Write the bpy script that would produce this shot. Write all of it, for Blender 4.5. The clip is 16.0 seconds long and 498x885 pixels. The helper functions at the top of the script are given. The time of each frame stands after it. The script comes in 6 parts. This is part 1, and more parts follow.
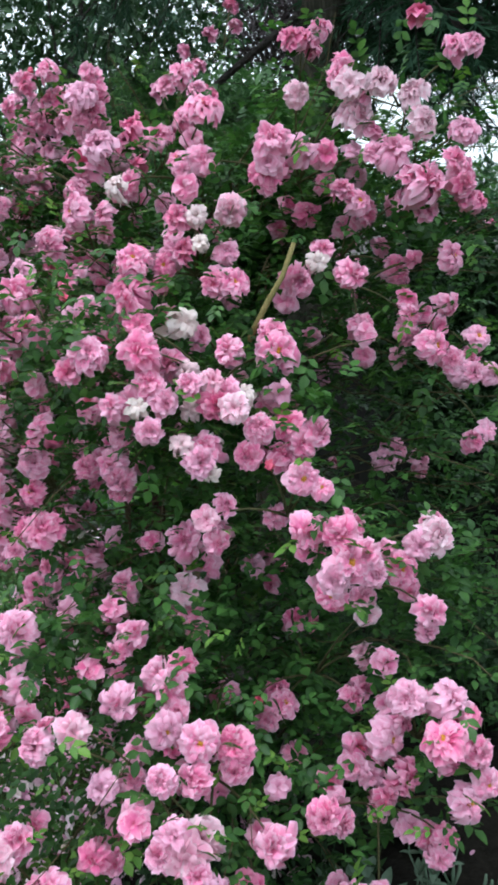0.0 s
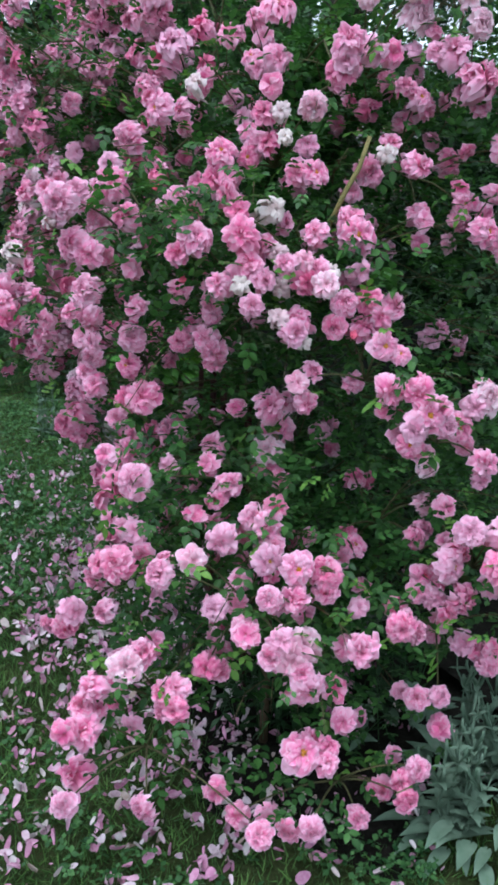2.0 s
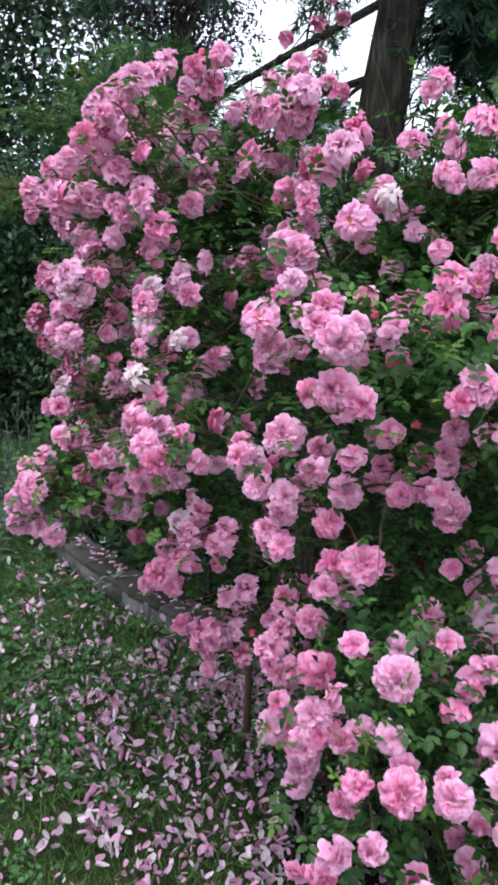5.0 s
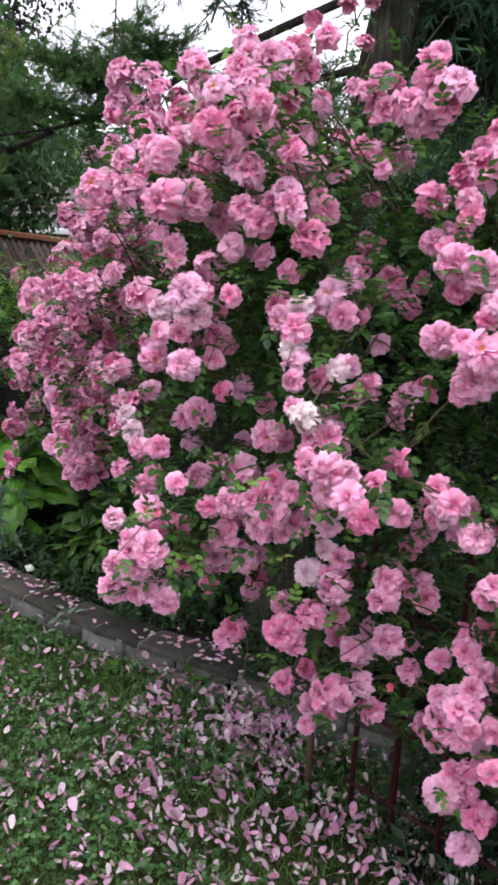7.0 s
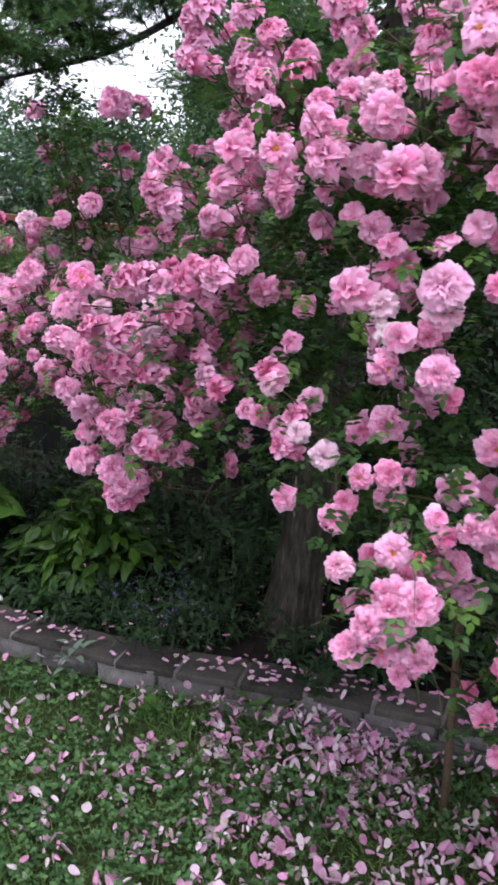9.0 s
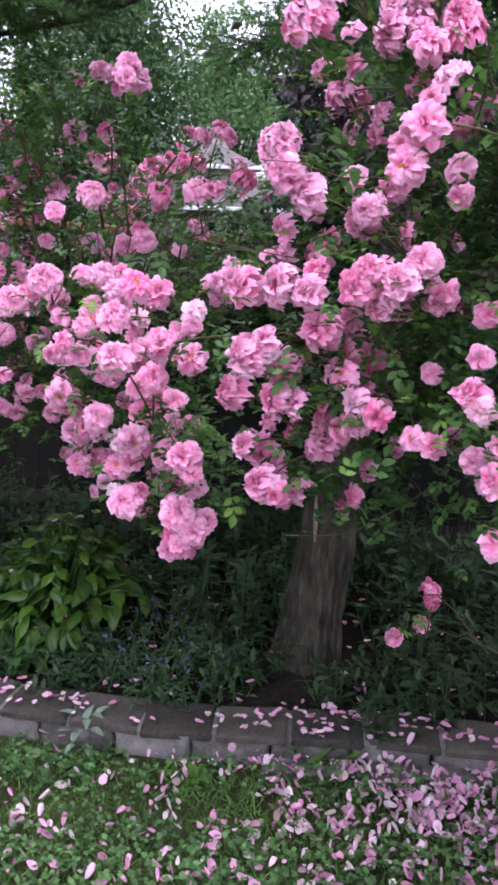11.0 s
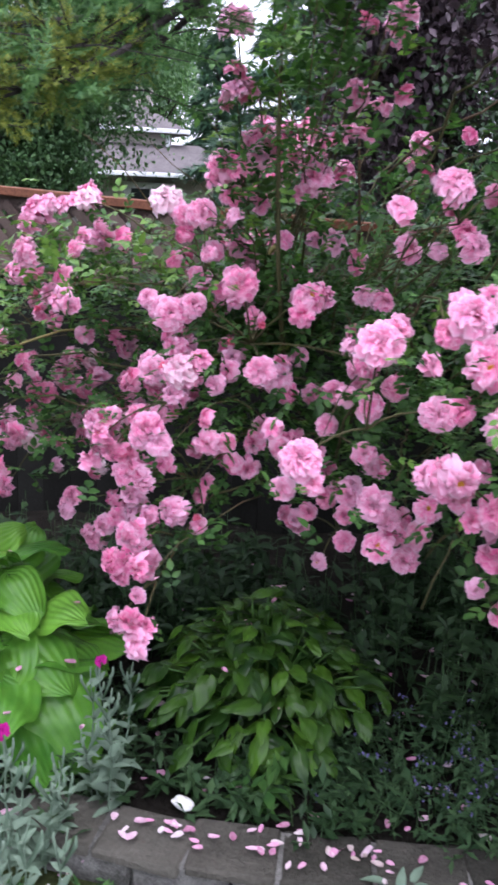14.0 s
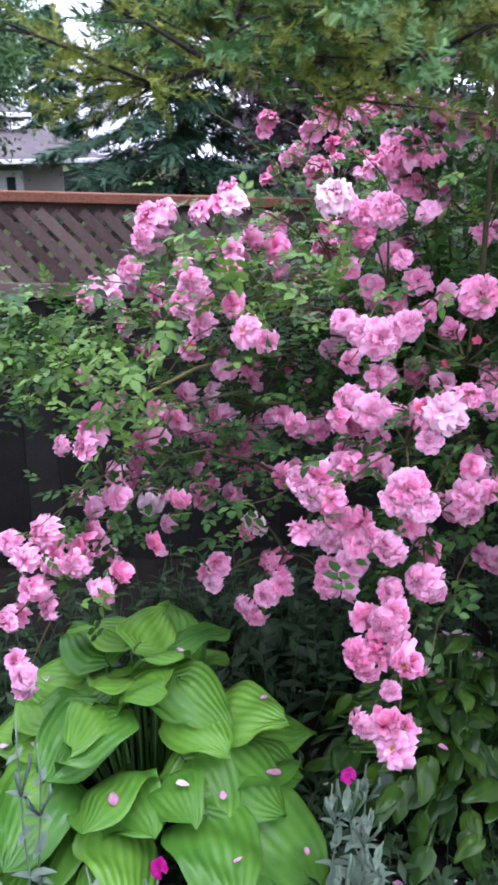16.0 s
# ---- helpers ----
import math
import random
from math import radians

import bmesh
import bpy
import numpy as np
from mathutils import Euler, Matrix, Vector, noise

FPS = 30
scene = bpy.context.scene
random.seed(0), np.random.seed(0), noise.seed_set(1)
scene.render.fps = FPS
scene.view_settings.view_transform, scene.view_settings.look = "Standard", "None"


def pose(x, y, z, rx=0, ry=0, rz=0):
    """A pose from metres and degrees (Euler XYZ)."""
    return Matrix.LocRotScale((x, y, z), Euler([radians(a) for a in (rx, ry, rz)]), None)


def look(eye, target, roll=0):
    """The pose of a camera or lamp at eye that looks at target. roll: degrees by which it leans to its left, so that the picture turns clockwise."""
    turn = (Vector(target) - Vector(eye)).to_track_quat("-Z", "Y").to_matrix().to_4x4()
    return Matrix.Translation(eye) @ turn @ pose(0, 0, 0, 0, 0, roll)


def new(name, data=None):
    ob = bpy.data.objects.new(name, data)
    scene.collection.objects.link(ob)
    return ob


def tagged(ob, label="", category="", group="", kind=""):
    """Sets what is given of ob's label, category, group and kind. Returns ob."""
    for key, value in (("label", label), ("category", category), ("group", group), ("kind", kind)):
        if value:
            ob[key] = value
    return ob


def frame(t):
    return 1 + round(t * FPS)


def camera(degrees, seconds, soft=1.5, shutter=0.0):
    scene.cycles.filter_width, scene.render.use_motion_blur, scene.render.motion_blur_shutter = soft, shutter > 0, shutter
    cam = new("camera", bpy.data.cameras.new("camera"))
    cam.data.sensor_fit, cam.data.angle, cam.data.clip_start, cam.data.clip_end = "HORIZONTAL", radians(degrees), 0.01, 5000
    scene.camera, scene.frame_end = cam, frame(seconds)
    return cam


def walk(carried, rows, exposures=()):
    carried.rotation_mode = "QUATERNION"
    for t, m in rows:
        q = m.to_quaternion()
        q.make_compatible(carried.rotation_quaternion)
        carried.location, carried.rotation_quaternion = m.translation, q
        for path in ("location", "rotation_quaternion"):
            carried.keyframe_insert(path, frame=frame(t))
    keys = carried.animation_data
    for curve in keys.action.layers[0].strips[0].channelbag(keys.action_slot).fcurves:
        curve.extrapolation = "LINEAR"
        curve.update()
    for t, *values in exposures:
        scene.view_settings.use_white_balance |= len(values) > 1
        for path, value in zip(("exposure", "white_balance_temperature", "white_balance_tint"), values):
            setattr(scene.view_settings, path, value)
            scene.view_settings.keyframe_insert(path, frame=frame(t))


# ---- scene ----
cam = camera(31.1, 16.0, 3.1, 0.3)
EXPOSURE = 1.5
PATH = [
    (0, (0.152, 0.016, 1.707), (0.128, 1.981, 1.34), 0.6),
    (0.5, (0.128, -0.045, 1.701), (0.056, 1.91, 1.288), 1.4),
    (1, (0.075, -0.147, 1.693), (-0.01, 1.8, 1.241), 1.3),
    (1.5, (0.025, -0.239, 1.689), (-0.035, 1.691, 1.166), 0.8),
    (2, (-0.111, -0.288, 1.686), (-0.08, 1.627, 1.112), 0.6),
    (2.5, (-0.299, -0.32, 1.695), (-0.183, 1.586, 1.101), -0.3),
    (3, (-0.425, -0.266, 1.703), (-0.294, 1.643, 1.122), 0.2),
    (3.5, (-0.553, -0.103, 1.707), (-0.418, 1.824, 1.189), -0.2),
    (4, (-0.702, 0.038, 1.736), (-0.517, 1.973, 1.267), 0.7),
    (4.2, (-0.78, 0.073, 1.742), (-0.545, 2.007, 1.29), 1.0),
    (6.3, (-1.561, 0.711, 1.798), (-0.769, 2.512, 1.437), 3.7),
    (6.5, (-1.665, 0.773, 1.796), (-0.821, 2.547, 1.418), 3.3),
    (7, (-1.848, 0.934, 1.806), (-0.914, 2.65, 1.377), 3.2),
    (7.5, (-1.952, 1.18, 1.791), (-0.959, 2.862, 1.361), 3.2),
    (8, (-2.06, 1.392, 1.804), (-0.976, 3.015, 1.369), 3.6),
    (8.5, (-2.284, 1.639, 1.808), (-1.049, 3.141, 1.338), 2.3),
    (9, (-2.422, 1.857, 1.821), (-1.108, 3.278, 1.319), 1.7),
    (9.2, (-2.443, 1.953, 1.81), (-1.107, 3.356, 1.313), 1.7),
    (11.3, (-2.649, 2.889, 1.792), (-1.011, 3.929, 1.305), 1.7),
    (11.5, (-2.65, 2.987, 1.798), (-0.99, 3.998, 1.325), 1.9),
    (12, (-2.657, 3.189, 1.804), (-0.972, 4.162, 1.341), 3.4),
    (12.5, (-2.701, 3.455, 1.813), (-0.988, 4.371, 1.339), 2.3),
    (13, (-2.698, 3.724, 1.829), (-0.977, 4.601, 1.311), 2.3),
    (13.5, (-2.589, 4.014, 1.819), (-0.881, 4.9, 1.273), 3.0),
    (14, (-2.574, 4.249, 1.821), (-0.872, 5.135, 1.257), 2.9),
    (14.5, (-2.642, 4.538, 1.844), (-0.913, 5.355, 1.258), 1.2),
    (15, (-2.621, 4.779, 1.84), (-0.871, 5.533, 1.233), 0.4),
    (15.5, (-2.497, 5.048, 1.837), (-0.724, 5.763, 1.249), -0.8),
    (16, (-2.455, 5.28, 1.845), (-0.643, 5.869, 1.236), -1.0),
]
walk(cam, [(t, look(eye, target, roll)) for t, eye, target, roll in PATH], [(0.0, EXPOSURE - 0.18, 5850, 2), (2.0, EXPOSURE - 0.23, 5500, 2), (4.2, EXPOSURE - 0.14, 5550, 13), (6.3, EXPOSURE - 0.06, 6300, 18), (9.2, EXPOSURE + 0.05, 6000, 27), (11.4, EXPOSURE + 0.47, 5900, 33), (12.5, EXPOSURE + 0.45, 5850, 25), (14.5, EXPOSURE + 0.60, 5850, 24), (16.0, EXPOSURE + 0.65, 5600, 31)])

WORLD_LIGHT, SUN_LIGHT = 0.15, 0.3

# ---- sky and sun: a bright, evenly clouded day ----
world = bpy.data.worlds.new("sky")
scene.world = world
world.use_nodes = True
wn, wl = world.node_tree.nodes, world.node_tree.links
sky = wn.new("ShaderNodeTexSky")
sky.sky_type, sky.sun_disc = "NISHITA", False
sky.sun_elevation, sky.sun_rotation = radians(74), radians(225)
sky.air_density, sky.dust_density, sky.ozone_density = 1.0, 6.0, 1.0
grey = wn.new("ShaderNodeHueSaturation")
grey.inputs["Saturation"].default_value = 0.25
wl.new(sky.outputs["Color"], grey.inputs["Color"])
cloud = wn.new("ShaderNodeMix")
cloud.data_type = "RGBA"
cloud.inputs[0].default_value = 0.7
cloud.inputs[7].default_value = (4.6, 4.8, 5.0, 1)
wl.new(grey.outputs["Color"], cloud.inputs[6])
wl.new(cloud.outputs[2], wn["Background"].inputs["Color"])
wn["Background"].inputs["Strength"].default_value = WORLD_LIGHT
sun = new("sun", bpy.data.lights.new("sun", "SUN"))
sun.data.energy, sun.data.angle, sun.data.color = SUN_LIGHT, radians(35), (1.0, 0.97, 0.93)
sun.matrix_world = look((-2.0, -2.0, 10), (0, 0, 0))


# ---- materials ----
def link(m, a, b):
    m.node_tree.links.new(a, b)


def node(m, kind):
    return m.node_tree.nodes.new(kind)


def ramp(m, source, stops):
    r = node(m, "ShaderNodeValToRGB")
    while len(r.color_ramp.elements) < len(stops):
        r.color_ramp.elements.new(0.5)
    for e, (at, c) in zip(r.color_ramp.elements, stops):
        e.position, e.color = at, (*c, 1)
    link(m, source, r.inputs["Fac"])
    return r.outputs["Color"]


def texture(m, scale, detail=4.0, rough=0.55):
    co = node(m, "ShaderNodeTexCoord")
    n = node(m, "ShaderNodeTexNoise")
    n.inputs["Scale"].default_value, n.inputs["Detail"].default_value, n.inputs["Roughness"].default_value = scale, detail, rough
    link(m, co.outputs["Object"], n.inputs["Vector"])
    return n.outputs["Fac"]


def mixed(m, fac, a, b, how="MIX"):
    x = node(m, "ShaderNodeMix")
    x.data_type, x.blend_type = "RGBA", how
    for sock, v in ((x.inputs[0], fac), (x.inputs[6], a), (x.inputs[7], b)):
        if isinstance(v, bpy.types.NodeSocket):
            link(m, v, sock)
        elif isinstance(v, (int, float)):
            sock.default_value = v
        else:
            sock.default_value = (*v, 1)
    return x.outputs[2]


def finish(m, colour, rough=0.6, bump=None, depth=0.2, dist=0.002, through_light=0.0, thin=None, metal=0.0):
    n = m.node_tree.nodes
    p = n["Principled BSDF"]
    p.inputs["Roughness"].default_value, p.inputs["Metallic"].default_value = rough, metal
    p.inputs["Specular IOR Level"].default_value = 0.5 if rough < 0.3 else max(0.06, 0.42 - 0.4 * rough)
    link(m, colour, p.inputs["Base Color"])
    if bump is not None:
        b = node(m, "ShaderNodeBump")
        b.inputs["Strength"].default_value, b.inputs["Distance"].default_value = depth, dist
        link(m, bump, b.inputs["Height"])
        link(m, b.outputs["Normal"], p.inputs["Normal"])
    if through_light:
        t = node(m, "ShaderNodeBsdfTranslucent")
        link(m, thin if thin is not None else colour, t.inputs["Color"])
        mix = node(m, "ShaderNodeMixShader")
        mix.inputs["Fac"].default_value = through_light
        link(m, p.outputs["BSDF"], mix.inputs[1])
        link(m, t.outputs["BSDF"], mix.inputs[2])
        link(m, mix.outputs["Shader"], n["Material Output"].inputs["Surface"])
    return m


def blank(name):
    m = bpy.data.materials.new(name)
    m.use_nodes = True
    return m


def surface(name, dark, light, scale=20.0, fine=120.0, rough=0.8, depth=0.4, dist=0.004, by_object=0.0, metal=0.0):
    """Stone, wood, soil and metal: two colours in patches, finer grain over them."""
    m = blank(name)
    big, small = texture(m, scale, 5), texture(m, fine, 6, 0.65)
    c = ramp(m, big, [(0.3, dark), (0.7, light)])
    c = mixed(m, 0.35, c, ramp(m, small, [(0.35, tuple(v * 0.45 for v in dark)), (0.65, tuple(min(1, v * 1.3) for v in light))]))
    if by_object:
        o = node(m, "ShaderNodeObjectInfo")
        c = mixed(m, by_object, c, ramp(m, o.outputs["Random"], [(0, tuple(v * 0.6 for v in dark)), (1, tuple(min(1, v * 1.35) for v in light))]), "MIX")
    return finish(m, c, rough, small, depth, dist, metal=metal)


def foliage(name, dark, light, rough=0.45, glow=0.3, scale=14.0):
    """Leaves: each blade has its own tone, with patches over the whole plant."""
    m = blank(name)
    g = node(m, "ShaderNodeNewGeometry")
    c = ramp(m, g.outputs["Random Per Island"], [(0, dark), (0.75, tuple((a + b) / 2 for a, b in zip(dark, light))), (1, light)])
    c = mixed(m, 0.35, c, ramp(m, texture(m, scale, 3), [(0.35, dark), (0.7, light)]))
    c2 = mixed(m, 1.0, c, (0.9, 1.0, 0.65), "MULTIPLY")
    return finish(m, c, rough, texture(m, 160, 3), 0.25, 0.002, glow, c2)


def petal_paint(name, heart, body, edge, pale, rough=0.55, glow=0.25):
    """Rose petals: heart colour at the root, pink in the middle, fading at the rim; every bloom its own tone."""
    m = blank(name)
    uv = node(m, "ShaderNodeUVMap")
    xyz = node(m, "ShaderNodeSeparateXYZ")
    link(m, uv.outputs["UV"], xyz.inputs["Vector"])
    c = ramp(m, xyz.outputs["Y"], [(0.0, heart), (0.22, body), (0.62, body), (0.88, tuple(0.65 * p + 0.35 * q for p, q in zip(body, edge))), (1.0, edge)])
    o = node(m, "ShaderNodeObjectInfo")
    tone = ramp(m, o.outputs["Random"], [(0.0, (0.0, 0.0, 0.0)), (0.6, (0.16, 0.16, 0.16)), (0.88, (0.4, 0.4, 0.4)), (1.0, (0.75, 0.75, 0.75))])
    c = mixed(m, tone, c, pale)
    deep = ramp(m, o.outputs["Random"], [(0.0, (0.55, 0.55, 0.55)), (0.22, (0.2, 0.2, 0.2)), (0.4, (0.0, 0.0, 0.0))])
    c = mixed(m, deep, c, tuple(v * k for v, k in zip(body, (0.97, 0.60, 0.80))))
    c = mixed(m, ramp(m, xyz.outputs["X"], [(0.0, (0, 0, 0)), (0.45, (0.08, 0.08, 0.08)), (0.75, (0.30, 0.30, 0.30)), (1.0, (0.75, 0.75, 0.75))]), c, edge)
    veins = texture(m, 90, 4)
    c = mixed(m, 0.25, c, ramp(m, veins, [(0.3, tuple(v * 0.7 for v in body)), (0.7, edge)]))
    return finish(m, c, rough, veins, 0.25, 0.002, glow)


# The deep heart of rose_petal paints in the shade of crevices between petals.
PETAL = petal_paint("rose_petal", (0.62, 0.05, 0.15), (0.83, 0.106, 0.340), (0.95, 0.63, 0.785), (0.92, 0.59, 0.765))
PALE_PETAL = petal_paint("pale_petal", (0.80, 0.30, 0.38), (0.87, 0.36, 0.53), (0.95, 0.78, 0.85), (0.93, 0.80, 0.85))
FADED = petal_paint("faded_petal", (0.62, 0.42, 0.20), (0.80, 0.60, 0.63), (0.87, 0.78, 0.77), (0.78, 0.68, 0.60))
BUD = petal_paint("bud_petal", (0.72, 0.08, 0.16), (0.80, 0.10, 0.20), (0.85, 0.2, 0.32), (0.82, 0.18, 0.3))
STAMEN = surface("golden_stamens", (0.42, 0.17, 0.03), (0.80, 0.42, 0.07), 60, 300, 0.7)
ROSE_LEAF = foliage("rose_leaf", (0.014, 0.047, 0.013), (0.115, 0.255, 0.060), 0.38, 0.40)
YOUNG_LEAF = foliage("young_rose_leaf", (0.07, 0.17, 0.03), (0.18, 0.31, 0.06))
CANE = surface("rose_cane", (0.035, 0.042, 0.015), (0.10, 0.090, 0.040), 30, 200, 0.6)
OLD_CANE = surface("old_rose_cane", (0.11, 0.10, 0.03), (0.24, 0.20, 0.08), 30, 200, 0.6)
TWIG = surface("rose_twig", (0.045, 0.035, 0.022), (0.15, 0.125, 0.065), 30, 200, 0.8)
GRASS = foliage("grass_blade", (0.016, 0.058, 0.014), (0.20, 0.345, 0.090), 0.55, 0.2, 3.0)
CLOVER = foliage("clover_leaf", (0.013, 0.050, 0.014), (0.120, 0.245, 0.074), 0.5, 0.2, 5.0)
def shed_paint(name):
    """Fallen petals: fresh pink, bleached and browned ones side by side, paler towards the rim."""
    m = blank(name)
    g = node(m, "ShaderNodeNewGeometry")
    c = ramp(m, g.outputs["Random Per Island"], [(0.0, (0.30, 0.10, 0.18)), (0.2, (0.62, 0.22, 0.42)), (0.45, (0.70, 0.36, 0.53)), (0.68, (0.70, 0.52, 0.60)), (0.84, (0.74, 0.68, 0.68)), (1.0, (0.36, 0.27, 0.19))])
    fine = texture(m, 70, 4)
    c = mixed(m, 0.3, c, ramp(m, fine, [(0.35, (0.30, 0.14, 0.20)), (0.65, (0.70, 0.58, 0.62))]))
    return finish(m, c, 0.65, fine, 0.3, 0.002, 0.2)


FALLEN = shed_paint("fallen_petal")
HOSTA_DARK = foliage("dark_herb_leaf", (0.020, 0.065, 0.018), (0.10, 0.20, 0.035), 0.35, 0.2, 9.0)
SILVER = foliage("silver_leaf", (0.08, 0.13, 0.085), (0.23, 0.30, 0.225), 0.85, 0.15, 20.0)
MAGENTA = petal_paint("magenta_petal", (0.16, 0.0, 0.07), (0.27, 0.002, 0.13), (0.36, 0.006, 0.19), (0.32, 0.005, 0.16))
LAVENDER = foliage("blue_flower", (0.07, 0.06, 0.15), (0.18, 0.16, 0.32), 0.7, 0.2)
HERB = foliage("herb_leaf", (0.024, 0.058, 0.024), (0.075, 0.135, 0.053), 0.6, 0.25)
NEEDLE = foliage("conifer_needle", (0.020, 0.056, 0.032), (0.062, 0.130, 0.068), 0.6, 0.1)
BOUGH = foliage("conifer_bough", (0.026, 0.078, 0.026), (0.135, 0.260, 0.072), 0.6, 0.15)
NEEDLE_TIP = foliage("young_conifer_tuft", (0.06, 0.11, 0.022), (0.32, 0.34, 0.06), 0.6, 0.25)
TREE_GREEN = foliage("tree_leaf", (0.030, 0.076, 0.030), (0.105, 0.190, 0.074), 0.5, 0.3)
# Far trees: haze of the distance is mixed into this paler, bluer leaf colour.
TREE_HAZY = foliage("hazed_tree_leaf", (0.040, 0.085, 0.045), (0.110, 0.190, 0.100), 0.6, 0.2)
TREE_LIGHT = foliage("light_tree_leaf", (0.055, 0.130, 0.050), (0.190, 0.330, 0.120), 0.5, 0.35)
TREE_PLUM = foliage("plum_leaf", (0.016, 0.011, 0.014), (0.105, 0.072, 0.090), 0.45, 0.2)
# Undergrowth and hedge leaves, with the shade they stand in darkening the colour.
SHADED_GREEN = foliage("shade_dark_leaf", (0.010, 0.028, 0.010), (0.036, 0.075, 0.024), 0.5, 0.15)
EVERGREEN = foliage("evergreen_leaf", (0.016, 0.042, 0.018), (0.062, 0.115, 0.046), 0.45, 0.15)
BARK = surface("tree_bark", (0.022, 0.019, 0.019), (0.085, 0.075, 0.070), 9, 60, 0.95, 1.0, 0.03)
def bark(name, dark, light):
    """Bark with long upright fissures."""
    m = blank(name)
    co = node(m, "ShaderNodeTexCoord")
    mp = node(m, "ShaderNodeMapping")
    mp.inputs["Scale"].default_value = (1, 1, 0.16)
    link(m, co.outputs["Object"], mp.inputs["Vector"])
    n = node(m, "ShaderNodeTexNoise")
    n.inputs["Scale"].default_value, n.inputs["Detail"].default_value, n.inputs["Roughness"].default_value = 42, 6, 0.6
    link(m, mp.outputs["Vector"], n.inputs["Vector"])
    c = ramp(m, n.outputs["Fac"], [(0.36, tuple(v * 0.25 for v in dark)), (0.5, dark), (0.68, light)])
    c = mixed(m, 0.4, c, ramp(m, texture(m, 6, 4), [(0.35, dark), (0.7, light)]))
    return finish(m, c, 0.95, n.outputs["Fac"], 1.0, 0.02)


TRUNK_BARK = bark("leaning_trunk_bark", (0.028, 0.027, 0.020), (0.105, 0.098, 0.076))
BARE_WOOD = surface("bare_wood_scar", (0.13, 0.10, 0.075), (0.28, 0.23, 0.18), 25, 120, 0.8)
BLOCK = surface("weathered_block", (0.020, 0.020, 0.015), (0.095, 0.090, 0.075), 11, 70, 0.95, 1.0, 0.012, 0.5)
MOSSY_BLOCK = surface("mossy_block", (0.040, 0.040, 0.033), (0.27, 0.265, 0.245), 17, 130, 0.95, 1.0, 0.012, 0.4)
CONCRETE = surface("old_concrete", (0.06, 0.06, 0.055), (0.17, 0.165, 0.155), 8, 90, 0.95, 0.7, 0.006, 0.15)
# Near-black soil: shade under roses and conifer is put into its colour.
SHADED_SOIL = surface("shaded_garden_soil", (0.006, 0.0055, 0.0045), (0.024, 0.021, 0.017), 14, 80, 1.0, 1.0, 0.02)
LAWN = surface("lawn_ground", (0.016, 0.032, 0.010), (0.064, 0.076, 0.028), 6, 60, 1.0, 1.0, 0.02)
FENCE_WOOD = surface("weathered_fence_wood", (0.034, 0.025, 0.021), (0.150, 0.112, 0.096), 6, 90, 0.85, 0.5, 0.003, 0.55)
# Boards below the lattice: shade is put into their near-black colour.
SHADED_WOOD = surface("shaded_fence_boards", (0.006, 0.006, 0.005), (0.020, 0.020, 0.018), 6, 90, 0.9, 0.5, 0.003, 0.25)
RAIL_WOOD = surface("red_brown_rail", (0.10, 0.040, 0.024), (0.21, 0.090, 0.052), 8, 110, 0.7, 0.4, 0.003)
RED_METAL = surface("rusty_red_paint", (0.022, 0.006, 0.006), (0.055, 0.013, 0.012), 18, 140, 0.6, 0.3, 0.002)
STAKE_WOOD = surface("brown_stake", (0.06, 0.045, 0.03), (0.14, 0.10, 0.065), 20, 150, 0.9)
ROCK = surface("white_rock", (0.55, 0.54, 0.50), (0.78, 0.77, 0.73), 12, 120, 0.8)
ROOF = surface("grey_shingles", (0.085, 0.075, 0.078), (0.15, 0.135, 0.135), 3, 30, 0.9)
SIDING = surface("beige_siding", (0.30, 0.27, 0.25), (0.38, 0.35, 0.32), 2, 30, 0.8)
TRIM = surface("white_trim", (0.62, 0.64, 0.66), (0.76, 0.78, 0.80), 3, 40, 0.6, 0.1)
DARK_GLASS = surface("dark_window_glass", (0.02, 0.025, 0.03), (0.04, 0.05, 0.055), 2, 20, 0.08, 0.0)
IRON = surface("black_iron", (0.012, 0.012, 0.012), (0.03, 0.03, 0.03), 30, 120, 0.5)


# ---- building helpers ----
def solid(name, verts, faces, mats, indices=None, smooth=True, uvs=None):
    me = bpy.data.meshes.new(name)
    me.from_pydata(np.asarray(verts, dtype=float).reshape(-1, 3).tolist() if not isinstance(verts, list) else verts, [], faces)
    for m in mats if isinstance(mats, (list, tuple)) else [mats]:
        me.materials.append(m)
    if indices is not None:
        me.polygons.foreach_set("material_index", indices)
    me.polygons.foreach_set("use_smooth", [smooth] * len(me.polygons))
    if uvs is not None:
        layer = me.uv_layers.new(name="UVMap")
        loops = np.empty(len(me.loops), dtype=np.int32)
        me.loops.foreach_get("vertex_index", loops)
        layer.data.foreach_set("uv", np.asarray(uvs, dtype=np.float32)[loops].ravel())
    me.update()
    return me


def part(name, data, material=None, parent=None, label="", at=None):
    """Links a bmesh or a mesh as one object under a thing or a part."""
    if isinstance(data, bmesh.types.BMesh):
        me = bpy.data.meshes.new(name)
        data.to_mesh(me)
        data.free()
        data = me
    if material is not None and not data.materials:
        data.materials.append(material)
    ob = new(name, data)
    if parent is not None:
        ob.parent = parent
    if at is not None:
        ob.matrix_basis = at
    return tagged(ob, label)


def thing(name, label, category, group="", kind="", at=(0, 0, 0)):
    ob = new(name)
    ob.location, ob.empty_display_size = at, 0.1
    return tagged(ob, label, category, group, kind)


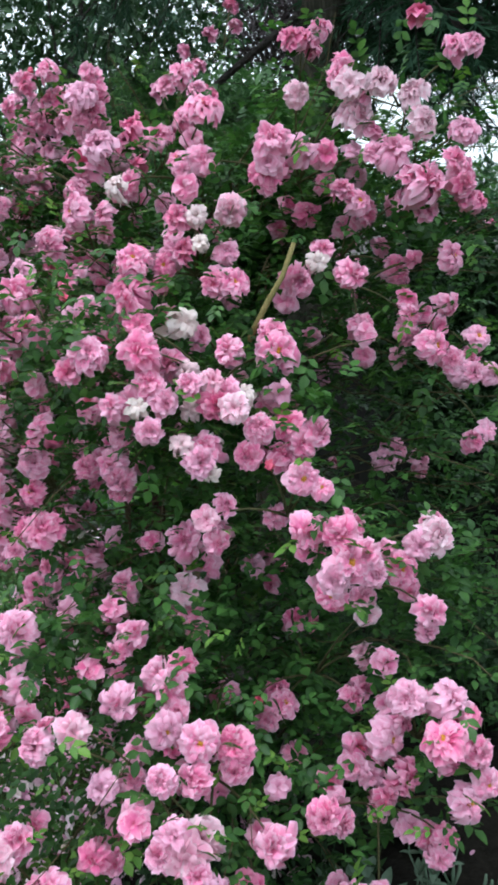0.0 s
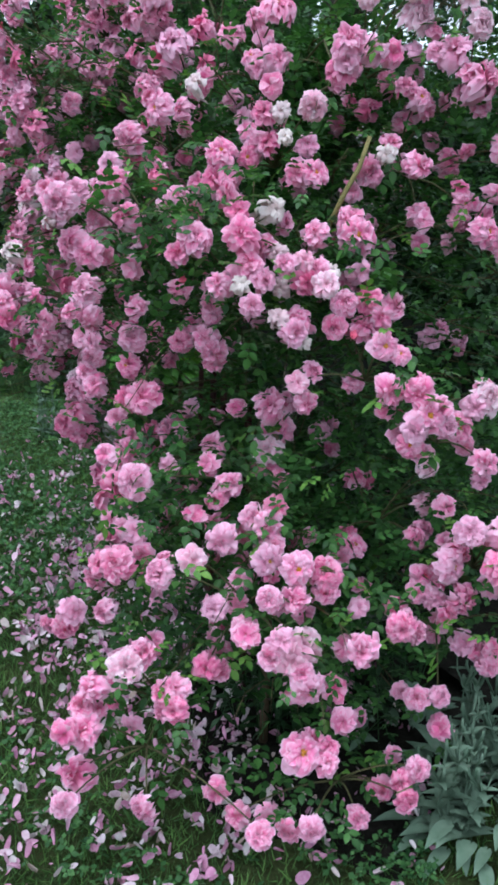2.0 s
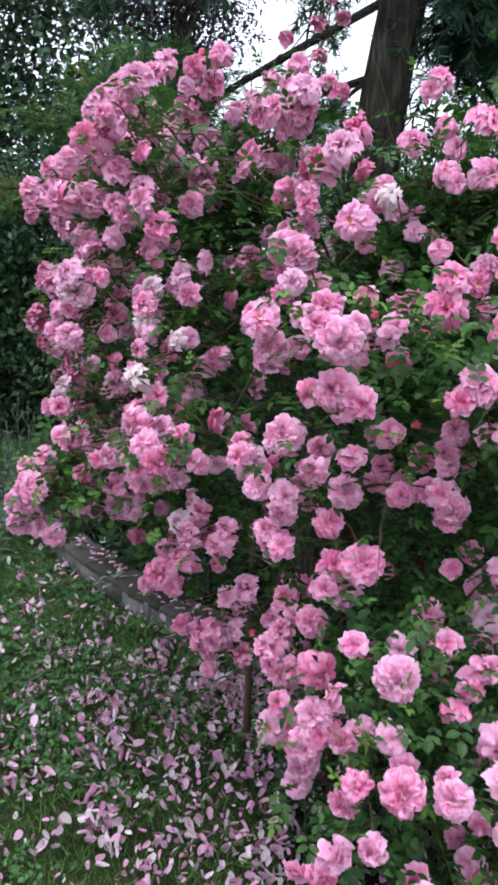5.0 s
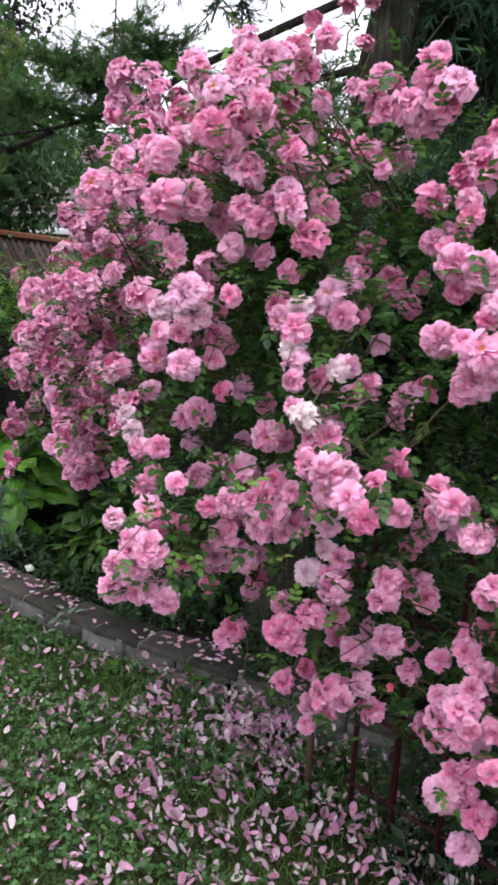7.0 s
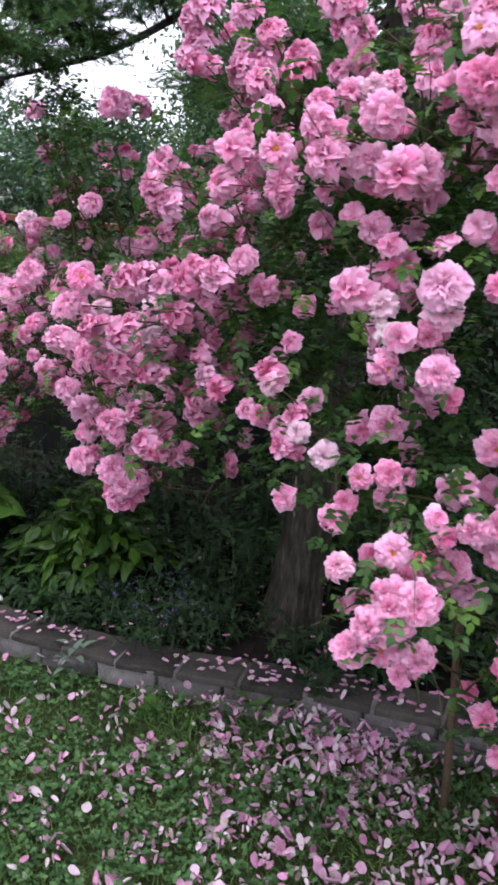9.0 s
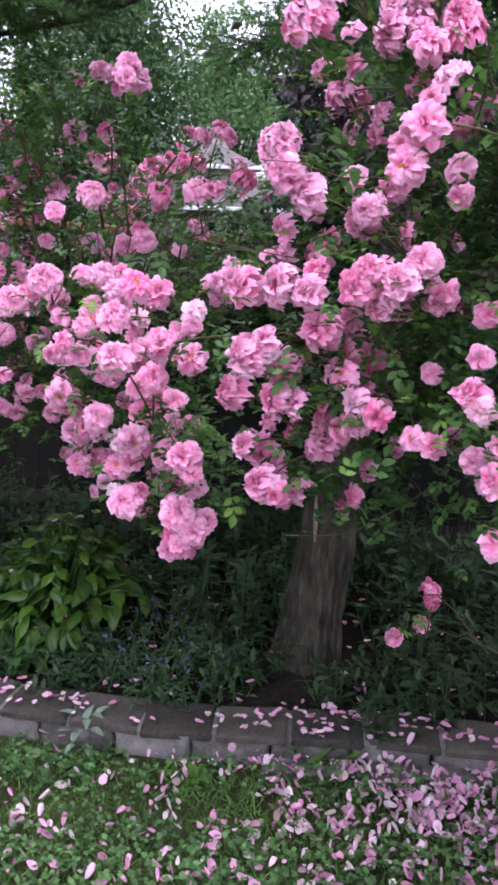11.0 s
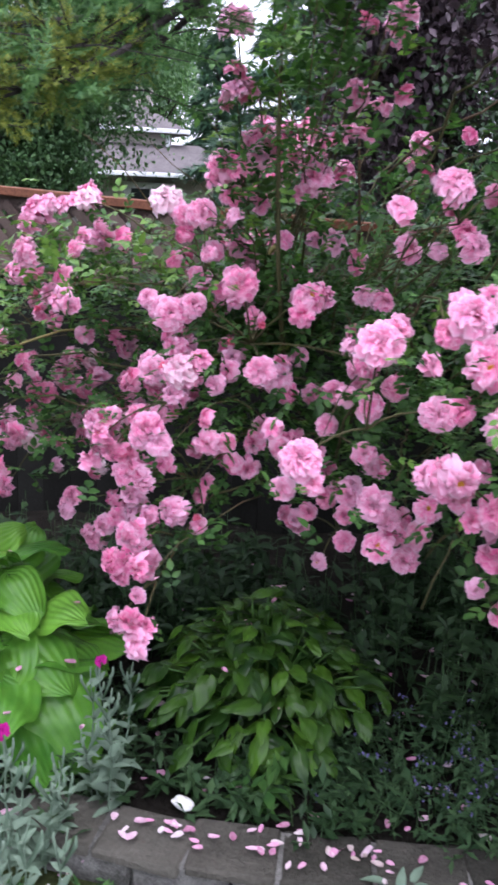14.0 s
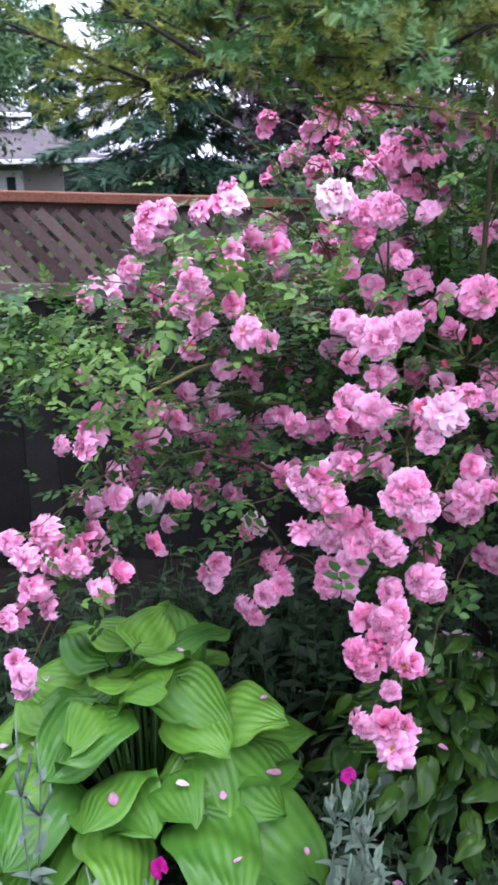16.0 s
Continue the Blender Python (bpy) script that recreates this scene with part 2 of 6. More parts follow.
def box(sx, sy, sz, bevel=0.004, rough=0.0, cuts=0, rng=None):
    """A box on its base, with rounded and, where wanted, uneven edges."""
    b = bmesh.new()
    bmesh.ops.create_cube(b, size=1, matrix=Matrix.Translation((0, 0, sz / 2)) @ Matrix.Diagonal((sx, sy, sz, 1)))
    if bevel:
        bmesh.ops.bevel(b, geom=b.edges[:], offset=bevel, segments=1, affect="EDGES")
    if cuts:
        bmesh.ops.subdivide_edges(b, edges=[e for e in b.edges if e.calc_length() > 0.04], cuts=cuts, use_grid_fill=True)
    if rough and rng:
        for v in b.verts:
            v.co += Vector((rng.uniform(-1, 1), rng.uniform(-1, 1), rng.uniform(-1, 1))) * rough
    return b


class Strand:
    """Collects tubes and blades of one part."""

    def __init__(self):
        self.v, self.f = [], []

    def tube(self, pts, radii, n=6):
        pts = [Vector(p) for p in pts]
        start = len(self.v)
        side = None
        for i, p in enumerate(pts):
            d = (pts[min(i + 1, len(pts) - 1)] - pts[max(i - 1, 0)]).normalized()
            if side is None:
                side = d.orthogonal().normalized()
            side = (side - d * side.dot(d)).normalized()
            up = d.cross(side)
            r = radii[i] if isinstance(radii, (list, tuple)) else radii
            for k in range(n):
                a = 2 * math.pi * k / n
                self.v.append(tuple(p + (side * math.cos(a) + up * math.sin(a)) * r))
        for i in range(len(pts) - 1):
            for k in range(n):
                a, b = start + i * n + k, start + i * n + (k + 1) % n
                self.f.append((a, b, b + n, a + n))
        self.f.append(tuple(range(start, start + n))[::-1])
        self.f.append(tuple(range(len(self.v) - n, len(self.v))))

    def mesh(self, name, material, smooth=True):
        return solid(name, self.v, self.f, material, smooth=smooth)


def bend(a, b, sag=0.0, n=6, wobble=0.0, rng=None):
    """Points from a to b on an arch (sag > 0 rises)."""
    a, b = Vector(a), Vector(b)
    out = []
    for i in range(n + 1):
        t = i / n
        p = a.lerp(b, t) + Vector((0, 0, sag * 4 * t * (1 - t)))
        if wobble and rng and 0 < i < n:
            p += Vector((rng.uniform(-1, 1), rng.uniform(-1, 1), rng.uniform(-1, 1))) * wobble
        out.append(p)
    return out


def leaf_shape(length=1.0, width=0.5, fold=0.25, droop=0.2, rows=3, point=1.0):
    """A leaf along +y with its midrib folded: vertices and faces."""
    v, f = [], []
    for i in range(rows + 1):
        t = i / rows
        w = width / 2 * math.sin(math.pi * (t ** 0.8)) ** point if 0 < i < rows else width * 0.03
        y, z = length * t, -droop * length * t * t
        v += [(-w, y, z + fold * w), (0, y, z), (w, y, z + fold * w)]
    for i in range(rows):
        a = 3 * i
        f += [(a, a + 1, a + 4, a + 3), (a + 1, a + 2, a + 5, a + 4)]
    return np.array(v), f


def scattered(name, shape, mats, material):
    """One mesh of many copies of a shape: mats is an array of 3 x 4 placements."""
    v, f = shape
    mats = np.asarray(mats)
    out = np.einsum("nij,vj->nvi", mats[:, :, :3], v) + mats[:, None, :, 3]
    f = np.asarray(f)
    faces = (f[None] + (np.arange(len(mats)) * len(v))[:, None, None]).reshape(-1, f.shape[1])
    return solid(name, out.reshape(-1, 3), faces.tolist(), material, smooth=True)


def placements(rng, pos, forward, size, spread=0.5, up=(0, 0, 1)):
    """Frames at pos whose +y runs along forward, shaken by spread, with z near up."""
    n = len(pos)
    y = np.asarray(forward, float) + rng.normal(0, spread, (n, 3))
    y /= np.linalg.norm(y, axis=1, keepdims=True) + 1e-9
    z = np.asarray(up, float) + rng.normal(0, spread, (n, 3))
    x = np.cross(y, z)
    x /= np.linalg.norm(x, axis=1, keepdims=True) + 1e-9
    z = np.cross(x, y)
    s = np.broadcast_to(np.asarray(size, float), (n,))[:, None]
    return np.stack([x * s, y * s, z * s, np.asarray(pos, float)], axis=2)


RND = random.Random(11)
RISE = 0.045  # the fence climbs a little along the bed


# ---- ground ----
def wall_line(t):
    """The front top edge of the low wall, by the distance along it."""
    pts = [(0.62, 2.35), (0.25, 3.0), (-0.17, 3.80), (-0.58, 4.45), (-0.80, 4.95), (-0.96, 5.36), (-1.02, 5.62)]
    for (ax, ay), (bx, by) in zip(pts, pts[1:]):
        d = math.hypot(bx - ax, by - ay)
        if t <= d or (bx, by) == pts[-1]:
            return ax + (bx - ax) * t / d, ay + (by - ay) * t / d, math.atan2(by - ay, bx - ax)
        t -= d


def inside_bed(x, y):
    """Whether a place lies behind the low wall."""
    edge = np.interp(y, [-9, 1.2, 2.35, 3.0, 3.80, 4.45, 4.95, 5.36, 5.8, 6.6, 7.5, 12], [9, 9, 0.62, 0.25, -0.17, -0.58, -0.80, -0.96, -1.05, -1.3, -1.2, 1])
    return x > edge


def ground_sheet():
    n = 90
    a = np.linspace(-1, 1, n)
    axis = np.sign(a) * (np.abs(a) * 5 + np.abs(a) ** 7 * 395)
    gx, gy = np.meshgrid(axis - 0.5, axis + 4)
    near = np.exp(-((gx + 0.5) ** 2 + (gy - 4) ** 2) / 60)
    z = 0.012 * near * (np.sin(gx * 2.1 + 0.4) + np.sin(gy * 1.7 + gx)) - 0.02
    v = np.stack([gx, gy, z], -1).reshape(-1, 3)
    f = [(i * n + j, i * n + j + 1, i * n + n + j + 1, i * n + n + j) for i in range(n - 1) for j in range(n - 1)]
    ob = part("ground", solid("ground", v, f, LAWN))
    tagged(ob, "green lawn strewn with fallen pink rose petals", "lawn", kind="structure")


def bed_sheet():
    n, m = 40, 60
    v = []
    for j in range(m + 1):
        y = 2.0 + 5.9 * j / m
        x0 = float(np.interp(y, [2.0, 2.35, 3.0, 3.80, 4.45, 4.95, 5.36, 5.8, 6.6, 7.5, 8], [0.82, 0.66, 0.32, -0.09, -0.5, -0.72, -0.88, -0.98, -1.2, -1.1, -0.8]))
        x1 = (3.678 - 0.39 * y) / 0.92 + 0.1
        for i in range(n + 1):
            t = i / n
            x = x0 + (x1 - x0) * t
            v.append((x, y, 0.055 + 0.03 * math.sin(x * 7 + y * 3) * t + 0.02 * math.sin(y * 9) * t))
    f = [(j * (n + 1) + i, j * (n + 1) + i + 1, (j + 1) * (n + 1) + i + 1, (j + 1) * (n + 1) + i) for j in range(m) for i in range(n)]
    ob = part("flower_bed", solid("flower_bed", v, f, SHADED_SOIL))
    tagged(ob, "bare garden soil behind a low wall, darkened as in shade", "soil", kind="structure")


def low_wall():
    wall = thing("retaining_wall", "low weathered block wall edging a flower bed", "garden wall", kind="structure")
    rng = random.Random(4)
    caps = [part_mesh for part_mesh in (box(0.245, 0.20, 0.032, 0.008, 0.003, 1, rng) for _ in range(5))]
    caps = [to_mesh(b, "cap_block", BLOCK) for b in caps]
    lows = [to_mesh(box(0.262, 0.185, 0.112, 0.010, 0.004, 1, rng), "block", MOSSY_BLOCK) for _ in range(4)]
    kerb = [to_mesh(box(0.52, 0.075, 0.05, 0.008, 0.005, 2, rng), "kerb_stone", CONCRETE) for _ in range(2)]
    s = 0.61
    while s < 4.2:
        x, y, a = wall_line(s)
        m = pose(x, y, 0.059 + rng.uniform(-0.003, 0.003), 0, 0, math.degrees(a) + rng.uniform(-1.5, 1.5))
        part("cap_block", rng.choice(caps), None, wall, at=m @ pose(0, -0.095, 0))
        s += 0.255
    s = 0.59
    while s < 4.2:
        x, y, a = wall_line(s)
        part("block", rng.choice(lows), None, wall, at=pose(x, y, -0.027, 0, 0, math.degrees(a) + rng.uniform(-1, 1)) @ pose(0, -0.094, 0))
        s += 0.27
    for s in (0.78, 1.31, 1.84):
        x, y, a = wall_line(s)
        part("kerb_stone", rng.choice(kerb), None, wall, "pale worn concrete strip", at=pose(x, y, -0.034, 0, 0, math.degrees(a) + rng.uniform(-2, 2)) @ pose(0, 0.032, 0))


def to_mesh(b, name, material):
    me = bpy.data.meshes.new(name)
    b.to_mesh(me)
    b.free()
    me.materials.append(material)
    return me


# Grassless soil patch whose dark colour stands in for shade beneath the rose.
def rose_soil():
    rng = np.random.default_rng(17)
    n = 40
    v, f = [(0.28, 2.35, 0.012)], []
    for ring in range(1, 6):
        for k in range(n):
            a = 2 * math.pi * k / n
            edge = 1 + 0.10 * math.sin(3 * a + 1) + 0.07 * math.sin(7 * a) + 0.03 * rng.normal()
            v.append((0.28 + 0.62 * math.cos(a) * edge * ring / 5, 2.35 + 0.78 * math.sin(a) * edge * ring / 5, 0.012 + 0.010 * math.sin(9 * a + ring) if ring < 5 else -0.03))
    f += [(0, 1 + k, 1 + (k + 1) % n) for k in range(n)]
    for ring in range(4):
        f += [(1 + ring * n + k, 1 + (ring + 1) * n + k, 1 + (ring + 1) * n + (k + 1) % n, 1 + ring * n + (k + 1) % n) for k in range(n)]
    tagged(part("rose_bed", solid("rose_bed", v, f, SHADED_SOIL)), "bare soil under the trellis rose, darkened as in shade", "soil", kind="structure")


ground_sheet()
rose_soil()
bed_sheet()
low_wall()


# ---- lattice fence behind the bed ----
def fence_at(s):
    """A place on the fence, s metres along it from a point behind the roses."""
    return 1.2 - 0.39 * s, 6.6 + 0.92 * s, 1.69 + RISE * s


def lattice_fence():
    fence = thing("lattice_fence", "weathered board fence with diagonal lattice and red-brown rail", "fence", kind="structure")
    turn = math.degrees(math.atan2(0.92, -0.39))
    rng = random.Random(8)
    tilt = -math.degrees(math.atan(RISE))
    board = [to_mesh(box(0.1425, 0.019, 1.27, 0.003, 0.0008, 0, rng), "board", SHADED_WOOD) for _ in range(4)]
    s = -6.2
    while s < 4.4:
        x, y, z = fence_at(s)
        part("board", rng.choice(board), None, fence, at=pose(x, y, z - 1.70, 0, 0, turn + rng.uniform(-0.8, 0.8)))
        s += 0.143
    rail = to_mesh(box(2.40, 0.10, 0.042, 0.004), "top_rail", RAIL_WOOD)
    under = to_mesh(box(2.40, 0.040, 0.060, 0.004), "lattice_rail", FENCE_WOOD)
    post = to_mesh(box(0.09, 0.09, 1.72, 0.005), "post", FENCE_WOOD)
    for k in range(-3, 2):
        x, y, z = fence_at(k * 2.4 + 1.2)
        part("top_rail", rail, None, fence, "red-brown timber cap rail", at=pose(x, y, z - 0.042, 0, tilt, turn))
        for dz, off in ((-0.10, -0.030), (-0.43, 0.025)):
            part("lattice_rail", under, None, fence, at=pose(x, y, z + dz, 0, tilt, turn) @ pose(0, off, 0))
        x, y, z = fence_at(k * 2.4)
        part("post", post, None, fence, at=pose(x, y, z - 1.765, 0, 0, turn) @ pose(0, -0.06, 0))
    strip = {}
    for lean, off in ((45, 0.010), (-45, 0.026)):
        s = -6.3
        while s < 4.3:
            x, y, z = fence_at(s)
            me = strip.setdefault(lean, to_mesh(box(0.50, 0.006, 0.036 if lean > 0 else 0.045, 0.001), "lattice_strip", FENCE_WOOD))
            part("lattice_strip", me, None, fence, at=pose(x, y, z - 0.255, 0, tilt, turn) @ pose(0, off, 0, 0, lean, 0) @ pose(0, 0, -0.018))
            s += 0.088
    return fence


lattice_fence()


# ---- house beyond the fence ----
def far_house():
    ex, ey = -2.64, 4.54
    house = thing("house", "beige two-storey house with grey shingle roof and white porch", "house")

    def spot(az, r, z):
        return Vector((ex + r * math.sin(radians(az)), ey + r * math.cos(radians(az)), z))
    az = 54.0
    c = spot(az + 0.8, 30, 0)
    house.location = (c.x, c.y, -1.15)
    house.rotation_euler = (0, 0, -radians(az) + radians(8))
    part("wall", box(13.0, 5.0, 2.85, 0.02), SIDING, house, "beige lower wall", at=pose(-3.4, 3.6, 0))
    part("wall", box(9.0, 4.0, 1.6, 0.02), SIDING, house, "beige upper wall", at=pose(-2.6, 4.6, 2.9))
    part("wall", box(2.6, 3.0, 2.5, 0.02), surface_grey, house, "dark grey side wall", at=pose(4.1, 3.4, 0))

    def roof(w, d, rise, name, at):
        v = [(-w / 2, 0, 0), (w / 2, 0, 0), (w / 2, 0, 0.16), (-w / 2, 0, 0.16), (-w / 2 + 1.2, d, rise), (w / 2 - 1.2, d, rise), (w / 2, d * 2, 0.16), (-w / 2, d * 2, 0.16), (w / 2, d * 2, 0), (-w / 2, d * 2, 0)]
        f = [(0, 1, 2, 3), (3, 2, 5, 4), (4, 5, 6, 7), (7, 6, 8, 9), (2, 1, 8, 6, 5), (0, 3, 4, 7, 9), (1, 0, 9, 8)]
        r = part(name, solid(name, v, f, ROOF, smooth=False), None, house, at=at)
        part("gutter", box(w + 0.1, 0.12, 0.14, 0.02), TRIM, r, "white gutter", at=pose(0, -0.05, 0.04))
        return r
    roof(14.6, 3.0, 1.15, "porch_roof", pose(-3.2, -0.3, 2.85))
    roof(10.0, 2.8, 1.1, "roof", pose(-2.6, 2.2, 4.3))
    part("chimney", box(0.8, 0.7, 1.4, 0.02), SIDING, house, at=pose(1.2, 5.2, 4.6))
    for x in (-4.9, -3.0, -1.95):
        part("porch_post", box(0.2, 0.2, 2.8, 0.02), TRIM, house, at=pose(x, 0.2, 0))
    door = part("door", box(1.75, 0.14, 2.5, 0.02), TRIM, house, "white double door", at=pose(0.85, 0.95, 0.2))
    for x, w in ((-0.3, 0.62), (0.48, 0.28)):
        part("pane", box(w, 0.04, 1.7, 0.01), DARK_GLASS, door, at=pose(x, -0.09, 0.6))
    part("corner_pipe", box(0.14, 0.14, 1.2, 0.02), TRIM, house, at=pose(1.75, 2.5, 3.1))
    win = part("window", box(1.1, 0.1, 1.3, 0.02), TRIM, house, at=pose(-4.2, 1.05, 1.0))
    part("pane", box(0.95, 0.04, 1.14, 0.01), DARK_GLASS, win, at=pose(0, -0.06, 0.08))
    lamp = part("wall_lantern", box(0.14, 0.14, 0.3, 0.02), IRON, house, "black wall lantern", at=pose(-1.25, 1.0, 1.75))
    part("lantern_cap", box(0.22, 0.22, 0.06, 0.02), IRON, lamp, at=pose(0, 0, 0.3))


def low_house(label, at, turn, roof_paint, roof_label):
    house = thing("house", label, "house", at=at)
    house.rotation_euler = (0, 0, radians(turn))
    part("wall", box(10.0, 5.0, 2.9, 0.02), SIDING, house)
    v = [(-5.4, -2.9, 2.8), (5.4, -2.9, 2.8), (5.4, 0, 4.0), (-5.4, 0, 4.0), (5.4, 2.9, 2.8), (-5.4, 2.9, 2.8)]
    roof = part("roof", solid("roof", v, [(0, 1, 2, 3), (3, 2, 4, 5), (1, 4, 2), (0, 3, 5), (0, 5, 4, 1)], roof_paint, smooth=False), None, house, roof_label)
    part("gutter", box(10.9, 0.12, 0.14, 0.02), TRIM, roof, "white gutter", at=pose(0, -2.95, 2.72))


PALE_ROOF = surface("pale_roof", (0.34, 0.38, 0.42), (0.46, 0.50, 0.54), 2, 20, 0.7, 0.1)
low_house("low house with a pale grey roof beyond the fence", (9.5, 23.8, -0.9), -30, PALE_ROOF, "pale grey-blue roof")
low_house("low house with a dark grey shingle roof beyond the fence", (3.2, 25.0, -0.9), -16, ROOF, "dark grey shingle roof")
surface_grey = surface("grey_cladding", (0.06, 0.06, 0.065), (0.10, 0.10, 0.105), 2, 30, 0.9)
far_house()


# ---- trees ----
LEAF = (np.array([(0, 0, 0), (-0.29, 0.45, 0.07), (0, 1, -0.12), (0.29, 0.45, 0.07)]), [(0, 2, 1), (0, 3, 2)])


def broad_tree(label, base, trunk_top, crown, radii, material, leaves, size, clumps, seed, trunk=0.14, category="tree", gap=0.3):
    """Trunk, limbs that reach for the clumps, and a crown of clumped leaves."""
    rng, rnd = np.random.default_rng(seed), random.Random(seed)
    tree = thing("tree", label, category, at=base)
    o, top = Vector(base), Vector(trunk_top)
    wood = Strand()
    wood.tube([p - o for p in bend(base, trunk_top, 0, 6, 0.06, rnd)], [trunk * (1 - 0.45 * i / 6) for i in range(7)], 8)
    part("trunk", wood.mesh("trunk", BARK), None, tree)
    centres = []
    for k in range(clumps):
        d = Vector((rnd.gauss(0, 1), rnd.gauss(0, 1), rnd.gauss(0, 1))).normalized() * rnd.uniform(0.35, 1.0)
        centres.append(Vector((crown[0] + d.x * radii[0], crown[1] + d.y * radii[1], crown[2] + d.z * radii[2])))
    limbs = Strand()
    for c in centres[::2]:
        limbs.tube([p - o for p in bend(o.lerp(top, rnd.uniform(0.5, 1.0)), c, 0.15, 5, 0.08, rnd)], [trunk * 0.35 * (1 - 0.16 * i) for i in range(6)], 5)
    tagged(part("branchwork", limbs.mesh("branchwork", BARK), None, tree), kind="stuff")
    per = leaves // clumps
    pos = np.concatenate([rng.normal(0, gap, (per, 3)) * (1, 1, 0.6) * np.array(radii) * 0.62 + np.array(c) for c in centres]) - np.array(base)
    m = placements(rng, pos, rng.normal(0, 1, pos.shape) + (0, 0, -0.5), size * rng.uniform(0.6, 1.3, len(pos)), 0.6)
    tagged(part("crown", scattered("crown", LEAF, m, material), None, tree), kind="stuff")
    return tree


def spruce(label, base, height, radius, material, seed, tufts=5200, size=0.34):
    rng, rnd = np.random.default_rng(seed), random.Random(seed)
    tree = thing("spruce_tree", label, "conifer", at=base)
    wood = Strand()
    wood.tube([(0, 0, height * i / 8) for i in range(9)], [0.16 * (1 - 0.11 * i) for i in range(9)], 8)
    part("trunk", wood.mesh("trunk", BARK), None, tree)
    limbs, pos, fwd = Strand(), [], []
    for k in range(90):
        z = height * (0.04 + 0.94 * (k / 90))
        reach = radius * (1 - z / height) ** 0.8 * rnd.uniform(0.7, 1.1) + 0.15
        a = k * 2.4 + rnd.uniform(-0.3, 0.3)
        tip = Vector((math.cos(a) * reach, math.sin(a) * reach, z - reach * 0.3))
        limbs.tube(bend((0, 0, z), tip, 0.05, 3), [0.03, 0.022, 0.014, 0.006], 4)
        for _ in range(tufts // 90):
            t = rnd.uniform(0.15, 1.0) ** 0.7
            side = Vector((-math.sin(a), math.cos(a), 0)) * rnd.gauss(0, 0.16 * reach * (1.2 - t))
            pos.append(tip * t + Vector((0, 0, z * (1 - t))) + side + Vector((0, 0, rnd.gauss(0, 0.05))))
            fwd.append(Vector((math.cos(a), math.sin(a), -0.5)) + side * 1.5)
    tagged(part("branchwork", limbs.mesh("branchwork", BARK), None, tree), kind="stuff")
    m = placements(rng, [tuple(p) for p in pos], [tuple(p) for p in fwd], size * rng.uniform(0.5, 1.2, len(pos)), 0.3)
    tagged(part("crown", scattered("crown", NARROW_TUFT, m, material), None, tree), kind="stuff")


def tuft_shape(blades=7, length=1.0, width=0.07, seed=2):
    rnd = random.Random(seed)
    v, f = [], []
    for k in range(blades):
        a = rnd.uniform(-0.9, 0.9)
        b = rnd.uniform(-0.35, 0.35)
        base = Vector((0, 0.55 * length * k / blades, 0))
        tip = base + Vector((math.sin(a), math.cos(a), b)) * length * 0.5
        s = Vector((math.cos(a), -math.sin(a), 0)) * width
        n = len(v)
        v += [tuple(base - s), tuple(base + s), tuple(tip + s * 0.3), tuple(tip - s * 0.3)]
        f.append((n, n + 1, n + 2, n + 3))
    return np.array(v), f


NARROW_TUFT = tuft_shape(6, 1.0, 0.046)
NEEDLE_TUFT = tuft_shape(10, 1.0, 0.028, 5)


def sprig_shape(needles=34, seed=9):
    """A conifer shoot: short needles all round a twig along +y."""
    rnd = random.Random(seed)
    v, f = [], []
    for k in range(needles):
        a, t = rnd.uniform(0, 6.28), k / needles
        out = Vector((math.cos(a), 0.75, math.sin(a))).normalized() * 0.24 * (1 - 0.35 * t)
        base = Vector((0, t, 0))
        s = out.cross(Vector((0, 1, 0))).normalized() * 0.020
        n = len(v)
        v += [tuple(base - s), tuple(base + s), tuple(base + out + s * 0.4), tuple(base + out - s * 0.4)]
        f.append((n, n + 1, n + 2, n + 3))
    return np.array(v), f


SPRIG = sprig_shape()

broad_tree("broad mid-green tree behind the fence", (-0.05, 10.0, -0.02), (-0.05, 10.0, 1.6), (-0.05, 10.0, 2.7), (0.9, 1.0, 1.2), TREE_GREEN, 9000, 0.10, 60, 21)
broad_tree("dark plum-leaved tree behind the fence", (0.8, 14.3, -0.02), (0.8, 14.3, 4.0), (0.7, 14.3, 5.6), (1.3, 1.3, 1.6), TREE_PLUM, 16000, 0.08, 60, 22)
broad_tree("dark plum-leaved tree behind the fence", (5.7, 7.1, -0.02), (5.7, 7.1, 2.0), (5.7, 7.1, 3.05), (1.0, 1.0, 1.35), TREE_PLUM, 14000, 0.092, 90, 23)
broad_tree("dense leafy green tree beside the house", (9.5, 14.8, -0.02), (9.5, 14.8, 2.6), (9.8, 14.8, 3.9), (2.2, 2.0, 2.3), TREE_GREEN, 32000, 0.108, 150, 24)
broad_tree("tall leafy tree with dark crown", (-2.6, 12.0, -0.02), (-2.6, 12.0, 3.0), (-2.4, 12.0, 3.6), (2.6, 2.0, 3.3), EVERGREEN, 20000, 0.12, 90, 25)
broad_tree("dense dark evergreen shrub beyond the lawn", (-1.5, 9.6, -0.02), (-1.5, 9.6, 1.0), (-1.5, 9.6, 1.25), (1.3, 1.0, 1.6), EVERGREEN, 18000, 0.085, 70, 26, 0.08, "shrub")
broad_tree("dense dark evergreen shrub beyond the lawn", (-3.6, 9.2, -0.02), (-3.6, 9.2, 1.0), (-3.6, 9.2, 1.15), (1.6, 1.1, 1.6), EVERGREEN, 18000, 0.085, 70, 27, 0.08, "shrub")
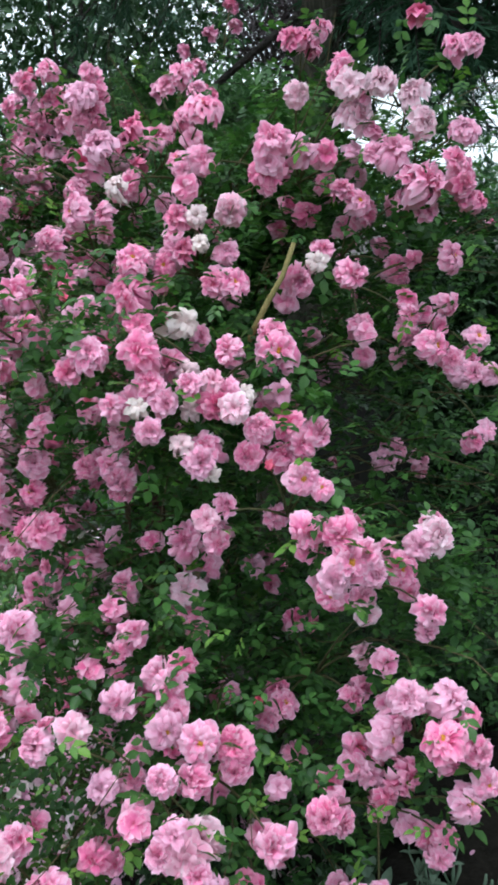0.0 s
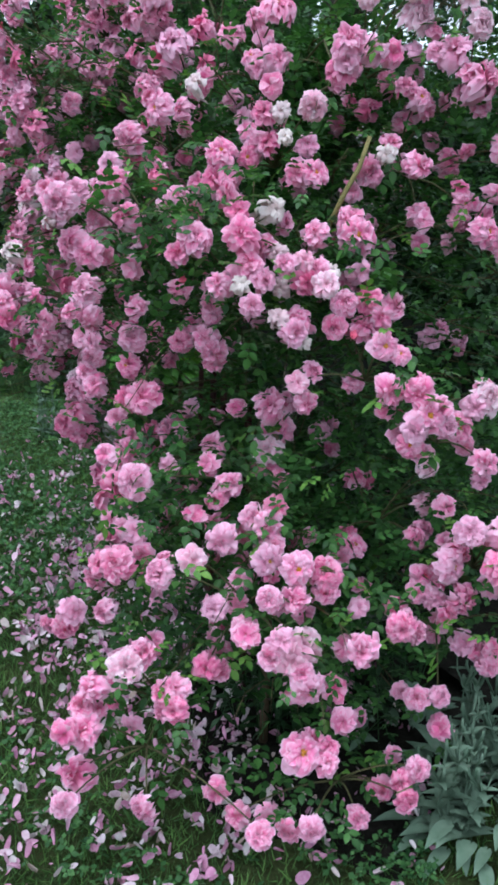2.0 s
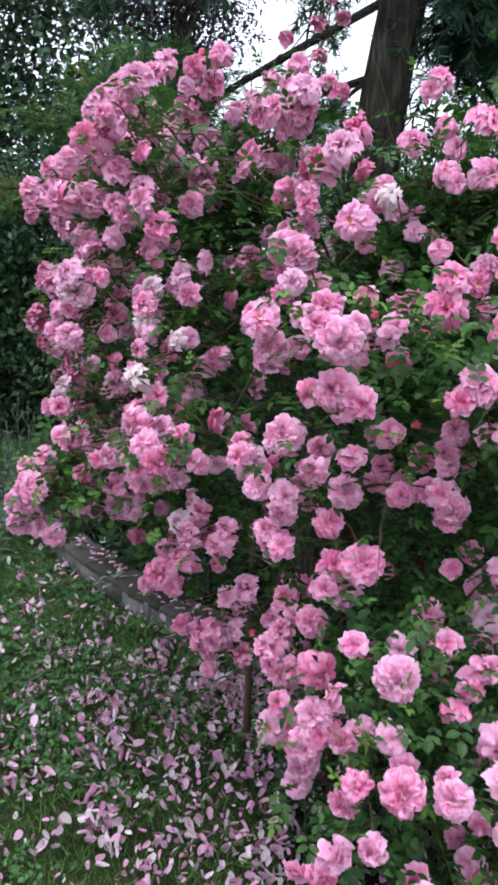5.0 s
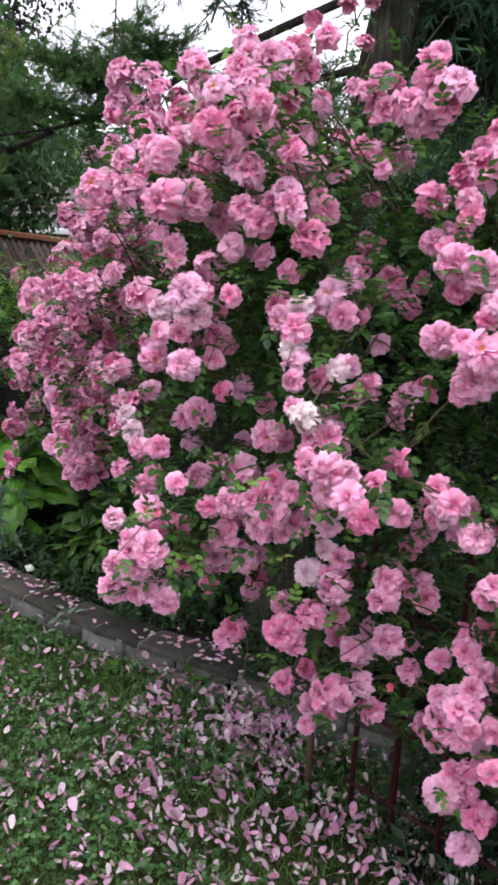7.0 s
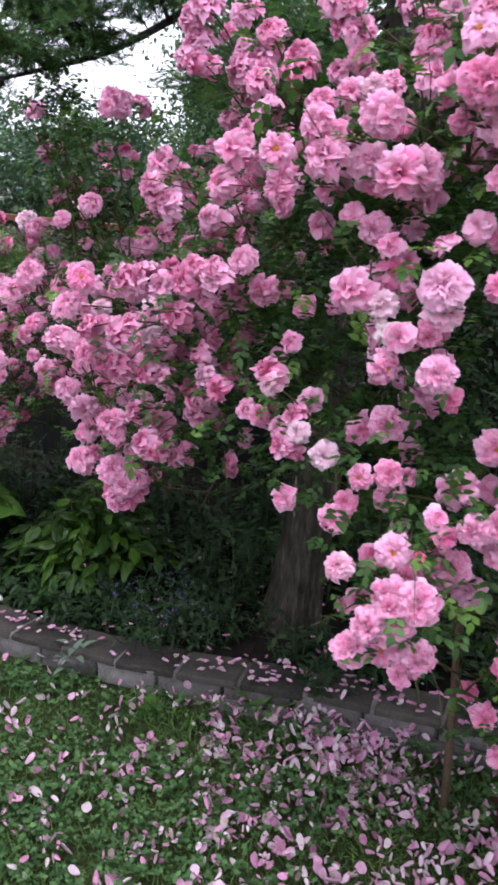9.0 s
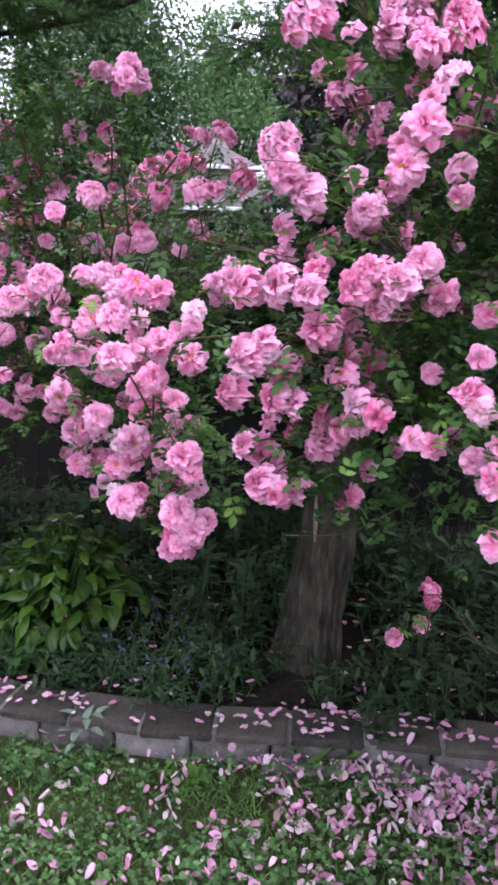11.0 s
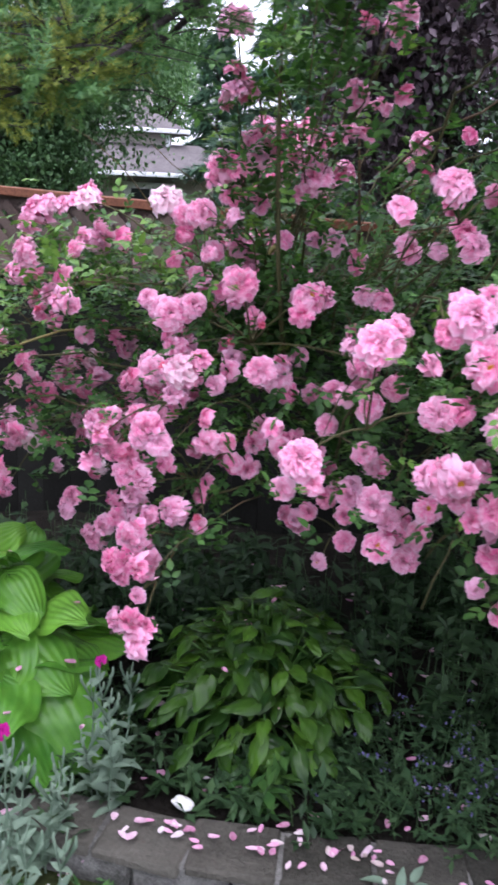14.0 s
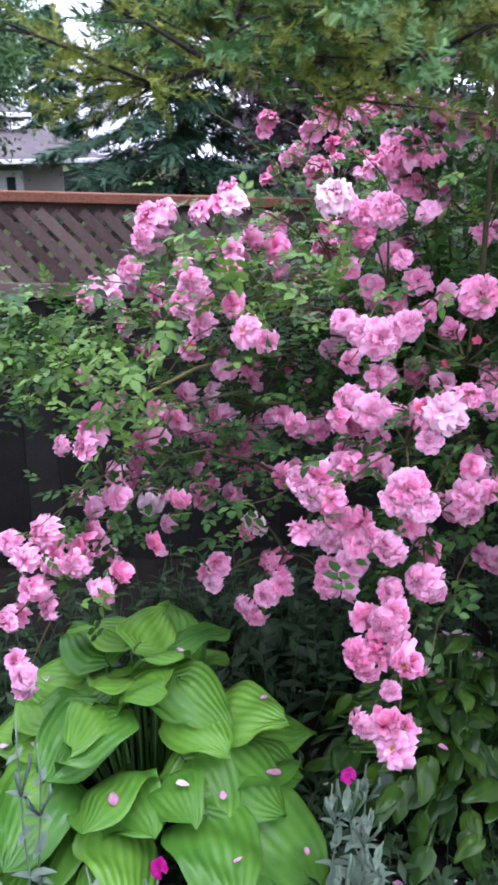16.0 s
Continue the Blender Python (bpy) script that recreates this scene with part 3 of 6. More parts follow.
broad_tree("dense dark evergreen hedge behind the fence", (3.6, 4.2, -0.02), (3.6, 4.2, 1.2), (3.6, 4.2, 1.9), (0.8, 1.8, 1.4), SHADED_GREEN, 24000, 0.06, 80, 29, 0.08, "shrub")
broad_tree("dense dark green shrub against the fence", (1.25, 4.75, 0.05), (1.25, 4.75, 0.8), (1.20, 4.75, 1.35), (0.50, 0.60, 0.75), SHADED_GREEN, 15000, 0.055, 70, 43, 0.04, "shrub")
broad_tree("leafy hazy green tree beyond the fence", (9.5, 19.0, -0.02), (9.5, 19.0, 2.0), (9.0, 19.0, 2.5), (3.4, 2.6, 1.4), TREE_HAZY, 20000, 0.13, 90, 28, 0.2)
broad_tree("leafy hazy green tree beyond the fence", (3.6, 32.0, -0.02), (3.6, 32.0, 2.4), (3.6, 32.0, 3.4), (4.6, 2.6, 2.2), TREE_HAZY, 18000, 0.20, 90, 30, 0.2)
spruce("tall dark blue-green spruce beyond the fence", (20.2, 14.3, -0.9), 12.0, 4.3, NEEDLE, 31, 19000, 0.62)
broad_tree("leafy green tree behind the house", (37.6, 31.5, -0.9), (37.6, 31.5, 4.4), (37.6, 31.5, 7.3), (3.5, 2.8, 4.4), TREE_LIGHT, 20000, 0.23, 60, 38, 0.22)
broad_tree("dense leafy green shrub in front of the house", (8.6, 14.2, -0.02), (8.6, 14.2, 1.2), (8.6, 14.2, 2.3), (1.2, 1.2, 1.6), TREE_GREEN, 20000, 0.085, 80, 39, 0.1, "shrub")
broad_tree("far hazy green tree behind the low house", (10.1, 33.1, -0.02), (10.1, 33.1, 2.6), (10.1, 33.1, 3.8), (5.0, 3.0, 2.4), TREE_HAZY, 16000, 0.22, 110, 40, 0.25)
spruce("small dark pine beside the house", (34.3, 25.9, -0.9), 9.2, 2.1, NEEDLE, 36, 7000, 0.60)
spruce("tall dark blue-green spruce beyond the fence", (9.6, 7.0, -0.3), 8.0, 2.7, NEEDLE, 32, 14000, 0.36)
spruce("tall dark blue-green spruce by the lawn", (-6.4, 11.5, -0.1), 9.0, 2.8, NEEDLE, 34, 7000, 0.42)
spruce("tall dark blue-green spruce beyond the fence", (6.8, 3.6, -0.1), 8.0, 2.4, NEEDLE, 35, 7000, 0.40)


def leaning_conifer():
    """The conifer that leans in the bed, with a pale scar and long drooping limbs."""
    rnd, rng = random.Random(41), np.random.default_rng(41)
    tree = thing("leaning_conifer", "dark rough leaning conifer trunk with a pale scar", "conifer", at=(0.20, 4.38, 0.03))
    o = Vector(tree.location)
    axis = [Vector(p) + Vector((0.19, 0.06, 0)) * max(0.0, 1 - p[2] / 2.4) for p in ((-0.01, 4.33, -0.02), (0.05, 4.32, 0.25), (0.13, 4.28, 0.75), (0.22, 4.22, 1.3), (0.30, 4.16, 1.85), (0.37, 4.07, 2.5), (0.44, 4.0, 3.2), (0.5, 3.95, 4.2), (0.52, 3.9, 5.6), (0.5, 3.9, 7.5))]
    r = [0.150, 0.112, 0.104, 0.102, 0.104, 0.10, 0.095, 0.085, 0.06, 0.02]
    v, f, n = [], [], 40
    for i in range(len(axis) - 1):
        for j in range(9):
            t = j / 9
            p, rad = axis[i].lerp(axis[i + 1], t), r[i] + (r[i + 1] - r[i]) * t
            for k in range(n):
                a = 2 * math.pi * k / n
                ridge = 1 + 0.05 * math.sin(9 * a + 2 * math.sin(3 * p.z)) + 0.05 * math.sin(4 * a + 2 * p.z) + 0.05 * noise.noise((math.cos(a) * 4, math.sin(a) * 4, p.z * 3)) + 0.04 * noise.noise((math.cos(a) * 12, math.sin(a) * 12, p.z * 9))
                v.append(tuple(p - o + Vector((math.cos(a), math.sin(a), 0)) * rad * ridge))
    rows = len(v) // n
    for i in range(rows - 1):
        for k in range(n):
            a, b = i * n + k, i * n + (k + 1) % n
            f.append((a, b, b + n, a + n))
    trunk = part("trunk", solid("trunk", v, f, TRUNK_BARK), None, tree)
    scar = Strand()
    pts = [Vector(p) - o for p in ((0.146, 4.330, 0.53), (0.146, 4.337, 0.60), (0.154, 4.342, 0.69), (0.167, 4.346, 0.79), (0.178, 4.346, 0.87))]
    scar.tube(pts, [0.002, 0.008, 0.012, 0.008, 0.002], 7)
    part("scar", scar.mesh("scar", BARE_WOOD), None, trunk, "pale bare wood")
    pos, fwd, tpos, tfwd = [], [], [], []

    low, lowf = [], []

    def limb(start, end, sag, thick, tufts, tips=0, fine=False, hang=-0.55, via=()):
        st, tw = Strand(), Strand()
        line = bend(start, end, sag, 9, 0.04, rnd)
        if via:
            knots = [Vector(start), *[Vector(p) for p in via], Vector(end)]
            line = [knots[min(int(i / 9 * (len(knots) - 1)), len(knots) - 2)].lerp(knots[min(int(i / 9 * (len(knots) - 1)), len(knots) - 2) + 1], i / 9 * (len(knots) - 1) - min(int(i / 9 * (len(knots) - 1)), len(knots) - 2)) for i in range(10)]
        st.tube([p - o for p in line], [thick * (1 - 0.085 * i) for i in range(10)], 6)
        for k in range(tufts // 7):
            p = line[rnd.randrange(2, 10)].lerp(line[rnd.randrange(2, 10)], 0.3)
            d = Vector((rnd.gauss(0, 0.5), rnd.gauss(0, 0.5), rnd.gauss(hang, 0.3)))
            if via:
                d.z = max(d.z, -0.10)
            q = p + d * rnd.uniform(0.15, 0.5) * (0.7 if fine else 1.0)
            tw.tube([p - o, p.lerp(q, 0.5) - o + Vector((0, 0, 0.02)), q - o], [0.003, 0.002, 0.001] if fine else [0.006, 0.004, 0.002], 4)
            for _ in range(7):
                t = rnd.uniform(0.1, 1)
                (low if fine else pos).append(tuple(p.lerp(q, t) - o))
                (lowf if fine else fwd).append(tuple(d))
        for k in range(tips):
            p = line[rnd.randrange(5, 10)]
            d = Vector((rnd.gauss(-0.1, 0.5), rnd.gauss(0.1, 0.5), max(-0.12, rnd.gauss(0.05, 0.25))))
            q = p + d * rnd.uniform(0.06, 0.22)
            tw.tube([p - o, q - o], [0.0022, 0.0012], 4)
            for _ in range(8):
                tpos.append(tuple(p.lerp(q, rnd.uniform(0.3, 1)) - o))
                tfwd.append(tuple(d))
        bough = part("limb", st.mesh("limb", BARK), None, tree)
        tagged(part("twigwork", tw.mesh("twigwork", BARK), None, bough), kind="stuff")

    limb((0.37, 4.07, 2.85), (-0.98, 5.50, 2.22), 0, 0.019, 360, 0, True, 0.1, ((-0.20, 4.62, 2.53), (-0.31, 4.97, 2.40), (-0.47, 5.17, 2.34), (-0.63, 5.29, 2.29)))
    limb((-0.62, 5.28, 2.28), (-1.50, 5.69, 1.92), 0, 0.014, 330, 55, True, 0.0, ((-1.05, 5.40, 2.06),))
    limb((-0.90, 5.35, 2.14), (-1.36, 5.75, 1.99), 0, 0.009, 70, 40, True, 0.05, ((-1.25, 5.58, 2.06),))
    limb((-0.80, 5.32, 2.20), (-1.32, 5.53, 1.91), 0, 0.009, 70, 30, True, -0.05, ((-1.16, 5.32, 2.01),))
    limb((-0.75, 5.31, 2.22), (-1.02, 5.56, 1.95), 0, 0.009, 60, 20, True, -0.05, ((-0.92, 5.40, 2.05),))
    limb((-0.40, 5.08, 2.36), (-0.82, 5.14, 2.60), 0, 0.010, 560, 25, True, 0.05, ((-0.55, 5.00, 2.50),))
    limb((-0.24, 4.72, 2.49), (-0.52, 4.62, 2.64), 0, 0.010, 420, 10, True, 0.0, ((-0.33, 4.66, 2.56),))
    limb((-0.47, 5.17, 2.34), (-0.92, 4.86, 2.38), 0, 0.009, 340, 15, True, 0.0, ((-0.75, 4.95, 2.34),))
    limb((-0.34, 5.00, 2.39), (-0.40, 5.02, 2.62), 0, 0.009, 420, 15, True, 0.1, ((-0.44, 4.98, 2.48),))
    limb((-0.63, 5.29, 2.29), (-1.10, 5.22, 2.42), 0, 0.009, 280, 10, True, 0.0, ((-0.92, 5.20, 2.34),))
    for end in ((1.5, 4.7, 3.0), (1.3, 3.6, 3.0), (1.8, 4.0, 3.4), (1.2, 5.2, 3.3)):
        limb((0.45, 4.0, 3.3), end, 0.15, 0.026, 420)
    for end in ((1.35, 3.9, 2.55), (1.15, 4.4, 2.40), (1.6, 4.2, 2.80), (0.95, 3.65, 2.60)):
        limb((0.42, 4.02, 3.0), end, 0.05, 0.020, 380)
    limb((0.37, 4.07, 2.55), (-0.40, 4.38, 2.20), 0, 0.020, 640, 0, True, -0.15, ((0.0, 4.22, 2.42),))
    limb((0.30, 4.10, 2.52), (-0.15, 4.12, 2.14), 0, 0.012, 420, 0, True, -0.15, ((0.1, 4.12, 2.36),))
    limb((0.42, 4.03, 2.9), (1.6, 5.4, 2.7), 0.2, 0.030, 300, 0, True)
    limb((0.45, 4.0, 3.3), (0.6, 6.2, 3.1), 0.25, 0.030, 300)
    # Upper crown limbs, mostly out of view, added to shade the bed below.
    for k in range(24):
        z = 3.1 + 2.9 * k / 24
        a = k * 2.4 + rnd.uniform(-0.3, 0.3)
        reach = rnd.uniform(1.0, 1.6) * (1.15 - 0.12 * (z - 3.1))
        root = Vector((0.48, 3.96, z))
        limb(root, root + Vector((math.cos(a) * reach, math.sin(a) * reach - 0.2, -0.25 - 0.15 * rnd.random())), 0.2, 0.028, 330)
    m = placements(rng, pos, fwd, 0.13 * rng.uniform(0.6, 1.3, len(pos)), 0.35)
    tagged(part("needles", scattered("needles", NEEDLE_TUFT, m, NEEDLE), None, tree), kind="stuff")
    m = placements(rng, low, lowf, 0.075 * rng.uniform(0.6, 1.3, len(low)), 0.4)
    tagged(part("low_needles", scattered("low_needles", SPRIG, m, BOUGH), None, tree), kind="stuff")
    m = placements(rng, tpos, tfwd, 0.046 * rng.uniform(0.6, 1.3, len(tpos)), 0.4)
    tagged(part("young_growth", scattered("young_growth", SPRIG, m, NEEDLE_TIP), None, tree, "yellow-green young tufts"), kind="stuff")


leaning_conifer()


# ---- red trellis and stakes ----
def trellis():
    ob = thing("garden_trellis", "dark red painted metal trellis hidden by roses", "trellis", at=(-0.2, 2.8, 0.0))
    for i, (dx, dy) in enumerate(((-0.05, 0.24), (0.0, 0.09), (0.04, -0.09), (0.12, -0.42))):
        st = Strand()
        st.tube([(dx, dy, -0.06), (dx, dy, 0.5), (dx + 0.01, dy, 1.0)], 0.012 if i else 0.010, 8)
        part("upright", st.mesh("upright", RED_METAL), None, ob)
    for z in (0.12, 0.38, 0.75):
        st = Strand()
        st.tube([(-0.06, 0.27, z), (0.04, -0.09, z), (0.13, -0.45, z)], 0.008, 6)
        part("rung", st.mesh("rung", RED_METAL), None, ob)


def stake(x, y, h, lean):
    st = Strand()
    st.tube([(0, 0, -0.05), (lean * 0.5, 0, h * 0.5), (lean, 0.01, h)], [0.014, 0.013, 0.011], 6)
    part("garden_stake", st.mesh("garden_stake", STAKE_WOOD), None, None, "thin brown wooden stake in the lawn", at=pose(x, y, -0.01))


trellis()
for place in ((-0.32, 3.19, 0.9, -0.01), (-0.02, 2.1, 1.0, 0.02)):
    stake(*place)
for ob in [o for o in bpy.data.objects if o.name.startswith("garden_stake")]:
    tagged(ob, category="stake", group="garden stakes")


# ---- roses ----
def petal_grid(length, width, cup, tip, rnd, rows=3, cols=4):
    """One ruffled petal that rises from the flower's heart: vertices (x across, y out, z up) and its uvs."""
    v, uv = [], []
    ph, ph2, shade, notch = rnd.uniform(0, 6.28), rnd.uniform(0, 6.28), rnd.random(), rnd.uniform(0.0, 0.22)
    lop = rnd.uniform(-0.10, 0.10)
    for i in range(rows + 1):
        t = i / rows
        w = width * (0.20 + 0.80 * math.sin(math.pi * min(1, 0.03 + 0.55 * t)) ** 1.3)
        for j in range(cols + 1):
            s = 2 * j / cols - 1
            y = length * (t - (0.14 * s * s + 0.16 * s ** 4) * t ** 3 - notch * (1 - abs(s)) ** 2 * t ** 6 + lop * s * t * t)
            z = cup * length * t * (1.25 - 0.75 * t) + 0.30 * w * s * s * (1 - 0.5 * t)
            z -= tip * length * max(0, t - 0.55) ** 2 * 4
            z += 0.15 * length * t * t * math.sin(3.4 * s + ph) + 0.15 * length * t ** 3 * math.sin(6.5 * s + ph2)
            v.append((w * s, y, z))
            uv.append((shade, t))
    f = [(i * (cols + 1) + j, i * (cols + 1) + j + 1, (i + 1) * (cols + 1) + j + 1, (i + 1) * (cols + 1) + j) for i in range(rows) for j in range(cols)]
    return v, f, uv


def bloom_mesh(name, rings, material, seed, shake=17, rows=3, cols=4):
    """A flower facing +z from rings of (petals, length, width, lift in degrees, cup, curl at the tip)."""
    rnd = random.Random(seed)
    V, F, UV = [(0, 0, 0)], [], [(0.5, 0)]
    for count, length, width, lift, cup, tip in rings:
        turn0 = rnd.uniform(0, 6.28)
        for k in range(count):
            v, f, uv = petal_grid(length * rnd.uniform(0.88, 1.08), width * rnd.uniform(0.8, 1.2), cup * rnd.uniform(0.5, 1.5), tip * rnd.uniform(0.2, 1.8), rnd, rows, cols)
            a = turn0 + 2 * math.pi * k / count + rnd.uniform(-0.3, 0.3)
            m = Matrix.Rotation(a, 4, "Z") @ Matrix.Rotation(radians(lift + rnd.uniform(-shake, shake)), 4, "X") @ Matrix.Translation((0, 0.002, 0)) @ Matrix.Rotation(rnd.uniform(-0.38, 0.38), 4, "Y")
            n = len(V)
            V += [tuple(m @ Vector(p)) for p in v]
            F += [tuple(n + q for q in face) for face in f] + [(0, n + cols, n)]
            UV += uv
    return solid(name, V, F, material, uvs=UV)


def stamen_mesh():
    rnd = random.Random(3)
    st = Strand()
    for k in range(26):
        a, r = rnd.uniform(0, 6.28), rnd.uniform(0.002, 0.010)
        st.tube([(0, 0, 0), (r * math.cos(a), r * math.sin(a), 0.008 + rnd.uniform(0, 0.003))], [0.0008, 0.0016], 4)
    st.tube([(0, 0, 0), (0, 0, 0.005), (0, 0, 0.008)], [0.006, 0.006, 0.002], 8)
    return st.mesh("stamens", STAMEN)


POMPON = [(8, 0.039, 0.0128, -12, 0.22, 0.35), (10, 0.038, 0.0124, -1, 0.26, 0.3), (11, 0.037, 0.0118, 11, 0.30, 0.3), (11, 0.035, 0.0108, 24, 0.32, 0.25), (11, 0.033, 0.0096, 38, 0.32, 0.2), (10, 0.030, 0.0084, 53, 0.30, 0.15), (8, 0.026, 0.0074, 68, 0.3, 0.1), (5, 0.022, 0.0066, 82, 0.2, 0)]
SEMI = [(7, 0.040, 0.0150, -10, 0.22, 0.4), (8, 0.039, 0.0138, 1, 0.26, 0.35), (9, 0.036, 0.0120, 13, 0.30, 0.3), (9, 0.030, 0.0096, 28, 0.36, 0.3), (7, 0.022, 0.0078, 44, 0.4, 0.3)]
RAGGED = [(6, 0.043, 0.0135, -34, 0.2, 0.9), (8, 0.041, 0.0120, -8, 0.25, 0.6), (9, 0.037, 0.0110, 16, 0.34, 0.4), (8, 0.031, 0.0095, 38, 0.4, 0.25), (6, 0.024, 0.0080, 60, 0.4, 0.1)]
DOUBLE = [bloom_mesh("rose_bloom", POMPON, PETAL, s, 10, 4, 5) for s in (1, 2, 3, 4, 5, 16)]
OPEN = [bloom_mesh("rose_bloom", SEMI, PETAL, s, 9, 4, 5) for s in (6, 7, 8)]
LOOSE = [bloom_mesh("rose_bloom", RAGGED, PETAL, s, 18, 4, 5) for s in (9, 10, 17, 18)]
FULL = [bloom_mesh("rose_bloom", POMPON[::2] + POMPON[3:6:2], PETAL, s, 14, 2, 3) for s in (31, 32, 33, 34)]
HIDDEN = [bloom_mesh("rose_bloom", SEMI[:4], PETAL, s, 14, 2, 2) for s in (21, 22, 23)]
WILTED = [bloom_mesh("faded_bloom", [(5, 0.038, 0.011, -38, 0.1, 1.0), (6, 0.036, 0.011, -4, 0.2, 0.7), (7, 0.030, 0.010, 30, 0.3, 0.4), (5, 0.020, 0.008, 55, 0.3, 0.4)], FADED, s, 28) for s in (12, 13)]
SHUT = [bloom_mesh("rose_bud", [(5, 0.021, 0.0095, 86, -0.35, -0.5), (4, 0.019, 0.0085, 88, -0.25, -0.4)], BUD, 15, 3)]
PALE_BLOOM = [bloom_mesh("pale_bloom", SEMI if s == 43 else POMPON, PALE_PETAL, s, 18) for s in (41, 42, 43)]
STAMENS = stamen_mesh()


def rose(name, label, core_low, core_high, ragged=20):
    ob = thing(name, label, "climbing rose", at=(core_low[0], core_low[1], 0.0))
    return {"ob": ob, "low": Vector(core_low), "high": Vector(core_high), "blooms": [], "ragged": ragged}


def core_of(r, p):
    """The nearest place on the heart line of a rose."""
    a, b = r["low"], r["high"]
    t = max(0, min(1, (p - a).dot(b - a) / (b - a).length_squared))
    return a.lerp(b, t)


def set_bloom(r, p, facing, kind, scale):
    o = Vector(r["ob"].location)
    z = facing.normalized()
    x = z.orthogonal().normalized()
    m = Matrix.Translation(p - o) @ Matrix((x, z.cross(x), z)).transposed().to_4x4() @ Matrix.Rotation(RND.uniform(0, 6.28), 4, "Z") @ Matrix.Diagonal((scale, scale, scale * RND.uniform(0.85, 1.15), 1))
    pool, name = {"double": (DOUBLE, "rose_bloom"), "full": (FULL, "rose_bloom"), "hidden": (HIDDEN, "rose_bloom"), "open": (OPEN, "rose_bloom"), "pale": (PALE_BLOOM, "pale_bloom"), "loose": (LOOSE, "rose_bloom"), "wilted": (WILTED, "faded_bloom"), "bud": (SHUT, "rose_bud")}[kind]
    b = part(name, RND.choice(pool), None, r["ob"], {"wilted": "faded whitish bloom", "pale": "pale pink bloom", "bud": "closed crimson bud"}.get(kind, ""), at=m)
    if kind == "open":
        part("flower_heart", STAMENS, None, b, "golden stamens", at=pose(0, 0, 0.003) @ Matrix.Diagonal((0.8, 0.8, 0.9, 1)))
    r["blooms"].append((p, z))


def spray(r, places, extra=1.6):
    """A flowering side shoot: a cane from the heart of the plant, a stalk to every bloom, and more blooms set behind.
    Each place is x, y, z, size and, where it is not a double pink bloom, its kind."""
    o = Vector(r["ob"].location)
    pts = [Vector(p[:3]) for p in places]
    mid = sum(pts, Vector()) / len(pts)
    core = core_of(r, mid)
    out = (mid - core).normalized()
    node_at = mid - out * 0.10 - Vector((0, 0, 0.04))
    st = Strand()
    start = core + Vector((RND.uniform(-0.08, 0.08), RND.uniform(-0.08, 0.08), -0.12))
    if (node_at - start).length > 0.75:
        start = start.lerp(node_at, 1 - 0.6 / (node_at - start).length)
    line = bend(start, node_at, 0.10 + 0.10 * RND.random() + 0.22 * max(0.0, (node_at - start).length - 0.7), 8, 0.02, RND)
    st.tube([p - o for p in line], [0.0047 - 0.0003 * i for i in range(9)], 6)
    cane = part("cane", st.mesh("cane", CANE), None, r["ob"])
    for p in pts:
        n0 = min((line[-1], line[-2], line[-3]), key=lambda q: (q - p).length)
        st = Strand()
        st.tube([q - o for q in bend(n0, p - out * 0.012, 0.02, 4)], [0.0035, 0.003, 0.0026, 0.0023, 0.002], 5)
        part("stalk", st.mesh("stalk", CANE), None, cane)
    faces = []
    for p, given in zip(pts, places):
        away = (p - core_of(r, p)).normalized()
        facing = (away + Vector((0, 0, 0.18)) + Vector((RND.gauss(0, 0.30), RND.gauss(0, 0.30), RND.gauss(0, 0.28)))).normalized()
        kind = given[4] if len(given) > 4 else RND.choices(("double", "open", "loose", "bud"), (87 - r["ragged"], 10, r["ragged"], 3))[0]
        set_bloom(r, p, facing, kind, 1.03 * given[3] if kind != "bud" else 1.0)
        faces.append(facing)
    if r is fence_rose and mid.y > 5.6:
        extra = 2.5
    for _ in range(round(len(pts) * extra)):
        k = RND.randrange(len(pts))
        p, facing = pts[k], faces[k]
        away = (p - core_of(r, p)).normalized()
        if RND.random() < 0.38:
            beside = facing.cross(Vector((RND.gauss(0, 1), RND.gauss(0, 1), RND.gauss(0, 1)))).normalized()
            q = p + beside * RND.uniform(0.038, 0.058) - facing * RND.uniform(0.005, 0.03)
            turned = facing + beside * RND.uniform(0.3, 0.9)
            kind = RND.choice(("full", "loose", "full", "full"))
        else:
            q = p - away * RND.uniform(0.06, 0.24) + Vector((RND.gauss(0, 0.06), RND.gauss(0, 0.06), RND.gauss(-0.01, 0.06)))
            turned = away + Vector((RND.gauss(0, 0.5), RND.gauss(0, 0.5), RND.gauss(0.1, 0.4)))
            kind = "hidden"
        if q.z > 0.2 and not (kind == "hidden" and (r is fence_rose and q.z < 0.85 or hollow(*q))):
            set_bloom(r, q, turned, kind, RND.uniform(0.78, 1.04))


RLEAF = leaf_shape(1.0, 0.62, 0.28, 0.18, 3, 0.8)
RLEAF_PLAIN = (np.array([(0, 0, 0), (-0.31, 0.30, 0.06), (-0.27, 0.68, 0.03), (0, 1, -0.15), (0.27, 0.68, 0.03), (0.31, 0.30, 0.06)]), [(0, 3, 2, 1), (0, 5, 4, 3)])


def leafy(r, middle, radii, count):
    """Shoots without flowers: places that only carry leaves."""
    for _ in range(count):
        d = Vector((RND.gauss(0, 1), RND.gauss(0, 1), RND.gauss(0, 1))).normalized() * RND.random() ** 0.4
        p = Vector(middle) + Vector((d.x * radii[0], d.y * radii[1], d.z * radii[2]))
        r["blooms"].append((p, Vector((0, 0, 1))))


def hollow(x, y, z):
    """The dark open space behind the trellis, under the arch."""
    return (x > -0.32) & (x < 0.60) & (y > 2.55) & (y < 4.3) & (z < 1.2)


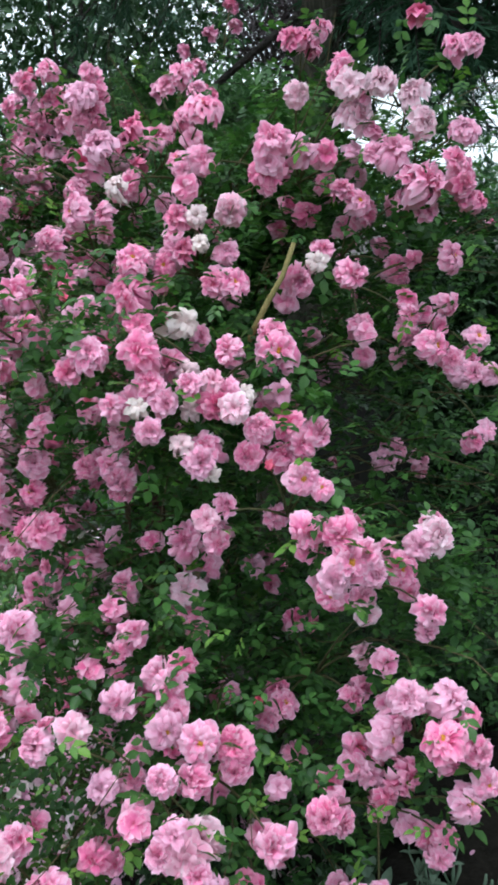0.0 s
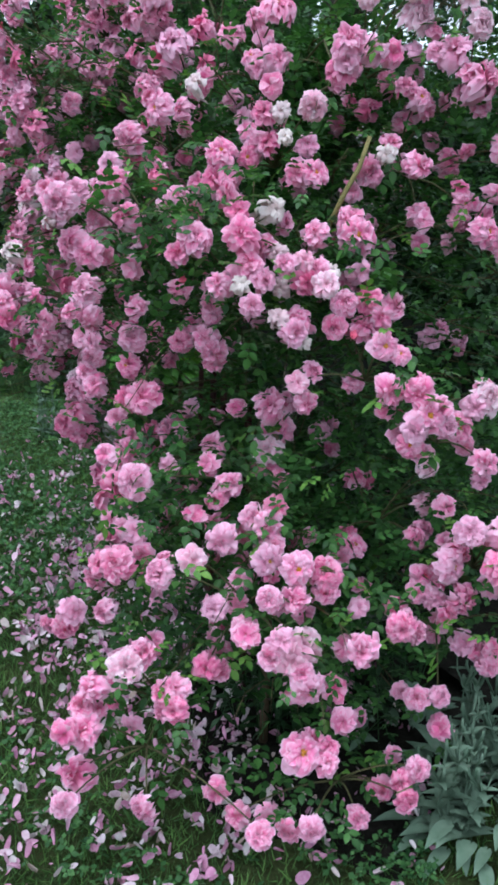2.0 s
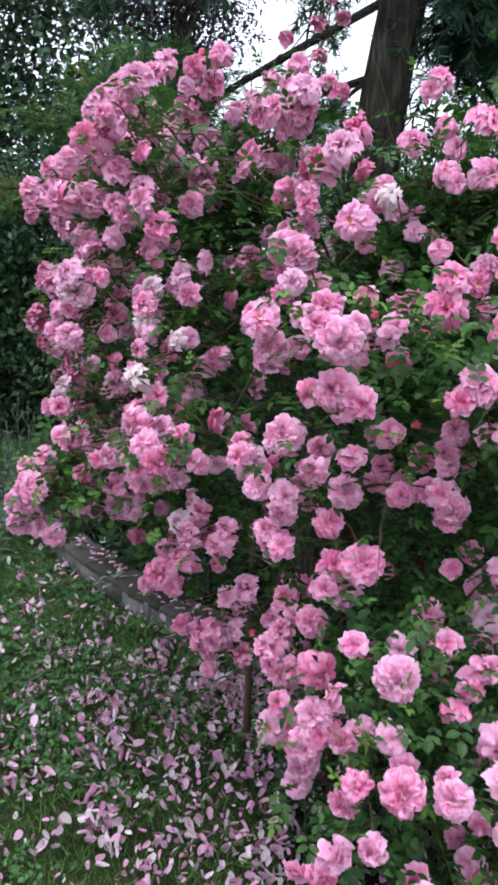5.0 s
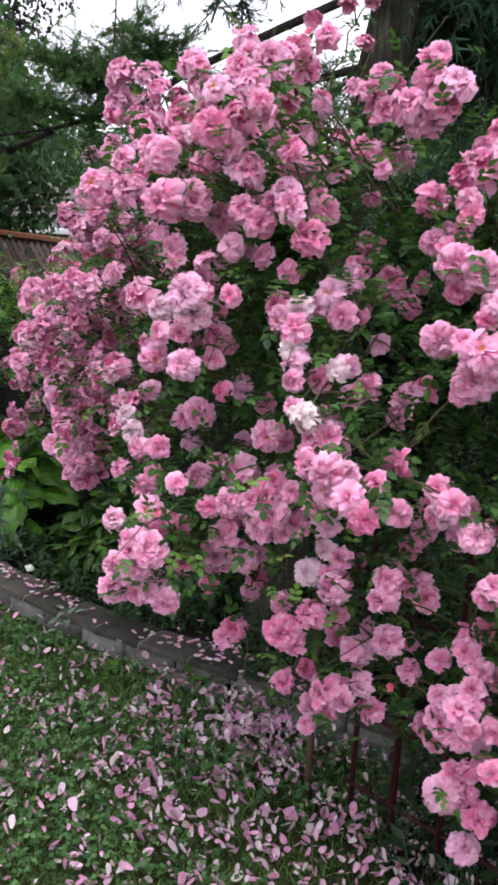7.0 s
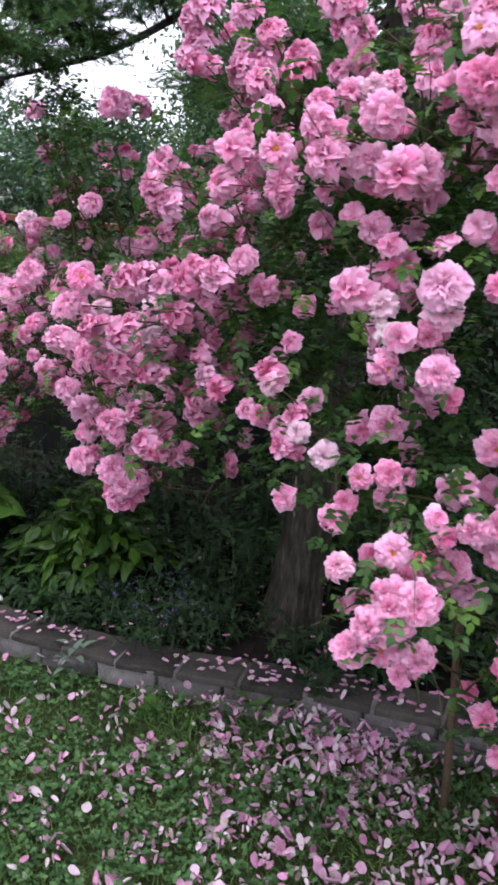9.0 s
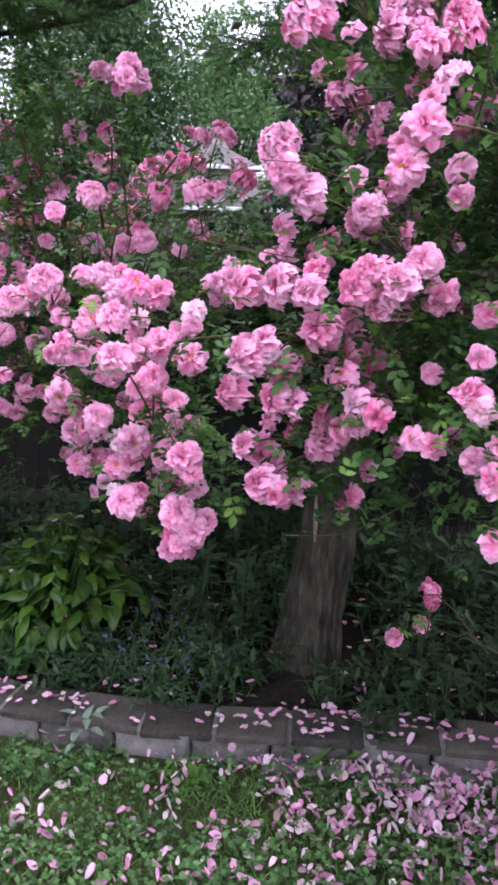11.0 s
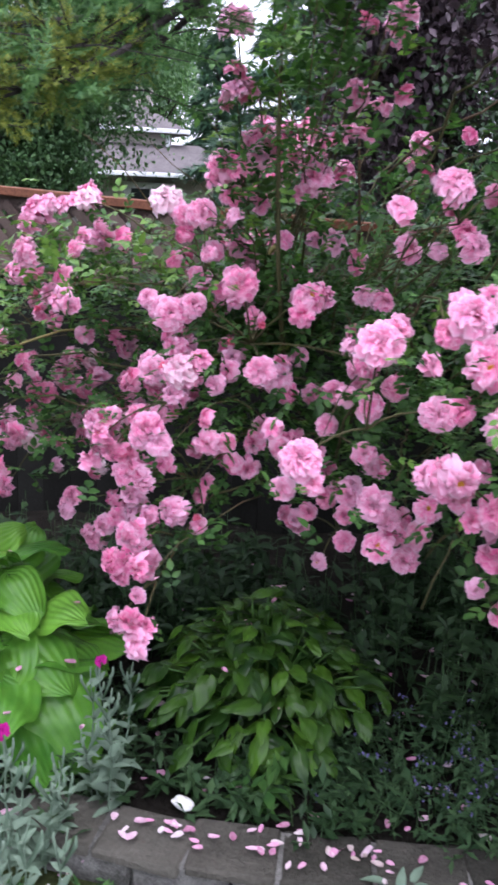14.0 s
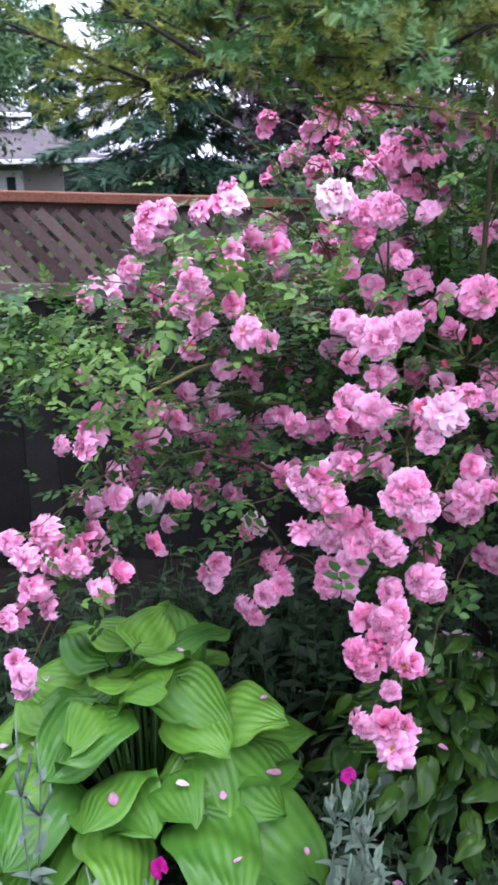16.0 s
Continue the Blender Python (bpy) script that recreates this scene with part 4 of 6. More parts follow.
def rose_leaves(r, near, deep, seed, skin=None):
    """Five-fingered leaves round the blooms and deeper in the plant."""
    rng = np.random.default_rng(seed)
    o = np.array(r["ob"].location)
    P = np.array([tuple(p) for p, _ in r["blooms"]])
    C = np.array([tuple(core_of(r, p)) for p, _ in r["blooms"]])
    out = P - C
    dist = np.linalg.norm(out, axis=1, keepdims=True) + 1e-6
    out /= dist

    def leaves(count, lo, hi, spread, name, material, size):
        k = rng.integers(0, len(P), count)
        base = P[k] - out[k] * rng.uniform(lo, hi, (count, 1)) * np.minimum(1, dist[k] / 0.5) + rng.normal(0, spread, (count, 3))
        open_air = (base[:, 0] < -0.1) & (base[:, 2] < 0.90) & (base[:, 1] > 3.05) & (base[:, 1] < 5.2)
        open_air |= hollow(*base.T) & (rng.random(count) < 0.85)
        open_air |= (base[:, 1] > 4.6) & (base[:, 2] < 0.86) & (rng.random(count) < 0.8)
        base = base[(base[:, 2] > 0.12) & ~open_air]
        count = len(base)
        fwd = out[rng.integers(0, len(P), count)] * 0.8 + rng.normal(0, 0.6, (count, 3)) + (0, 0, -0.1)
        fwd /= np.linalg.norm(fwd, axis=1, keepdims=True)
        frames = placements(rng, base, fwd, 1.0, 0.15, (0, 0, 1))
        sz = size * rng.uniform(0.65, 1.25, count)
        allm = []
        for along, turn, s in ((0.0, 0.0, 1.05), (-0.45, 0.95, 0.92), (-0.45, -0.95, 0.92), (-1.15, 1.05, 0.8), (-1.15, -1.05, 0.8)):
            x, y, z, p = frames[:, :, 0], frames[:, :, 1], frames[:, :, 2], frames[:, :, 3]
            t = turn + rng.normal(0, 0.15, count)
            yy = y * np.cos(t)[:, None] + x * np.sin(t)[:, None]
            xx = x * np.cos(t)[:, None] - y * np.sin(t)[:, None]
            zz = z + rng.normal(0, 0.2, (count, 3))
            ss = (sz * s)[:, None]
            allm.append(np.stack([xx * ss, yy * ss, zz * ss, p + y * (along * sz)[:, None] - o], axis=2))
        tagged(part(name, scattered(name, RLEAF_PLAIN if lo > 0.05 else RLEAF, np.concatenate(allm), material), None, r["ob"]), kind="stuff")

    leaves(near, 0.02, 0.16, 0.05, "leaves", skin or ROSE_LEAF, 0.031)
    if not deep:
        return
    leaves(deep, 0.10, 0.75, 0.085, "inner_leaves", ROSE_LEAF, 0.032)
    leaves(near // (4 if r is fence_rose else 8), -0.02, 0.06, 0.05, "young_leaves", YOUNG_LEAF, 0.028)


DEAD_CANES = (((0.21, 5.33, 1.62), (0.20, 5.36, 1.99), (0.18, 5.38, 2.08), (0.13, 5.35, 2.17)), ((0.30, 5.30, 1.85), (0.29, 5.15, 1.99), (0.29, 5.00, 2.05), (0.27, 4.86, 2.15)))
front_rose = rose("climbing_rose", "pink double rose smothering a red trellis", (0.15, 2.75, 0.25), (0.05, 2.95, 1.75), 38)
arch_rose = rose("climbing_rose", "pink double rose arching in hanging swags", (-0.35, 3.35, 0.5), (-0.35, 3.45, 1.85))
fence_rose = rose("climbing_rose", "pink double rose spreading towards the lattice fence", (0.15, 4.9, 0.5), (0.15, 5.6, 1.35), 10)

# sprays of front rose
spray(front_rose, [(0.20, 1.59, 0.14, 0.86), (0.27, 1.65, 0.18, 0.92), (0.32, 1.58, 0.20, 0.89), (0.35, 1.61, 0.27, 0.81), (0.11, 1.51, 0.36, 0.80), (0.07, 1.42, 0.25, 0.81), (0.05, 1.52, 0.38, 1.30, "open"), (-0.10, 1.55, 0.18, 0.85)])
spray(front_rose, [(-0.32, 1.48, 0.26, 0.89), (-0.51, 1.49, 0.26, 0.89), (-0.25, 1.56, 0.47, 0.88), (-0.50, 1.59, 0.27, 1.13), (-0.47, 1.57, 0.41, 1.19), (-0.45, 1.59, 0.51, 0.95), (-0.37, 1.62, 0.55, 1.20, "pale"), (-0.05, 1.39, 0.26, 0.86)])
spray(front_rose, [(-0.37, 2.40, 0.35, 1.10), (-0.38, 2.35, 0.47, 1.15), (-0.45, 2.41, 0.52, 1.30, "open"), (-0.40, 2.40, 0.57, 0.89), (-0.36, 2.36, 0.59, 1.06), (-0.36, 2.28, 0.62, 0.80), (-0.33, 2.63, 0.56, 0.98)])
spray(front_rose, [(0.43, 1.76, 0.38, 0.82), (0.54, 1.84, 0.47, 0.88), (0.57, 1.79, 0.50, 0.81), (0.40, 1.79, 0.65, 0.84), (0.47, 1.77, 0.66, 1.08), (0.38, 1.82, 0.70, 0.95), (0.59, 1.70, 0.64, 1.05, "open"), (0.29, 1.63, 0.65, 1.01)])
spray(front_rose, [(-0.18, 1.67, 0.52, 0.99), (-0.09, 1.66, 0.63, 0.97), (-0.16, 1.67, 0.68, 0.88), (-0.10, 1.76, 0.71, 0.92), (-0.29, 1.67, 0.77, 1.03), (-0.03, 1.60, 0.74, 0.84), (-0.21, 1.64, 0.82, 0.94, "pale"), (0.02, 1.54, 0.62, 1.23, "pale"), (0.05, 1.58, 0.63, 1.25, "pale"), (0.03, 1.64, 0.72, 1.01), (-0.14, 1.78, 0.81, 1.15)])
spray(front_rose, [(0.06, 1.52, 0.55, 1.16, "open"), (0.19, 1.59, 0.61, 1.13), (0.04, 1.66, 0.79, 1.09), (0.11, 1.70, 0.76, 1.11), (-0.03, 1.69, 0.80, 1.05), (-0.03, 1.73, 0.78, 0.90, "pale")])
spray(front_rose, [(-0.47, 2.70, 0.60, 0.98), (-0.49, 2.72, 0.67, 0.98), (-0.44, 2.65, 0.69, 0.86), (-0.58, 2.75, 0.65, 1.30), (-0.47, 2.76, 0.75, 1.08), (-0.48, 2.64, 0.83, 1.16), (-0.54, 2.78, 0.86, 0.77), (-0.44, 2.47, 0.75, 0.80), (-0.43, 2.39, 0.69, 1.22)])
spray(front_rose, [(-0.53, 1.71, 0.61, 0.91), (-0.43, 1.71, 0.65, 0.82), (-0.45, 1.77, 0.75, 0.85), (-0.39, 1.68, 0.79, 1.20), (-0.40, 1.89, 0.80, 0.84)])
spray(front_rose, [(0.63, 1.71, 0.68, 0.90), (0.61, 1.71, 0.75, 0.89), (0.53, 1.68, 0.79, 1.24, "open"), (0.55, 1.74, 0.85, 1.12), (0.43, 1.76, 0.75, 1.22, "open"), (0.46, 1.72, 0.86, 1.03)])
spray(front_rose, [(-0.47, 2.05, 0.68, 1.14), (-0.45, 2.06, 0.75, 1.14), (-0.44, 2.07, 0.85, 1.22), (-0.42, 2.21, 0.91, 0.99), (-0.49, 2.34, 0.79, 1.16)])
spray(front_rose, [(0.22, 1.99, 0.71, 0.95), (0.15, 1.90, 0.77, 0.74), (0.37, 1.92, 0.76, 0.83), (0.41, 2.02, 0.82, 0.86, "pale"), (0.41, 2.01, 0.93, 0.85, "pale")])
spray(front_rose, [(-0.45, 2.39, 0.78, 1.03), (-0.41, 2.37, 0.86, 0.85), (-0.37, 2.45, 0.90, 0.88), (-0.31, 2.31, 0.94, 1.16), (-0.59, 2.54, 1.00, 0.99), (-0.43, 2.61, 0.99, 1.10), (-0.52, 2.27, 1.10, 0.78)])
spray(front_rose, [(-0.06, 1.84, 0.85, 1.03), (-0.05, 1.80, 0.87, 1.16), (-0.03, 1.76, 0.86, 1.00), (-0.16, 1.88, 0.88, 0.72), (-0.02, 2.01, 1.10, 1.17), (-0.02, 2.10, 0.95, 1.24, "pale"), (-0.17, 2.09, 0.97, 0.97), (-0.36, 1.82, 0.95, 1.25)])
spray(front_rose, [(-0.66, 2.74, 0.89, 1.03), (-0.66, 2.76, 1.00, 1.02, "pale"), (-0.58, 2.74, 0.96, 1.03), (-0.65, 2.66, 0.99, 1.15), (-0.63, 2.74, 1.07, 0.92, "pale"), (-0.70, 2.66, 1.21, 1.13), (-0.41, 2.67, 1.07, 0.94)])
spray(front_rose, [(0.14, 2.26, 0.96, 0.85), (0.01, 2.17, 0.99, 1.28, "open")])
spray(front_rose, [(0.54, 1.92, 0.97, 1.05), (0.48, 1.98, 1.05, 1.08), (0.56, 2.02, 1.12, 1.30, "pale"), (0.38, 1.71, 1.13, 0.86), (0.30, 1.72, 1.08, 0.87)])
spray(front_rose, [(-0.41, 2.11, 1.09, 0.93), (-0.36, 2.06, 1.11, 1.29), (-0.41, 2.17, 1.17, 0.95), (-0.51, 2.20, 1.11, 0.96), (-0.39, 2.12, 1.26, 1.05), (-0.51, 2.20, 1.19, 0.95), (-0.26, 2.11, 1.25, 0.86), (-0.50, 2.02, 1.33, 0.78), (-0.55, 2.29, 1.23, 0.98), (-0.52, 2.19, 1.37, 1.30), (-0.19, 2.04, 1.27, 1.00)])
spray(front_rose, [(-0.39, 2.65, 1.12, 1.02, "open"), (-0.45, 2.70, 1.45, 1.18)])
spray(front_rose, [(0.33, 1.69, 1.16, 1.13, "open"), (0.31, 1.71, 1.21, 0.92), (0.25, 1.73, 1.21, 0.94), (0.28, 1.80, 1.28, 0.67), (0.24, 1.80, 1.30, 0.96, "open"), (0.17, 1.86, 1.31, 0.99), (0.24, 1.89, 1.36, 1.00), (0.19, 1.95, 1.18, 0.81), (0.04, 1.84, 1.20, 0.76, "pale")])
spray(front_rose, [(0.63, 2.65, 1.17, 0.87), (0.55, 2.59, 1.21, 1.06)])
spray(front_rose, [(-0.17, 2.03, 1.24, 1.00), (-0.17, 2.07, 1.33, 0.78), (-0.17, 2.05, 1.41, 0.83), (-0.25, 2.09, 1.41, 1.30), (-0.00, 1.92, 1.42, 0.78, "wilted"), (-0.01, 1.84, 1.36, 0.83, "wilted"), (0.05, 1.90, 1.35, 0.78, "wilted"), (-0.10, 1.82, 1.44, 0.74, "wilted"), (-0.01, 1.95, 1.50, 0.86, "wilted"), (-0.21, 1.88, 1.54, 1.14), (0.05, 1.84, 1.30, 0.62, "wilted")])
spray(front_rose, [(-0.56, 2.37, 1.27, 1.18), (-0.59, 2.33, 1.29, 0.99), (-0.51, 2.39, 1.55, 1.25), (-0.76, 2.49, 1.33, 0.94), (-0.81, 2.40, 1.31, 1.01), (-0.81, 2.48, 1.30, 1.01, "open"), (-0.83, 2.46, 1.35, 1.03), (-0.76, 2.57, 1.40, 0.89), (-0.83, 2.53, 1.35, 1.02)])
spray(front_rose, [(0.74, 2.31, 1.32, 0.78), (0.73, 2.27, 1.47, 0.82), (0.66, 2.28, 1.47, 1.00), (0.70, 2.30, 1.56, 0.92), (0.58, 2.25, 1.54, 1.17, "open"), (0.63, 2.33, 1.64, 0.83)])
spray(front_rose, [(-0.67, 2.73, 1.39, 1.25), (-0.59, 2.67, 1.49, 0.87), (-0.71, 2.63, 1.54, 0.91, "wilted"), (-0.80, 2.67, 1.51, 0.74), (-0.82, 2.63, 1.46, 0.65), (-0.79, 2.70, 1.58, 0.91, "wilted"), (-0.82, 2.58, 1.45, 1.07, "wilted"), (-0.79, 2.76, 1.64, 0.93, "open"), (-0.76, 2.72, 1.67, 0.84, "pale"), (-0.69, 2.71, 1.71, 1.01, "open")])
spray(front_rose, [(0.15, 1.88, 1.39, 0.91), (0.12, 1.90, 1.46, 0.77, "wilted"), (0.10, 1.82, 1.44, 0.88, "pale"), (0.05, 1.87, 1.49, 0.75, "pale"), (0.08, 1.93, 1.55, 0.93), (0.19, 1.98, 1.54, 1.27), (-0.02, 2.02, 1.60, 1.13, "wilted"), (-0.10, 1.86, 1.55, 1.20), (-0.11, 1.92, 1.60, 0.80)])
spray(front_rose, [(0.39, 2.76, 1.45, 0.89), (0.29, 2.51, 1.54, 0.80)])
spray(front_rose, [(-0.50, 1.91, 1.52, 1.13), (-0.52, 1.85, 1.62, 1.16), (-0.40, 2.12, 1.58, 1.02), (-0.44, 2.20, 1.66, 1.22)])
spray(front_rose, [(0.41, 2.34, 1.58, 0.93), (0.53, 2.33, 1.61, 0.83), (0.51, 2.46, 1.73, 0.97), (0.36, 2.14, 1.71, 1.01), (0.39, 2.33, 1.89, 0.91), (0.63, 2.34, 1.76, 1.10), (0.28, 2.16, 1.74, 0.85, "wilted"), (0.24, 2.16, 1.69, 0.94), (0.51, 2.34, 1.90, 0.89)])
spray(front_rose, [(-0.55, 2.34, 1.62, 1.20, "open"), (-0.47, 2.37, 1.71, 0.91), (-0.50, 2.53, 1.62, 1.15), (-0.42, 2.50, 1.78, 1.30), (-0.32, 2.20, 1.64, 1.23), (-0.44, 2.57, 1.79, 1.30), (-0.33, 2.37, 1.86, 1.24)])
spray(front_rose, [(-0.16, 2.17, 1.67, 1.29), (-0.15, 2.17, 1.74, 1.11), (-0.08, 2.19, 1.73, 0.82), (0.01, 2.10, 1.78, 0.66, "wilted"), (-0.00, 2.12, 1.84, 0.83, "wilted"), (0.07, 2.12, 1.76, 0.83), (0.09, 2.09, 1.69, 0.99, "open"), (0.08, 2.10, 1.85, 0.98, "pale")])
spray(front_rose, [(-0.75, 2.72, 1.83, 1.15), (-0.79, 2.77, 1.93, 0.99), (-0.87, 2.76, 2.10, 1.11, "open"), (-0.86, 2.83, 2.12, 1.30)])
spray(front_rose, [(-0.40, 2.71, 1.84, 0.89), (-0.37, 2.63, 1.94, 0.88), (-0.34, 2.64, 2.02, 1.20), (-0.30, 2.58, 2.05, 1.30), (-0.27, 2.46, 1.86, 0.96), (-0.22, 2.70, 2.12, 1.04)])
spray(front_rose, [(0.27, 2.45, 1.87, 0.96), (0.32, 2.45, 1.94, 0.95), (0.38, 2.39, 2.10, 1.30, "pale"), (0.24, 2.21, 2.00, 1.02), (0.47, 2.30, 2.01, 1.24), (0.36, 2.34, 2.17, 1.07, "pale"), (0.16, 2.19, 1.95, 1.18), (0.23, 2.26, 2.13, 0.86, "pale"), (-0.00, 2.35, 1.99, 1.09)])
spray(front_rose, [(0.69, 2.35, 1.90, 0.86), (0.64, 2.29, 1.95, 1.30), (0.64, 2.31, 2.06, 1.06), (0.55, 2.27, 1.93, 1.30), (0.54, 2.32, 2.08, 1.15, "pale"), (0.52, 2.35, 2.15, 1.07, "pale")])
spray(front_rose, [(-0.23, 2.40, 1.93, 0.93, "wilted"), (-0.07, 2.43, 2.00, 0.81), (-0.13, 2.52, 2.07, 1.07), (-0.06, 2.48, 2.11, 0.80), (-0.00, 2.38, 2.12, 1.30, "open")])
spray(front_rose, [(0.17, 2.15, 2.01, 1.16)])
spray(front_rose, [(-0.90, 2.75, 2.15, 1.06)])
spray(front_rose, [(0.44, 2.36, 2.18, 1.07, "pale"), (0.67, 2.40, 2.28, 0.83)])
spray(front_rose, [(-0.07, 2.51, 2.23, 0.86)])
spray(front_rose, [(0.26, 2.66, 2.36, 0.86), (0.31, 2.72, 2.40, 0.90)])
# sprays of arch rose
spray(arch_rose, [(0.26, 3.93, 0.32, 0.86), (0.29, 3.91, 0.41, 0.87), (0.02, 3.93, 0.36, 0.87)])
spray(arch_rose, [(-0.56, 2.85, 0.56, 1.02), (-0.62, 2.91, 0.61, 0.92), (-0.71, 2.79, 0.83, 1.30), (-0.69, 3.09, 0.71, 1.06)])
spray(arch_rose, [(-0.64, 3.10, 0.81, 0.75), (-0.82, 2.97, 0.99, 1.30), (-0.69, 2.83, 0.89, 0.86), (-0.79, 2.88, 1.01, 1.04)])
spray(arch_rose, [(-1.02, 2.84, 0.94, 0.98), (-1.07, 2.90, 0.95, 0.90, "open"), (-1.12, 2.94, 0.95, 1.09), (-1.08, 2.81, 1.09, 1.19), (-1.09, 2.87, 1.09, 1.06), (-1.13, 2.89, 1.03, 0.97), (-1.05, 2.90, 1.16, 1.02, "open"), (-1.04, 2.85, 1.17, 1.30), (-0.84, 2.90, 1.07, 1.12), (-1.10, 3.00, 1.11, 0.83, "pale"), (-0.86, 2.84, 1.18, 0.99)])
spray(arch_rose, [(-0.78, 2.81, 1.11, 1.09), (-0.77, 2.78, 1.16, 1.29), (-0.78, 2.80, 1.20, 1.08), (-0.69, 2.79, 1.12, 1.11), (-0.78, 2.94, 1.23, 1.30), (-0.73, 2.89, 1.33, 1.12), (-0.82, 3.10, 1.18, 1.00)])
spray(arch_rose, [(-0.97, 3.14, 1.15, 0.99), (-1.00, 3.15, 1.30, 0.88, "pale"), (-0.98, 3.25, 1.33, 0.75, "pale"), (-1.04, 3.01, 1.29, 0.73), (-0.82, 3.12, 1.35, 1.19), (-0.93, 3.36, 1.31, 0.79), (-1.00, 3.33, 1.43, 0.76, "pale")])
spray(arch_rose, [(-0.89, 3.88, 1.15, 1.30), (-0.87, 3.91, 1.22, 1.30), (-0.88, 3.80, 1.15, 0.93), (-0.98, 3.84, 1.18, 1.23), (-0.95, 3.91, 1.26, 0.94), (-0.82, 3.93, 1.29, 0.79), (-0.74, 3.81, 1.21, 0.78), (-0.88, 3.74, 1.28, 1.20), (-0.94, 3.95, 1.38, 1.04), (-1.01, 3.80, 1.39, 0.98), (-0.98, 3.76, 1.38, 0.97)])
spray(arch_rose, [(-0.70, 3.64, 1.25, 0.84), (-0.82, 3.68, 1.41, 0.83), (-0.91, 3.51, 1.33, 0.74), (-0.59, 3.81, 1.47, 0.90), (-0.95, 3.63, 1.40, 0.88), (-0.93, 3.67, 1.45, 0.86)])
spray(arch_rose, [(-1.03, 3.89, 1.40, 1.20), (-1.07, 3.83, 1.49, 1.30), (-0.95, 3.85, 1.47, 1.00, "pale"), (-1.02, 3.88, 1.63, 1.30), (-0.92, 3.92, 1.60, 1.01), (-0.98, 3.71, 1.55, 1.23), (-1.03, 3.78, 1.64, 1.30), (-0.88, 3.75, 1.52, 0.81), (-0.82, 3.95, 1.49, 0.93), (-1.03, 3.71, 1.63, 1.02), (-0.97, 4.15, 1.47, 0.97)])
spray(arch_rose, [(-0.69, 3.12, 1.41, 0.86), (-0.84, 3.15, 1.55, 0.79), (-0.78, 3.18, 1.70, 0.89)])
spray(arch_rose, [(-1.01, 2.99, 1.52, 0.99), (-0.99, 3.01, 1.59, 0.81, "wilted"), (-0.98, 3.03, 1.64, 0.91, "pale"), (-0.98, 2.88, 1.52, 1.05), (-0.95, 2.90, 1.64, 1.16, "pale"), (-1.02, 3.08, 1.67, 1.28), (-0.98, 2.88, 1.69, 1.30), (-0.90, 3.07, 1.70, 1.12), (-0.91, 3.12, 1.79, 0.94)])
spray(arch_rose, [(-0.91, 3.59, 1.61, 0.85), (-0.89, 3.48, 1.63, 1.07), (-0.94, 3.50, 1.70, 1.07), (-1.02, 3.56, 1.67, 0.79), (-1.01, 3.52, 1.66, 1.17), (-1.05, 3.59, 1.65, 1.06), (-0.93, 3.64, 1.80, 0.91), (-0.75, 3.72, 1.75, 0.82), (-0.99, 3.53, 1.88, 1.11, "open"), (-0.77, 3.67, 1.84, 0.92), (-0.96, 3.76, 1.83, 1.12)])
spray(arch_rose, [(-0.34, 2.85, 1.67, 0.87), (-0.38, 2.89, 1.73, 1.25), (-0.44, 2.96, 1.76, 1.07), (-0.36, 3.04, 1.83, 0.91), (-0.39, 2.74, 1.94, 1.16)])
spray(arch_rose, [(-0.77, 3.93, 1.71, 1.07), (-0.79, 3.95, 1.90, 1.19), (-0.90, 3.86, 1.76, 0.79), (-0.91, 3.86, 1.94, 1.06), (-0.99, 3.80, 1.87, 1.12)])
spray(arch_rose, [(-0.30, 3.81, 1.72, 0.84)])
spray(arch_rose, [(-0.71, 3.23, 1.77, 0.91), (-0.80, 3.08, 1.87, 1.30), (-0.92, 3.13, 1.92, 1.30), (-0.82, 3.22, 2.09, 0.79, "pale"), (-0.58, 3.07, 2.00, 1.30), (-0.91, 3.01, 1.91, 1.30)])
spray(arch_rose, [(-0.83, 2.81, 1.86, 1.01), (-0.85, 2.85, 1.98, 1.18), (-0.89, 2.93, 2.00, 0.77), (-0.65, 2.82, 1.90, 1.01), (-0.94, 2.86, 2.06, 1.23), (-1.00, 2.99, 1.90, 1.30), (-0.92, 2.89, 2.15, 0.99), (-0.98, 3.06, 2.01, 1.19), (-0.62, 3.01, 2.02, 0.94)])
spray(arch_rose, [(-1.08, 3.24, 1.87, 0.94), (-1.09, 3.24, 1.94, 1.03), (-1.02, 3.17, 1.93, 1.20), (-1.03, 3.19, 2.00, 1.01), (-0.92, 3.28, 2.05, 0.97), (-0.98, 3.50, 1.96, 1.26)])
spray(arch_rose, [(-0.78, 3.64, 1.94, 0.83), (-0.84, 3.57, 2.13, 1.06), (-0.81, 3.66, 2.16, 1.22), (-0.73, 3.54, 2.16, 1.30), (-0.89, 3.49, 2.06, 1.02), (-0.62, 3.77, 2.02, 0.85), (-0.81, 3.67, 2.21, 0.91), (-0.71, 3.56, 2.20, 1.09), (-0.70, 3.84, 2.07, 0.84), (-0.77, 3.61, 2.25, 1.08), (-0.73, 3.41, 2.15, 0.86)])
spray(arch_rose, [(-0.57, 3.88, 1.99, 0.81), (-0.53, 3.95, 2.06, 0.89), (-0.50, 4.02, 2.15, 0.78), (-0.61, 4.04, 2.23, 0.95), (-0.80, 3.90, 2.23, 1.17)])
